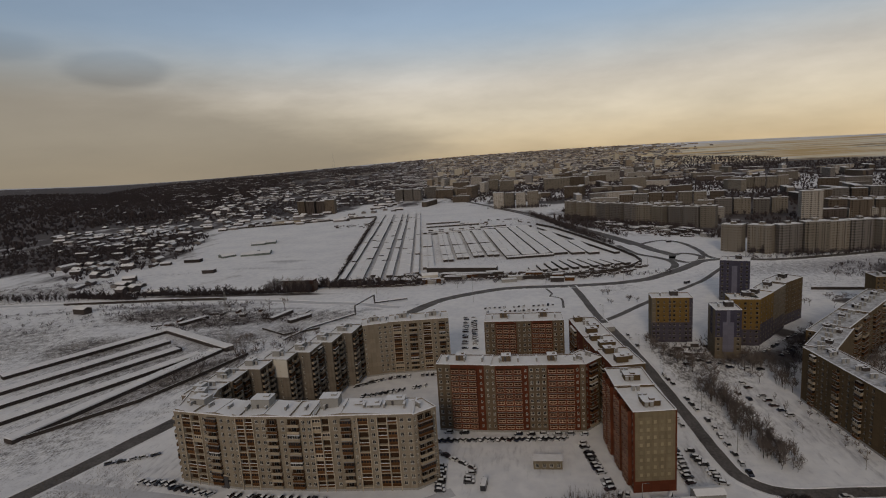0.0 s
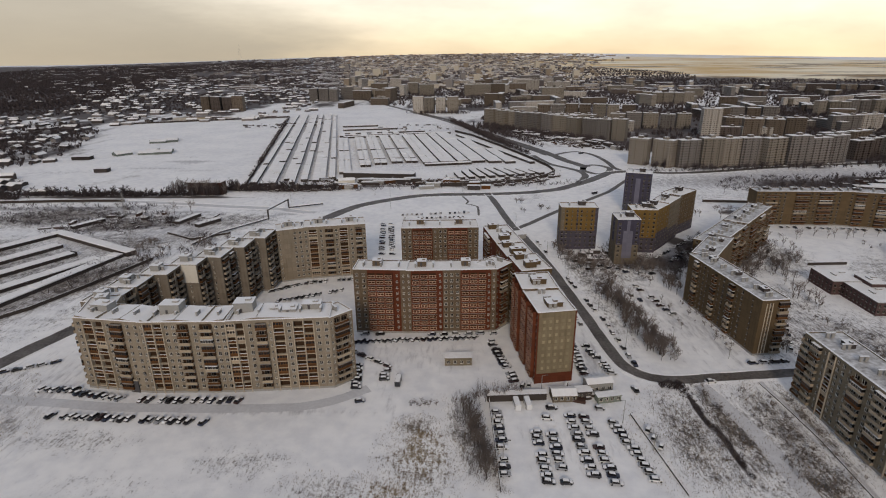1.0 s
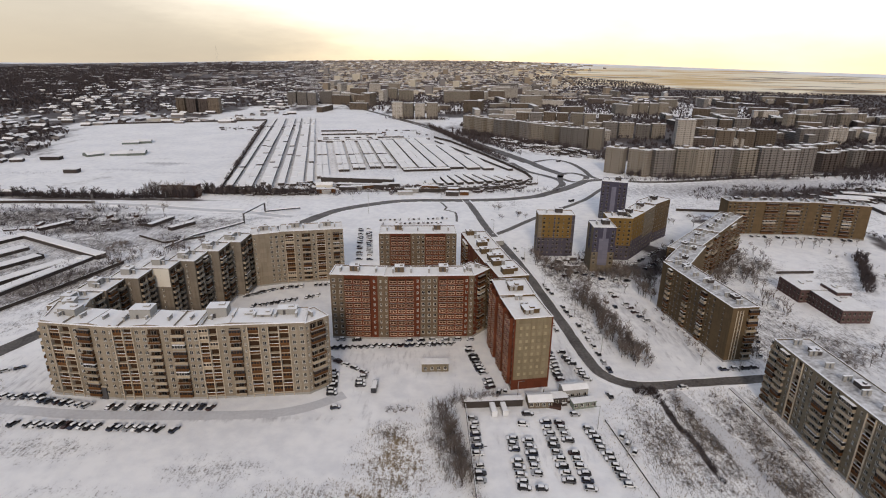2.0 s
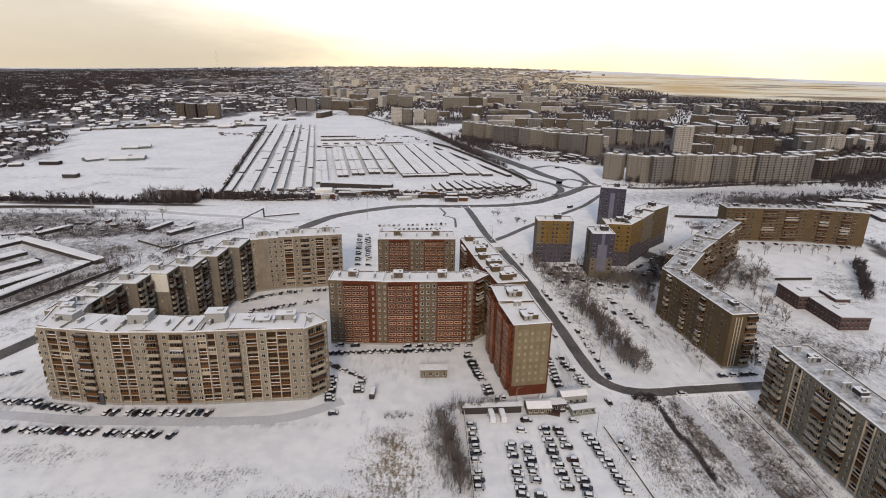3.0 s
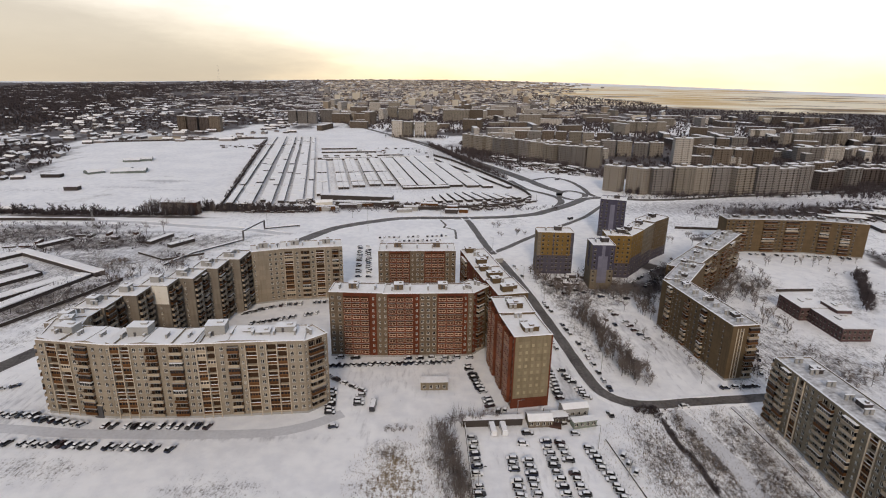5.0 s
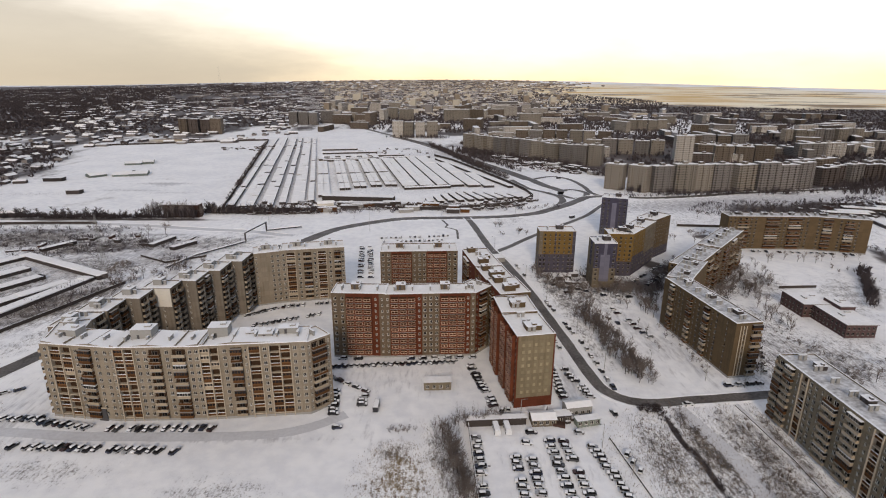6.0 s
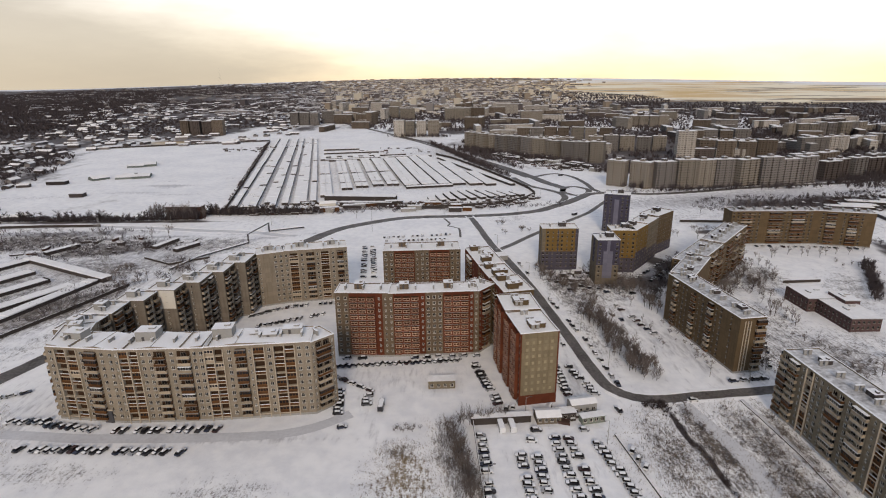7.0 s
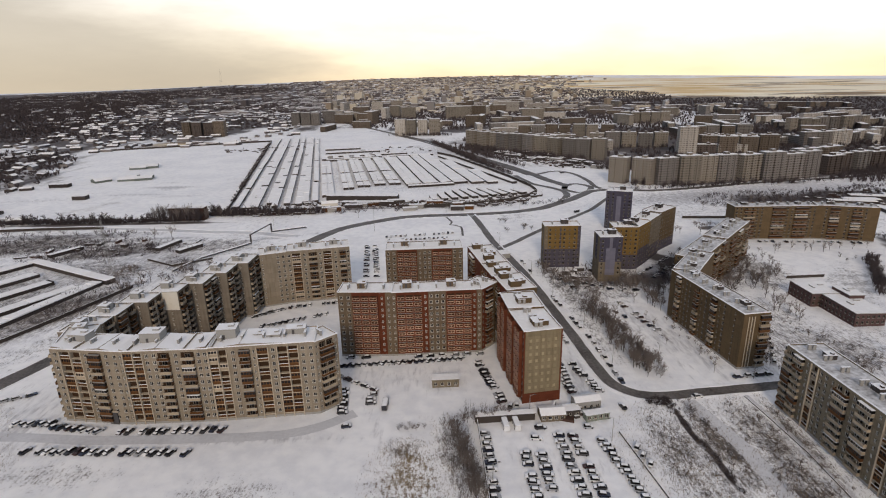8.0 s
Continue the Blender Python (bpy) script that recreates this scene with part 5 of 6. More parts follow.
car_row(68, 240, 71, 199, 7, 98, "cars at the kerb", 0.15)
car_row(-43, 196, -41, 180, 7, 4, "cars at the gable", 0.05)
car_row(-47, 207, -31, 196, 5, -32, "cars across the courtyard", 0.0)
car_row(-31, 192, -31, 186, 3, 4, "cars across the courtyard", 0.0)
car(-38, 171.5, 12, "cars across the courtyard")
car_row(12.5, 166, 13.5, 132, 12, 3, "cars in the guarded car park", 0.1)
car_row(25, 155, 26, 132, 9, -4, "cars in the guarded car park", 0.12)
car_row(30, 163, 31.5, 132, 11, -4, "cars in the guarded car park", 0.2)
car_row(38, 164, 40.5, 132, 11, -6, "cars in the guarded car park", 0.1)
car_row(43.3, 164, 46.5, 132, 11, -6, "cars in the guarded car park", 0.1)
car_row(52.5, 161, 58.5, 134, 11, -8, "cars in the guarded car park", 0.12)
car_row(32.5, 169, 50, 169, 3, 5, "cars in the guarded car park", 0.2)
car_row(-104, 270, -90, 281, 9, 30, "cars behind the beige block", 0.05)
car_row(-88, 282, -60, 289, 12, 95, "cars behind the beige block", 0.1)
car_row(-96, 258, -66, 272, 12, 80, "cars behind the beige block", 0.1)
car_row(-52, 330, -60, 395, 17, 0, "cars beside the red block", 0.15)
car_row(-45, 330, -54, 395, 17, 0, "cars beside the red block", 0.2)
car_row(-48, 420, 5, 428, 15, 90, "cars in the northern car park", 0.2)
car_row(-45, 410, 0, 415, 14, 90, "cars in the northern car park", 0.3)
car_row(95, 280, 103, 246, 8, 10, "cars on the ochre block's car park", 0.1)
car_row(89, 268, 92, 262, 2, 100, "cars on the ochre block's car park", 0.0)
car_row(75, 305, 110, 298, 6, 20, "cars by the towers", 0.2)
car_row(122, 325, 150, 355, 9, 50, "cars by the towers", 0.2)
car_row(54, 335, 50, 360, 5, 95, "cars by the towers", 0.2)
car_row(142, 213, 152, 235, 6, 60, "cars at the ochre block", 0.2)
car_row(120, 201, 134, 203, 4, 8, "cars at the ochre block", 0.1)
car(97, 187, 8, "cars at the ochre block", "white")
car_row(150, 170, 152, 130, 6, 0, "cars behind the ochre block", 0.2)
car_row(63.5, 157, 65, 149, 3, 60, "dark cars by the car park fence", 0.0)
car_row(70, 318, 96, 302, 7, 20, "cars by the towers", 0.2)
car_row(128, 318, 160, 352, 9, 135, "cars by the towers", 0.2)
car_row(60, 290, 66, 250, 8, 98, "cars at the kerb", 0.2)
car_row(232, 389, 300, 381, 16, 85, "cars before the rear ochre block", 0.25)
car_row(-188, 188, -172, 196, 5, 40, "cars by the beige block", 0.1)
car(-190, 160, 20, "cars by the beige block")
car(66, 181, 100, "cars at the kerb", "black")


# ---- vans and small buildings round the guarded car park ----
def minibus(x, y, heading, label, paint=2):
    top = thing("minibus", pose(x, y, 0.03, 0, 0, heading), label, "minibus", "minibuses")
    g = Geo()
    g.prism([(-3.1, -1.0), (2.6, -1.0), (3.0, -0.8), (3.0, 0.8), (2.6, 1.0), (-3.1, 1.0)], 0.35, 2.4, 0)
    part("body", g, (PAINTS[paint],), top)
    g = Geo()
    g.prism([(-2.95, -0.92), (2.5, -0.92), (2.8, 0), (2.5, 0.92), (-2.95, 0.92)], 2.4, 2.52)
    part("roof_snow", g, (SNOW,), top)
    for s in (1, -1):
        g = Geo()
        g.box(-2.6, s * 1.0 - 0.02, 1.3, 2.2, s * 1.0 + 0.02, 2.0)
        part("side_window", g, (GLASS,), top)
        for x2 in (-1.9, 1.9):
            part("wheel", MESHES.setdefault("van_wheel", cyl("wheel", 0.36, 0.22, RUBBER)), None, top, pose(x2, s * 0.92, 0.36, 90))


def cyl(name, r, h, mat, n=10):
    g = Geo()
    g.prism([(r * math.cos(2 * math.pi * a / n), r * math.sin(2 * math.pi * a / n)) for a in range(n)], -h / 2, h / 2)
    return g.mesh(name, (mat,))


minibus(20, 170, 96, "white minibus parked nose-in with snow on top")
minibus(24, 170.3, 96, "white minibus parked nose-in with snow on top")
minibus(-25, 184, 88, "black van parked alone on the snowy courtyard", 0)


def hut(x, y, ang, ln, d, h, label, mat, category="hut", windows=2, pitch=0.0, group=""):
    top = thing("hut", pose(x, y, 0, 0, 0, ang), label, category, group)
    g = Geo()
    facade(top, g, Matrix(), [w(3)] * windows if windows else [o(1)], ln, 1, min(h, 2.8), 0, h)
    for m, l2 in ((pose(ln, 0, 0, 0, 0, 90), d), (pose(ln, d, 0, 0, 0, 180), ln), (pose(0, d, 0, 0, 0, -90), d)):
        g.face([m @ Vector(p) for p in ((0, 0, 0), (l2, 0, 0), (l2, 0, h), (0, 0, h))])
    part("wall", g, (mat, mat, mat, mat, mat), top)
    r = Geo()
    e = 0.25
    a = [(-e, -e), (ln + e, -e), (ln + e, d + e), (-e, d + e)]
    if pitch:
        z = [h, h, h, h]
        r.face([(-e, -e, h), (ln + e, -e, h), (ln + e, d / 2, h + pitch), (-e, d / 2, h + pitch)], 0)
        r.face([(ln + e, d + e, h), (-e, d + e, h), (-e, d / 2, h + pitch), (ln + e, d / 2, h + pitch)], 0)
        r.face([(-e, d + e, h), (-e, -e, h), (-e, d / 2, h + pitch)], 1)
        r.face([(ln + e, -e, h), (ln + e, d + e, h), (ln + e, d / 2, h + pitch)], 1)
    else:
        r.prism(a, h, h + 0.28, 1, 0)
    part("roof", r, (ROOF_SNOW, mat), top)
    return top


hut(-7, 197, 3, 11, 4.5, 3.4, "long low grey utility hut with a thick snow roof", WEATHERED)
hut(33.5, 172.5, 4, 9, 6, 2.8, "low grey-white guard house with snowy roof at the car park", GREY_BEIGE, pitch=1.2)
hut(43, 174.6, 8, 5.5, 4, 3.0, "dark low store shed with snowy roof at the car park", GARAGE, windows=1)
hut(47.5, 178.5, 10, 10, 5, 4.0, "grey workshop hut with an arched snowy roof", CONCRETE, pitch=1.0)
hut(50, 172, 12, 9, 3.2, 2.6, "pale green container hut at the car park gate", surface("pale_green", (0.21, 0.23, 0.19), (0.12, 0.13, 0.11)))
hut(9.5, 172.3, 4.5, 22, 2.6, 2.7, "long dark open carport with a snowy roof", FENCE, windows=0)
hut(-217, 394, 74, 24, 4.5, 2.2, "long low shed under snow on the open ground", GARAGE, windows=0, group="sheds")
hut(-198, 386, 60, 20, 5, 2.4, "long low shed under snow on the open ground", GARAGE, windows=0, group="sheds")
hut(-291, 381, 62, 24, 5, 2.2, "long low shed under snow on the open ground", GARAGE, windows=0, group="sheds")
hut(-125, 561, -6, 75, 12, 5.0, "long dark warehouse with a snowy roof", FENCE, windows=0, category="warehouse")
hut(-104, 534, -3, 52, 7, 4.0, "long dark warehouse with a snowy roof", GARAGE, windows=0, category="warehouse")
hut(-122, 524, 10, 16, 9, 5.0, "small white house with a snowy pitched roof", WHITE_PAINT, pitch=2.0, category="house")
hut(-254, 487, -1, 32, 10, 11.5, "tall rusty brown industrial shed behind the trees", RUSTY, windows=0, category="shed")
for x, y, a, ln, d, h, p in ((-424, 700, 14, 22, 20, 2.4, 2.2), (-404, 703, 20, 21, 24, 3.0, 2.0), (-428, 722, 8, 14, 18, 2.0, 1.2), (-446, 690, 52, 20, 16, 2.6, 2.6), (-462, 797, 15, 22, 22, 2.6, 2.0), (-444, 806, 24, 18, 24, 3.2, 1.8), (-470, 812, -6, 11, 14, 2.0, 0.0)):
    hut(x, y, a, ln, d, h, "grey-green snow-laden shed of a scrap yard on the white field", YARD_GREEN, windows=0, pitch=p, category="shed", group="sheds of the scrap yard")
hut(-410, 588, 5, 14, 9, 4.0, "small dark shed on the snowy field", GARAGE, windows=0, group="sheds")
hut(-488, 664, 5, 22, 10, 4.0, "small dark shed on the snowy field", GARAGE, windows=0, group="sheds")
shed_rng = random.Random(3)
for i in range(16):
    hut(-175 + shed_rng.uniform(0, 200), 512 + shed_rng.uniform(-6, 25), shed_rng.uniform(-20, 20), shed_rng.uniform(8, 18), shed_rng.uniform(5, 8), shed_rng.uniform(2.6, 4.5),
        "small workshop shed with a snow-laden roof by the main road", shed_rng.choice((GARAGE, FENCE, CONCRETE, BROWN_WALL)), windows=0, group="sheds")
for i in range(9):
    hut(12 + i * 1.6 + shed_rng.uniform(-1, 1) + (i % 2) * 12, 300 + i * 10, -78, 9, 7, 3.0, "row of low snowy kiosks beside the street", CONCRETE, windows=0, group="kiosks")


# ---- garage rows ----
def garage_row(x, y, ang, ln, d=11.0, h=2.7, group="garage rows"):
    top = thing("garage_row", pose(x, y, 0, 0, 0, ang), "long row of dark lock-up garages under a snow roof", "garage", group)
    g = Geo()
    g.box(0, 0, 0, ln, d, h)
    part("wall", g, (GARAGE,), top)
    line, x2 = [(0.0, h)], 0.0
    while x2 < ln - 2:                      # a stepped roof line with dark joints
        e = min(x2 + far_seg.uniform(14, 34), ln)
        z = h + far_seg.uniform(0.15, 0.6)
        line += [(x2 + 0.05, z), (e - far_seg.uniform(0.4, 1.2), z), (e - 0.3, h)]
        x2 = e
    g = Geo()
    for (xa, za), (xb, zb) in zip(line, line[1:]):
        g.face([(xa, -0.4, za), (xb, -0.4, zb), (xb, d + 0.4, zb), (xa, d + 0.4, za)])
        for yy in (-0.4, d + 0.4):
            g.face([(xa, yy, h - 0.15), (xb, yy, h - 0.15), (xb, yy, zb), (xa, yy, za)])
    part("roof", g, (ROOF_SNOW,), top)


far_seg = random.Random(44)
U, V, ORIGIN, GA = Vector((-0.2113, 0.9774)), Vector((0.9774, 0.2113)), Vector((-214, 523)), 102.2
gr = random.Random(11)


def garage_at(u, v, ln, d, group):
    """A row on the garage estate: u metres along its lanes, v across them (from the field's fence to the row's east wall)."""
    p = ORIGIN + U * u + V * (v + d)
    garage_row(p.x, p.y, GA, ln, d, group=group)


for v, d in ((3.5, 5.5), (14.5, 6.5), (21.5, 6.5), (35.5, 6.0), (42.0, 5.0), (53.0, 6.0), (64.0, 6.0), (70.5, 6.0), (81.0, 5.5)):
    u = gr.uniform(-4, 14)
    while u < 640:
        ln = min(gr.uniform(45, 130), 660 - u)
        garage_at(u, v + gr.uniform(-0.5, 0.5), ln, d, "garages, western rows")
        u += ln + gr.choice((1.0, 2.0, 6.0, 9.0))
for k, (v, d) in enumerate(((91, 12.5), (115, 12), (132, 14), (152, 12.5), (169, 13.5), (188, 17), (208.5, 17), (229, 12), (244, 16.5), (264, 15), (282, 12))):
    near, far = (34, 70, 78, 83, 82, 70, 70, 70, 66, 60, 54)[k], min(294 + 3 * k, 48 + (310 - v - d) / 0.155)
    for u0, u1 in ((near, 104), (107, 172), (178, far)) if k < 5 else ((near, far),):
        h = d / 2 - 0.6
        for q in ((v, v + h + 1.2) if k < 8 else (v,)):
            if u1 - u0 > 12:
                garage_at(u0 + gr.uniform(0, 2), q, u1 - u0 - gr.uniform(0, 4), h if k < 8 else d, "garages, eastern rows")
garage_row(84, 637, 111, 250, 6.0, group="garages, cross rows")
for v0, v1, u in ((188, 243, 60), (98, 180, 304), (192, 268, 318), (98, 175, 322), (98, 230, 346), (98, 190, 392), (98, 160, 440)):
    p = ORIGIN + U * u + V * v0
    garage_row(p.x, p.y, GA - 90, v1 - v0, 6.0, group="garages, cross rows")
for row in range(10):
    p = Vector((-8 + row * 10.5, 548 + row * 3.0))
    garage_row(p.x, p.y, 100 + row * 2, 22 + 22 * math.sin(row / 9 * math.pi), 6.0, group="garages in the loop")
for (x0, y0), (x1, y1) in (((-340, 273), (-288, 369)), ((-318, 250), (-268, 345)), ((-300, 232), (-248, 330)), ((-279, 215), (-225, 320)), ((-252, 200), (-217, 328))):
    garage_row(x0, y0, math.degrees(math.atan2(y1 - y0, x1 - x0)), math.hypot(x1 - x0, y1 - y0) - 5, 6.5, 2.4, "garages on the western waste ground")
garage_row(-296, 366, -28, 91, 6.0, 2.9, "garages on the western waste ground")


# ---- poles, masts, fence and pipe ----
def pole(x, y, h, arm=1.6, turn=0.0):
    top = thing("street_lamp", pose(x, y, 0, 0, 0, turn), "tall grey steel street lamp post in the snow", "street lamp", "street lamps")
    g = Geo()
    g.tube((0, 0, 0), (0, 0, h), 0.14, 0.09, 6)
    part("post", g, (CONCRETE,), top)
    g = Geo()
    g.tube((0, 0, h - 0.1), (arm, 0, h + 0.3), 0.06, 0.05, 5)
    part("arm", g, (CONCRETE,), top)
    g = Geo()
    g.box(arm - 0.2, -0.15, h + 0.2, arm + 0.7, 0.15, h + 0.38)
    part("lamp_head", g, (IRON,), top)


for x, y, h, t in ((56, 161, 9.5, 200), (62, 147, 7, 180), (30, 178, 8, 0), (13, 141, 8, 0), (72, 215, 9, 180), (68, 250, 9, 180), (60, 290, 9, 180), (54, 330, 9, 180), (92, 215, 8, 90), (112, 205, 8, 90), (126, 200, 8, 90), (-60, 440, 18, 90),
                   (40, 395, 9, 180), (0, 500, 10, 270), (-80, 485, 10, 270), (70, 508, 10, 270), (-150, 460, 10, 270), (-240, 466, 10, 270), (100, 560, 10, 0), (200, 590, 10, 90), (260, 585, 10, 90)):
    pole(x, y, h, 1.6, t)


def lattice_mast(x, y, h, base):
    top = thing("lattice_mast", pose(x, y, 0), "slender steel lattice power mast", "mast")
    lv = [(h * k / 8, base * (1 - 0.82 * k / 8)) for k in range(9)]
    for sx, sy in ((1, 1), (-1, 1), (-1, -1), (1, -1)):
        g = Geo()
        g.tube((sx * base, sy * base, 0), (sx * base * 0.18, sy * base * 0.18, h), 0.12, 0.07, 4)
        part("leg", g, (CONCRETE,), top)
    g = Geo()
    for (za, ra), (zb, rb) in zip(lv, lv[1:]):
        for a, c in (((1, 1), (-1, 1)), ((-1, 1), (-1, -1)), ((-1, -1), (1, -1)), ((1, -1), (1, 1))):
            g.tube((a[0] * ra, a[1] * ra, za), (c[0] * rb, c[1] * rb, zb), 0.05, 0.05, 3)
    part("bracing", g, (CONCRETE,), top)
    for z, s in ((h * 0.72, 4.5), (h * 0.86, 3.5)):
        g = Geo()
        g.tube((-s, 0, z), (s, 0, z), 0.1, 0.1, 4)
        part("cross_arm", g, (CONCRETE,), top)


lattice_mast(-226, 346, 37, 1.8)
lattice_mast(-1440, 3700, 190, 12)


def board_fence(name, pts, h, label):
    for (xa, ya), (xb, yb) in zip(pts, pts[1:]):
        ln = math.dist((xa, ya), (xb, yb))
        top = thing(name, pose(xa, ya, 0, 0, 0, math.degrees(math.atan2(yb - ya, xb - xa))), label, "fence", "fences")
        g = Geo()
        g.box(0, -0.05, 0, ln, 0.05, h)
        part("panel", g, (FENCE,), top)
        g = Geo()
        g.box(0, -0.1, h, ln, 0.1, h + 0.08)
        part("snow_cap", g, (SNOW,), top)


board_fence("board_fence", [(10, 173), (11.5, 128)], 2.0, "dark board fence capped with snow")
board_fence("board_fence", [(60, 166), (66, 128)], 0.7, "dark board fence capped with snow")
board_fence("board_fence", [(-214, 523), (-356, 1140)], 3.2, "dark board fence capped with snow")
board_fence("board_fence", [(-356, 1140), (-657, 1026)], 3.0, "dark board fence capped with snow")
board_fence("board_fence", [(207, 313.5), (231, 315)], 1.8, "dark board fence capped with snow")
board_fence("board_fence", [(-46, 522), (-13, 521), (37, 531), (66, 543), (86, 562), (99, 585), (96, 616), (81, 670), (52, 758), (14, 863), (-13, 910)], 3.4, "dark board fence capped with snow")


def heating_pipe():
    top = thing("heating_pipe", pose(0, 0, 0), "insulated overhead heating pipe under snow with a portal", "pipeline")
    pts = [(-184, 345, 1.2), (-176, 372, 1.2), (-162, 392, 1.2), (-152, 407, 1.2), (-152, 407, 8), (-146, 440, 8), (-146, 440, 1.2), (-120, 452, 1.2)]
    for a, c in zip(pts, pts[1:]):
        g = Geo()
        g.tube(a, c, 0.7, 0.7, 8)
        part("pipe", g, (IRON,), top)
        if a[2] == c[2]:
            g = Geo()
            g.tube((a[0], a[1], a[2] + 0.45), (c[0], c[1], c[2] + 0.45), 0.55, 0.55, 6)
            part("snow_cap", g, (SNOW,), top)
    for x, y, z in pts:
        g = Geo()
        g.tube((x, y, 0), (x, y, z), 0.3, 0.3, 5)
        part("support", g, (CONCRETE,), top)


heating_pipe()

board_fence("board_fence", [(-250, 205), (-221, 246), (-211, 273), (-196, 318)], 2.0, "dark board fence capped with snow")
board_fence("board_fence", [(-215, 372), (-190, 357), (-168, 372)], 1.5, "dark board fence capped with snow")

tree_row(-20, 171, -9, 168, 5, 2.0, 4, 0.7, "scrub bushes", "bare brown scrub bush in dry grass")

board_fence("board_fence", [(-470, 450), (-352, 461), (-300, 462)], 2.4, "dark board fence capped with snow")
board_fence("low_wall", [(115.4, 187), (116.8, 175), (118.8, 153.4), (118.7, 128)], 0.45, "low dark kerb wall capped with snow")
board_fence("board_fence", [(205, 462), (285, 455)], 2.2, "dark board fence capped with snow")
for i in range(8):
    garage_row(345 + i * 17, 500 + i * 7 + gr.uniform(-8, 8), -18 + gr.uniform(-6, 6), gr.uniform(30, 60), 7.0, 3.0, "garages beyond the ochre blocks")
for i in range(7):
    garage_row(300 + i * 30, 470 - i * 6 + gr.uniform(-8, 8), 75 + gr.uniform(-6, 6), gr.uniform(18, 30), 7.0, 3.0, "garages beyond the ochre blocks")
for row in range(6):
    garage_at(312 + gr.uniform(0, 8), 92 + row * 17, gr.uniform(25, 45), 8.0, "garages, northern rows")
for i in range(26):
    q = gr.uniform(0, 1)
    hut(86 + 112 * q + gr.uniform(-18, 22), 905 - 165 * q + gr.uniform(-22, 22), gr.uniform(-70, -40), gr.uniform(8, 22), gr.uniform(6, 10), gr.uniform(2.8, 4.5), "small snow-roofed shed by the far road", gr.choice((GARAGE, FENCE, CONCRETE)), windows=0, group="sheds by the far road")
minibus(120, 490, 38, "black van parked on the snow beside the lane", 0)
minibus(150, 700, 20, "black van standing on the snowy field", 0)
# ---- the farther districts ----
def window_wall(name, base, seed_shift):
    """Panel wall with rows of small dark panes and balcony stacks, for blocks far off."""
    m = surface(name, base, tuple(c * 0.8 for c in base), big=0.05, small=0.6, spread=0.22)
    nt = m.node_tree
    n, link = nt.nodes.new, nt.links.new
    bsdf = nt.nodes["Principled BSDF"]
    src = bsdf.inputs["Base Color"].links[0].from_socket
    tc, sp, ad, cx, br = n("ShaderNodeTexCoord"), n("ShaderNodeSeparateXYZ"), n("ShaderNodeMath"), n("ShaderNodeCombineXYZ"), n("ShaderNodeTexBrick")
    ad.operation = "ADD"
    link(tc.outputs["Object"], sp.inputs[0])
    link(sp.outputs["X"], ad.inputs[0])
    link(sp.outputs["Y"], ad.inputs[1])
    link(ad.outputs[0], cx.inputs[0])
    link(sp.outputs["Z"], cx.inputs[1])
    link(cx.outputs[0], br.inputs["Vector"])
    br.offset = 0.0
    br.inputs["Scale"].default_value, br.inputs["Brick Width"].default_value, br.inputs["Row Height"].default_value = 1.0, 3.0, 2.8
    br.inputs["Mortar Size"].default_value, br.inputs["Mortar Smooth"].default_value = 0.85, 0.0
    br.inputs["Color1"].default_value, br.inputs["Color2"].default_value = (0.10, 0.095, 0.10, 1), (0.5, 0.43, 0.37, 1)
    br.inputs["Mortar"].default_value = (1, 1, 1, 1)
    mu = n("ShaderNodeMix")
    mu.data_type, mu.blend_type = "RGBA", "MULTIPLY"
    mu.inputs["Factor"].default_value = 1.0
    link(src, mu.inputs["A"])
    link(br.outputs["Color"], mu.inputs["B"])
    link(mu.outputs["Result"], bsdf.inputs["Base Color"])
    return m


FAR_WALLS = [window_wall("far_wall_" + k, c, i) for i, (k, c) in enumerate((("grey", (0.165, 0.15, 0.14)), ("cream", (0.21, 0.185, 0.155)), ("ochre", (0.135, 0.108, 0.085)), ("pale", (0.38, 0.35, 0.315)), ("brown", (0.09, 0.073, 0.066))))]
far_rng = random.Random(9)


def land(x, y):
    return float(rise(np.array([x]), np.array([y]))[0])


def far_block(x, y, ang, ln, d, h, mat, label="far-off panel apartment block with a snowy flat roof", group="far apartment blocks"):
    """A slab of flats with projecting balcony stacks, roof and lift houses."""
    top = thing("apartment_block", pose(x, y, land(x, y), 0, 0, ang), label, "apartment building", group)
    ring, k = [], max(2, round(ln / 9))
    for i in range(k):
        a, c = ln * (i + 0.3) / k, ln * (i + 0.7) / k
        ring += [(a, 0), (a, -1.2), (c, -1.2), (c, 0)]
    g = Geo()
    g.prism([(0, 0)] + ring + [(ln, 0), (ln, d), (0, d)], -2.0, h)
    part("wall", g, (mat,), top)
    g = Geo()
    g.prism([(-0.2, -0.3), (ln + 0.2, -0.3), (ln + 0.2, d + 0.2), (-0.2, d + 0.2)], h, h + 0.7, 0, 1)
    roof = part("roof", g, (CONCRETE, ROOF_SNOW), top)
    for i in range(max(1, round(ln / 28)) if math.hypot(x, y) < 1100 else 0):
        g = Geo()
        xx = ln * (i + 0.5) / max(1, round(ln / 28))
        g.box(xx - 2.5, d * 0.35, h + 0.7, xx + 2.5, d * 0.8, h + 3.2, 0, 1)
        part("lift_house", g, (mat, SNOW), roof)


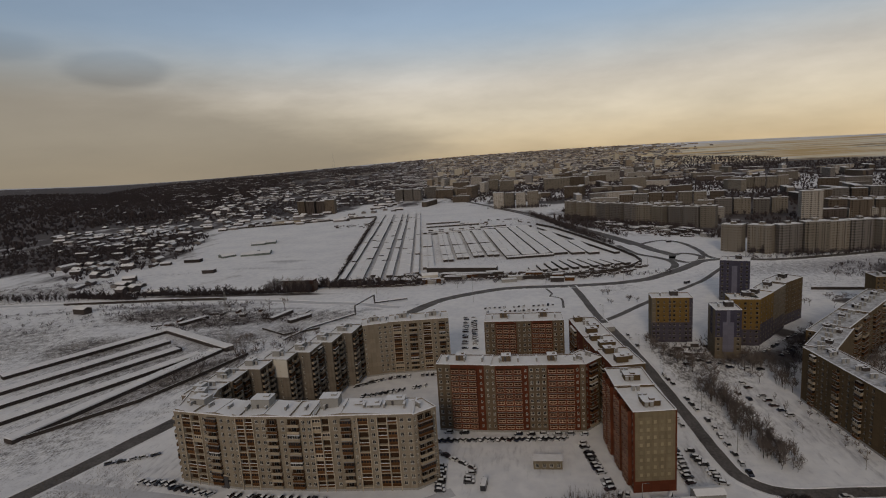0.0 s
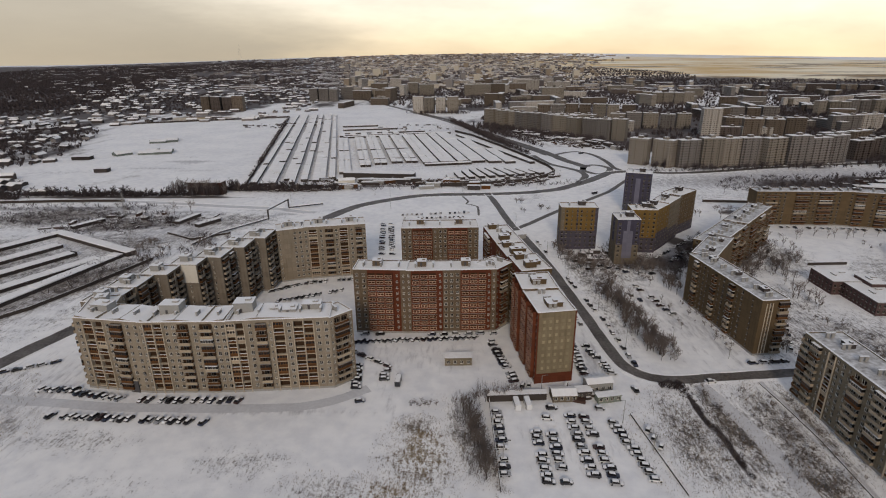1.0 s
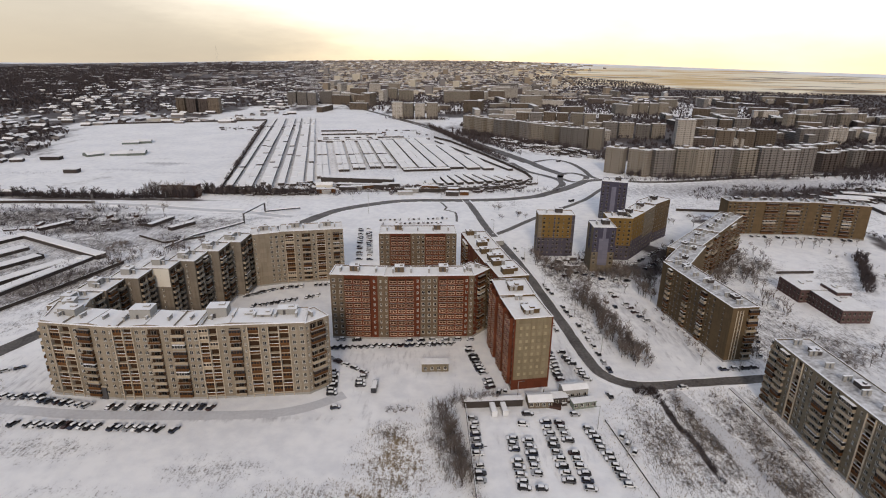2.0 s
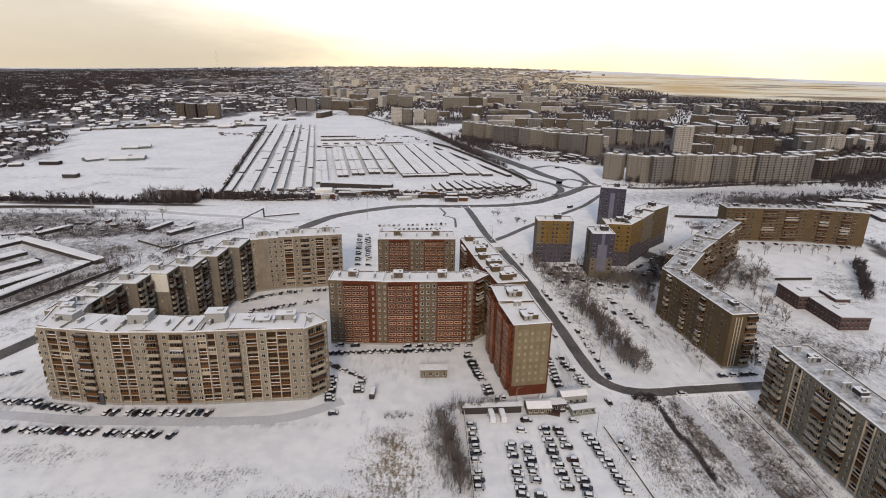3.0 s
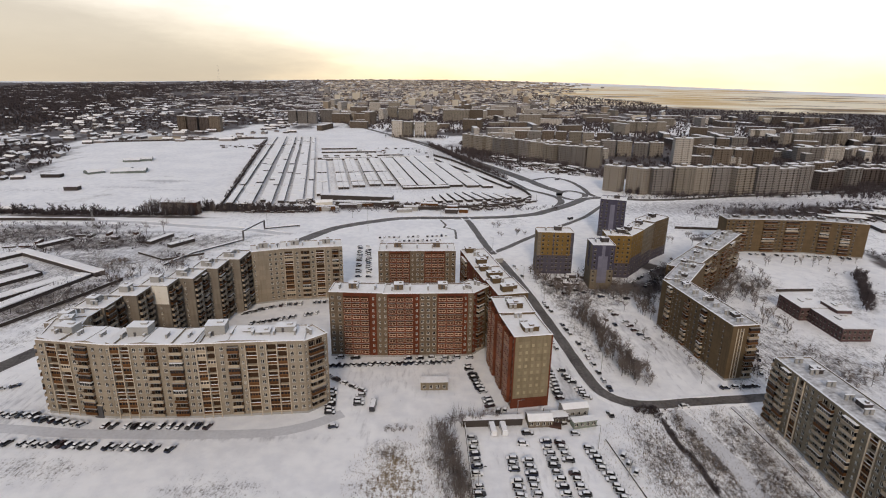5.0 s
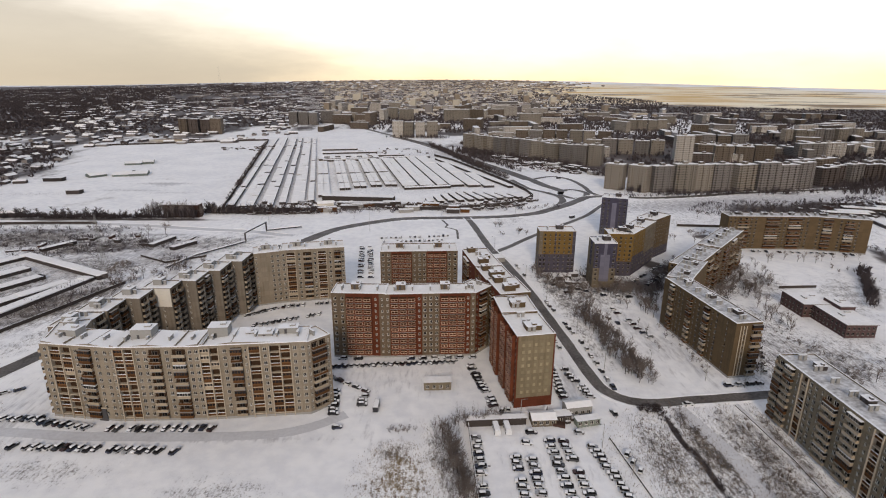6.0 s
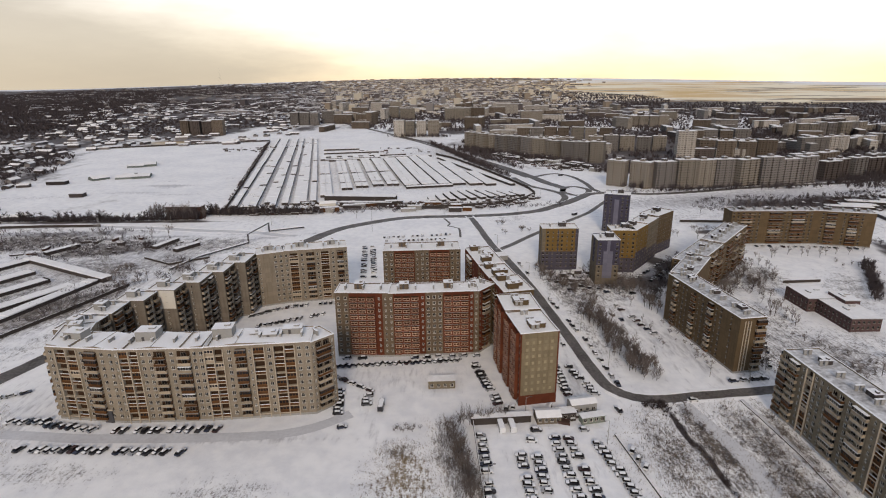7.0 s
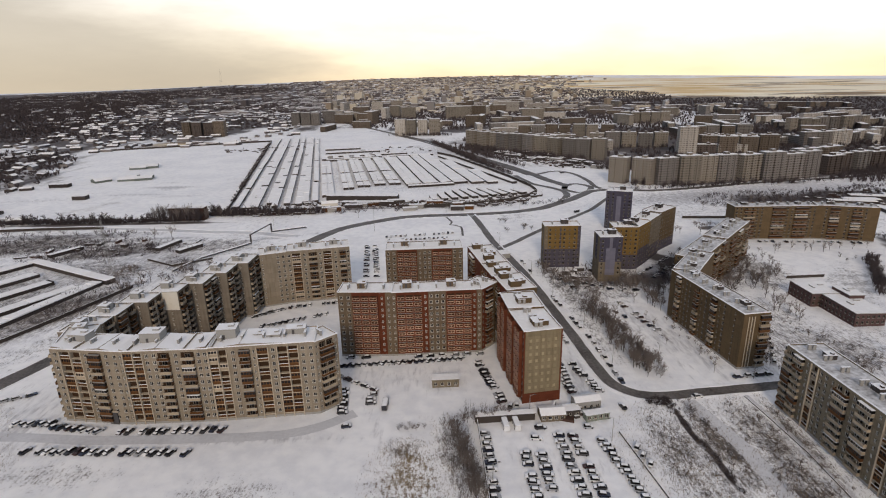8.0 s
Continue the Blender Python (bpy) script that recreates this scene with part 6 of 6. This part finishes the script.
def chain(pts, d, h, mats, seg=26):
    """Blocks end to end along a line, each a little apart in height."""
    for (xa, ya), (xb, yb) in zip(pts, pts[1:]):
        ln = math.dist((xa, ya), (xb, yb))
        k = max(1, round(ln / seg))
        a = math.degrees(math.atan2(yb - ya, xb - xa))
        for i in range(k):
            j = far_rng.uniform(-5, 5)
            far_block(xa + (xb - xa) * i / k - j * math.sin(radians(a)), ya + (yb - ya) * i / k + j * math.cos(radians(a)), a + far_rng.uniform(-9, 9), ln / k * far_rng.uniform(0.8, 1.0), d + far_rng.uniform(-0.5, 0.5), h + far_rng.uniform(-2.0, 1.5), far_rng.choice(mats))


G, C_, O_, P_, B_ = FAR_WALLS
chain([(190, 635), (231, 606)], 12, 31, (G, C_))
chain([(238, 612), (335, 618), (440, 640)], 12, 31, (G, C_, G))
chain([(455, 652), (560, 690), (680, 735)], 12, 22, (B_, G, B_))
chain([(41, 1001), (140, 877), (235, 799)], 12, 29, (C_, G, C_))
chain([(-108, 1215), (-8, 1208)], 14, 33, (C_, P_), 24)
chain([(-605, 1282), (-500, 1272)], 18, 33, (O_, B_), 26)
far_block(352, 832, -8, 26, 16, 42, P_)
chain([(420, 850), (510, 838)], 12, 27, (O_, B_))
chain([(455, 1030), (560, 1010)], 12, 26, (O_, G))
chain([(440, 1400), (560, 1388)], 13, 28, (O_, C_))
chain([(-420, 1540), (-340, 1536)], 16, 34, (B_, G), 26)
chain([(640, 900), (760, 980), (900, 1010)], 12, 20, (G, P_))
chain([(700, 1130), (900, 1180)], 12, 26, (C_, G))
chain([(250, 960), (380, 930)], 12, 24, (C_, G))
chain([(150, 1130), (330, 1080)], 12, 25, (G, C_, O_))
chain([(600, 760), (720, 800)], 12, 16, (G,))
# quarters of slabs laid out street by street between the woods
for ring in range(11):
    r = 930 + ring * 120
    for k in range(9):
        az = radians(far_rng.uniform(4, 41))
        x, y = r * math.sin(az), r * math.cos(az)
        if math.degrees(az) < 9 and r < 1150:
            continue
        ln = far_rng.uniform(45, 110)
        chain([(x, y), (x + ln * math.cos(radians(t := far_rng.choice((-12, 10, 18, 75, 100)))), y + ln * math.sin(radians(t)))], 12, far_rng.choice((14, 15, 16, 16, 25)), (G, C_, O_, P_, B_), 60)
for k in range(60):
    r, az = far_rng.uniform(1350, 2300), radians(far_rng.uniform(-13, 10))
    x, y = r * math.sin(az), r * math.cos(az)
    ln = far_rng.uniform(30, 80)
    far_block(x, y, far_rng.choice((-10, 8, 80)), ln, 13, far_rng.choice((9, 12, 16, 25, 28, 34)), far_rng.choice((G, C_, P_, O_)))


def distant_city():
    """Roofs and blocks too far to tell apart, as one mass."""
    r = random.Random(31)
    g = Geo()
    for k in range(5200):
        d = 1900 + 2900 * r.random() ** 0.8
        az = radians(r.gauss(-1, 13) if r.random() < 0.75 else r.uniform(-38, 12))
        if math.degrees(az) < -14 and r.random() < 0.6:
            continue
        if math.degrees(az) > r.uniform(3, 17) and d > 2250:
            continue
        x, y = d * math.sin(az), d * math.cos(az)
        z = land(x, y)
        ln, w2 = r.uniform(8, 34), r.uniform(8, 13)
        h = r.choice((4, 5, 6, 8, 9, 12, 15, 16)) if abs(math.degrees(az)) < 18 else r.choice((5, 6, 8, 10))
        if d > 3000:
            h = min(h, 9)
        if r.random() < 0.4:                # works and depots, low under wide white roofs
            ln, w2, h = r.uniform(26, 95), r.uniform(14, 40), r.uniform(4, 7)
        if r.random() < 0.02 and d < 3200 and abs(math.degrees(az)) < 20:
            ln, w2, h = 24, 20, r.uniform(25, 34)
        t = radians(r.choice((-10, 5, 20, 80, 100)))
        c, s = math.cos(t), math.sin(t)
        ring = [(x + u * c - v * s, y + u * s + v * c) for u, v in ((-ln / 2, -w2 / 2), (ln / 2, -w2 / 2), (ln / 2, w2 / 2), (-ln / 2, w2 / 2))]
        g.prism(ring, z - 2, z + h, r.choice((0, 0, 1, 1, 2, 2, 3, 3)) if math.degrees(az) > -12 else r.choice((1, 3, 3)), 4)
    ob = part("distant_city", g, (FAR_FLAT[0], FAR_FLAT[1], FAR_FLAT[2], FAR_FLAT[3], ROOF_SNOW))
    tagged(ob, "distant city of pale blocks and snowy roofs under haze", "city", kind="stuff")


FAR_FLAT = [surface("distant_" + k, c, tuple(v * 0.75 for v in c), big=0.01, small=0.2) for k, c in (("cream", (0.50, 0.445, 0.36)), ("grey", (0.22, 0.20, 0.19)), ("ochre", (0.25, 0.20, 0.15)), ("dark", (0.10, 0.085, 0.085)))]
distant_city()


def low_houses():
    """Cottages and sheds west of the white field, far off and past counting."""
    r = random.Random(17)
    g = Geo()
    for k in range(900):
        d, az = 560 + 2200 * r.random() ** 0.8, radians(r.uniform(-46, -14))
        x, y = d * math.sin(az), d * math.cos(az)
        if -640 < x < -215 and 500 < y < 1110 + (x + 361) * 0.33 and x > -446 - (y - 536) * 0.43:
            continue
        if d < 1300 and math.degrees(az) > -19:
            continue
        if d > 1500 and x < -0.42 * y - 430 and r.random() < 0.93:
            continue
        ln, w2, h, z = r.uniform(8, 26), r.uniform(7, 11), r.uniform(2.8, 5.0), land(x, y)
        t = radians(r.choice((-15, 5, 15, 85, 100)) + r.uniform(-5, 5))
        c, s = math.cos(t), math.sin(t)
        P = lambda u, v, zz: (x + u * c - v * s, y + u * s + v * c, z + zz)
        a, e = ln / 2, w2 / 2
        g.prism([P(u, v, 0)[:2] for u, v in ((-a, -e), (a, -e), (a, e), (-a, e))], z - 1, z + h, r.choice((0, 1, 2)))
        top = h + r.uniform(1.0, 3.0)
        g.face([P(-a - .4, -e - .4, h), P(a + .4, -e - .4, h), P(a + .4, 0, top), P(-a - .4, 0, top)], 3)
        g.face([P(a + .4, e + .4, h), P(-a - .4, e + .4, h), P(-a - .4, 0, top), P(a + .4, 0, top)], 3)
    ob = part("cottages", g, (GARAGE, FAR_FLAT[3], FAR_FLAT[1], ROOF_SNOW))
    tagged(ob, "scattered low cottages and sheds with snowy roofs", "houses", kind="stuff")


low_houses()


def woods(name, label, spots, count, seed, h=(7, 13), sprays=7, wide=1.1, mat=None):
    """Leafless woods: each tree a few upright ragged sprays of twigs."""
    r = random.Random(seed)
    g = Geo()
    for k in range(count):
        cx, cy, rx, ry, a = r.choices(spots, [s[2] * s[3] for s in spots])[0]
        q, t = math.sqrt(r.random()), r.uniform(0, 2 * math.pi)
        u, v = rx * q * math.cos(t), ry * q * math.sin(t)
        x, y = cx + u * math.cos(a) - v * math.sin(a), cy + u * math.sin(a) + v * math.cos(a)
        z, ht = land(x, y), r.uniform(*h)
        for j in range(sprays):
            b = r.uniform(0, math.pi)
            w2, lean = r.uniform(0.5, 1.2) * wide, (r.uniform(-2.4, 2.4), r.uniform(-2.4, 2.4))
            dx, dy = w2 * math.cos(b), w2 * math.sin(b)
            m = ht * r.uniform(0.35, 0.7)
            g.face([(x + lean[0] * 0.1, y + lean[1] * 0.1, z), (x + lean[0] + dx, y + lean[1] + dy, z + m), (x + lean[0] * 1.2, y + lean[1] * 1.2, z + ht * r.uniform(0.7, 1.0)), (x + lean[0] - dx, y + lean[1] - dy, z + m)])
    ob = part(name, g, (mat or DARK_TWIGS,))
    tagged(ob, label, "woods", kind="stuff")


woods("woods", "dark leafless woods beyond the fields", [(-900, 1500, 420, 300, 0.3), (-1500, 2300, 700, 500, 0), (-760, 850, 160, 220, 0.5), (-640, 760, 90, 220, 0.45), (-800, 700, 200, 140, 0.3)], 9600, 2, (3, 8), 10, 0.7)
woods("woods", "dark leafless forest at the edge of the city", [(-1420, 2050, 260, 700, 0.47), (-2000, 3000, 520, 1000, 0.5), (-1130, 1500, 90, 260, 0.3), (-1500, 3600, 500, 500, 0.3)], 9000, 61, (5, 12), 6, 2.2)
woods("woods", "dark leafless forest on the western slope", [(-1500, 1420, 230, 520, 0.82), (-2300, 2150, 420, 900, 0.82), (-1080, 900, 70, 220, 0.9)], 5000, 81, (5, 12), 6, 2.2)
woods("woods", "dark leafless trees between the housing quarters", [(430, 980, 420, 240, 0.1), (700, 1500, 600, 350, 0.1), (100, 1600, 380, 300, 0), (800, 1050, 350, 220, 0.3), (0, 2600, 1000, 700, 0), (-100, 1900, 600, 350, 0)], 20000, 3, (4, 10), 8, 0.85)
woods("thicket", "rows of bare trees before the slab blocks", [(140, 860, 110, 10, -0.82), (60, 960, 40, 30, -0.8), (-50, 1195, 70, 8, 0), (150, 1050, 120, 50, -0.3)], 900, 18, (5, 11), 10, 0.35)
woods("woods", "low dark woods before fields coloured as sunlit", [(1400, 1900, 800, 330, -0.35), (1900, 1500, 500, 400, -0.3)], 6000, 12, (4, 8))
woods("tree_belt", "dark undergrowth along the road", [(-340, 484, 100, 4, 0), (-450, 476, 50, 5, -0.15), (-180, 508, 60, 6, 0.05)], 1100, 6, (1, 6), 10, 0.3)
grove("tree_belt", "belt of bare trees along the road by the white field", [(-335, 487, 95, 5, 0), (-445, 478, 55, 6, -0.15), (-520, 470, 60, 8, 0)], 210, 65, (4, 13), (5, 5, 6), (BARK, DARK_TWIGS))
woods("tree_belt", "dark hedge along the fence of the white field", [(-284, 826, 1.2, 290, 0.227)], 240, 29, (2, 6), 12, 0.35)
woods("tree_belt", "bare trees and bushes by the garage gates", [(-165, 503, 50, 6, 0.05), (-205, 512, 10, 8, 0)], 130, 30, (3, 8), 14, 0.2)
woods("tree_belt", "bare trees lining the straight road to the city", [(29, 880, 4, 205, 0.28), (78, 830, 3, 90, 0.36)], 380, 31, (4, 11), 14, 0.22)
woods("tree_belt", "tall slender bare poplars before the brown shed", [(-246, 482, 26, 3, 0)], 46, 23, (8, 17), 18, 0.16)
woods("thicket", "bare bushes round the apartment blocks", [(330, 760, 140, 50, 0.2), (620, 720, 180, 40, 0.3), (250, 640, 14, 40, 0.3), (600, 650, 160, 24, 0.3)], 1600, 13, (4, 11), 12, 0.28)
grove("tree_belt", "bare trees before the pale slab blocks", [(330, 600, 105, 6, 0.10), (540, 655, 120, 12, 0.34), (215, 612, 14, 8, -0.4)], 260, 66, (6, 13), (5, 6, 7), (BARK, DARK_TWIGS))
grove("tree_belt", "dark bare trees among the garages beyond the ochre blocks", [(400, 535, 110, 30, 0.1), (470, 560, 80, 30, 0.3), (325, 385, 8, 26, 0.4)], 260, 69, (4, 9), (5, 6, 7), (BARK, DARK_TWIGS))
grove("thicket", "hedge of bare grey trees along the street", [(77, 264, 5, 18, 0.15), (82, 234, 6.5, 22, 0.1), (86, 212, 5.5, 13, 0.1)], 120, 15, (5, 9.5), (0, 1, 2))
grove("thicket", "bare grey trees between the street and the towers", [(66, 325, 6, 20, 0.25), (78, 298, 8, 18, 0.2), (95, 308, 18, 9, 0), (120, 290, 9, 20, 0.2), (116, 308, 14, 12, 0), (150, 342, 6, 30, -0.65)], 190, 62, (4, 9), (0, 2, 6))
grove("thicket", "grey bare trees by the western road", [(-202, 320, 11, 10, 0), (-214, 345, 7, 9, 0), (-175, 350, 7, 14, 0.4)], 45, 72, (3, 7), (0, 2, 6))
grove("scrub", "dark brush growing along a ditch", [(84.6, 172, 1.3, 13, 0.03), (87.4, 147, 1.3, 14, 0.09), (81, 184, 5, 3, 0), (81, 184, 5, 3, 0), (84, 180, 3, 5, 0)], 280, 67, (1.0, 2.8), (6, 7), (BARK, DARK_TWIGS))
grove("scrub", "low grey brush on the waste ground", [(91.5, 163, 3.6, 22, 0.12), (108, 165, 6, 20, 0), (107, 139, 6, 10, 0), (107, 139, 6, 10, 0), (76, 160, 6, 18, 0), (121.5, 160, 2.0, 26, 0)], 300, 68, (0.7, 2.4), (6, 7))
grove("tree_belt", "tall slender dark trees by the garage gates", [(-168, 504, 46, 4, 0.05), (-212, 508, 12, 5, 0)], 90, 73, (7, 14), (3, 5, 5), (BARK, DARK_TWIGS))
grove("tree_belt", "dark bare trees behind the playground", [(250, 295, 3.5, 20, -0.55), (272, 330, 3.5, 26, -0.55)], 120, 63, (4, 9), (5, 6), (BARK, DARK_TWIGS))
grove("thicket", "bare trees on the playground slope", [(188, 312, 5, 14, -0.5), (204, 322, 3, 12, -0.3), (178, 316, 4, 22, -0.65)], 45, 64, (3.5, 8))
woods("thicket", "tangle of slender bare saplings beside the car park", [(3.5, 151, 4.5, 22, 0.19), (13, 175.5, 12, 1.6, 0.06)], 70, 16, (4, 8.5), 16, 0.045, TWIGS)
grove("thicket", "bare trees and bushes in the courtyards", [(160, 322, 8, 34, -0.7), (112, 238, 2.5, 30, 0.1), (275, 320, 8, 40, 0.2), (176, 240, 8, 36, 0), (140, 222, 5, 16, 0), (172, 212, 28, 9, 0.1), (112, 150, 4, 32, 0), (91, 162, 2.5, 26, 0.07)], 190, 14, (1.5, 5.0), (2, 6, 7))
woods("thicket", "bare bushes on the waste ground by the western road", [(-260, 400, 80, 22, 0.15), (-205, 300, 14, 40, 0.3), (-185, 150, 14, 30, 0), (-430, 400, 100, 40, 0.1), (-540, 520, 90, 40, 0.2)], 420, 42, (1, 4), 12, 0.14)
woods("scrub", "low bare shrubs along the streets and yards", [(90, 330, 30, 25, 0), (330, 520, 90, 45, 0), (560, 560, 80, 50, 0.3), (20, 522, 90, 5, 0.05), (-60, 530, 60, 12, 0), (70, 545, 16, 20, 0.6), (140, 820, 28, 85, 0.55), (300, 606, 120, 8, 0.2), (-20, 520, 150, 12, 0.1), (170, 330, 30, 50, -0.7), (-330, 440, 90, 12, 0), (10, 285, 4, 30, 0), (-215, 300, 20, 40, -0.5), (-300, 410, 90, 20, 0), (420, 640, 200, 8, 0.2), (-180, 345, 10, 40, 0.4), (-250, 385, 60, 16, 0.25)], 2300, 4, (2, 5), 10, 0.16)


def yard_clutter():
    """Scrap, fences, containers and small lean-tos heaped between the garages and the roads."""
    r = random.Random(77)
    g = Geo()
    for cx, cy, rx, ry, a, count in ((45, 176, 9, 2.5, 0.1, 14), (-60, 538, 95, 13, -0.05, 250), (-165, 507, 45, 9, 0.05, 120), (60, 548, 45, 18, 0.5, 60), (138, 815, 30, 95, 0.55, 170), (-260, 400, 70, 20, 0.2, 16), (440, 520, 100, 40, 0.2, 80), (90, 326, 20, 10, 0, 16), (-330, 1010, 80, 40, 0.3, 60), (-100, 930, 80, 100, 0.2, 40)):
        for k in range(count):
            q, t = math.sqrt(r.random()), r.uniform(0, 2 * math.pi)
            u, v = rx * q * math.cos(t), ry * q * math.sin(t)
            x, y = cx + u * math.cos(a) - v * math.sin(a), cy + u * math.sin(a) + v * math.cos(a)
            b, ln, d, h = radians(r.choice((-8, 10, 80, 100)) + r.uniform(-12, 12)), r.uniform(2, 9), r.uniform(0.3, 3.5), r.uniform(0.7, 2.4)
            c, s = math.cos(b), math.sin(b)
            g.prism([(x + i * c - j * s, y + i * s + j * c) for i, j in ((0, 0), (ln, 0), (ln * 0.96, d), (0.1, d))], 0, h, r.choice((0, 0, 1, 2)), 3 if r.random() < 0.8 else 1)
    ob = part("yard_clutter", g, (GARAGE, RUSTY, FENCE, ROOF_SNOW))
    tagged(ob, "dark clutter of scrap, lean-tos and fences half under snow", "clutter", kind="stuff")


yard_clutter()


def dry_weeds():
    """Stalks of dead grass standing out of the snow."""
    r = random.Random(8)
    g = Geo()
    for f, cx, cy, rx, ry, a, amt in PATCHES:
        if f not in ("scrub", "hay") or cy > 200 or amt < 0.46:
            continue
        for k in range(int(rx * ry * amt * 8)):
            q, t = math.sqrt(r.random()) * 1.05, r.uniform(0, 2 * math.pi)
            u, v = rx * q * math.cos(t), ry * q * math.sin(t)
            x, y = cx + u * math.cos(a) - v * math.sin(a), cy + u * math.sin(a) + v * math.cos(a)
            h, w2, b = r.uniform(0.25, 0.9), r.uniform(0.02, 0.09), r.uniform(0, math.pi)
            dx, dy = w2 * math.cos(b), w2 * math.sin(b)
            g.face([(x - dx, y - dy, 0), (x + dx, y + dy, 0), (x + r.uniform(-.3, .3), y + r.uniform(-.3, .3), h)], 0 if r.random() < 0.6 else 1)
    ob = part("dry_grass", g, (STRAW, BARK))
    tagged(ob, "tufts of dead yellow grass and weeds in snow", "grass", kind="stuff")


dry_weeds()
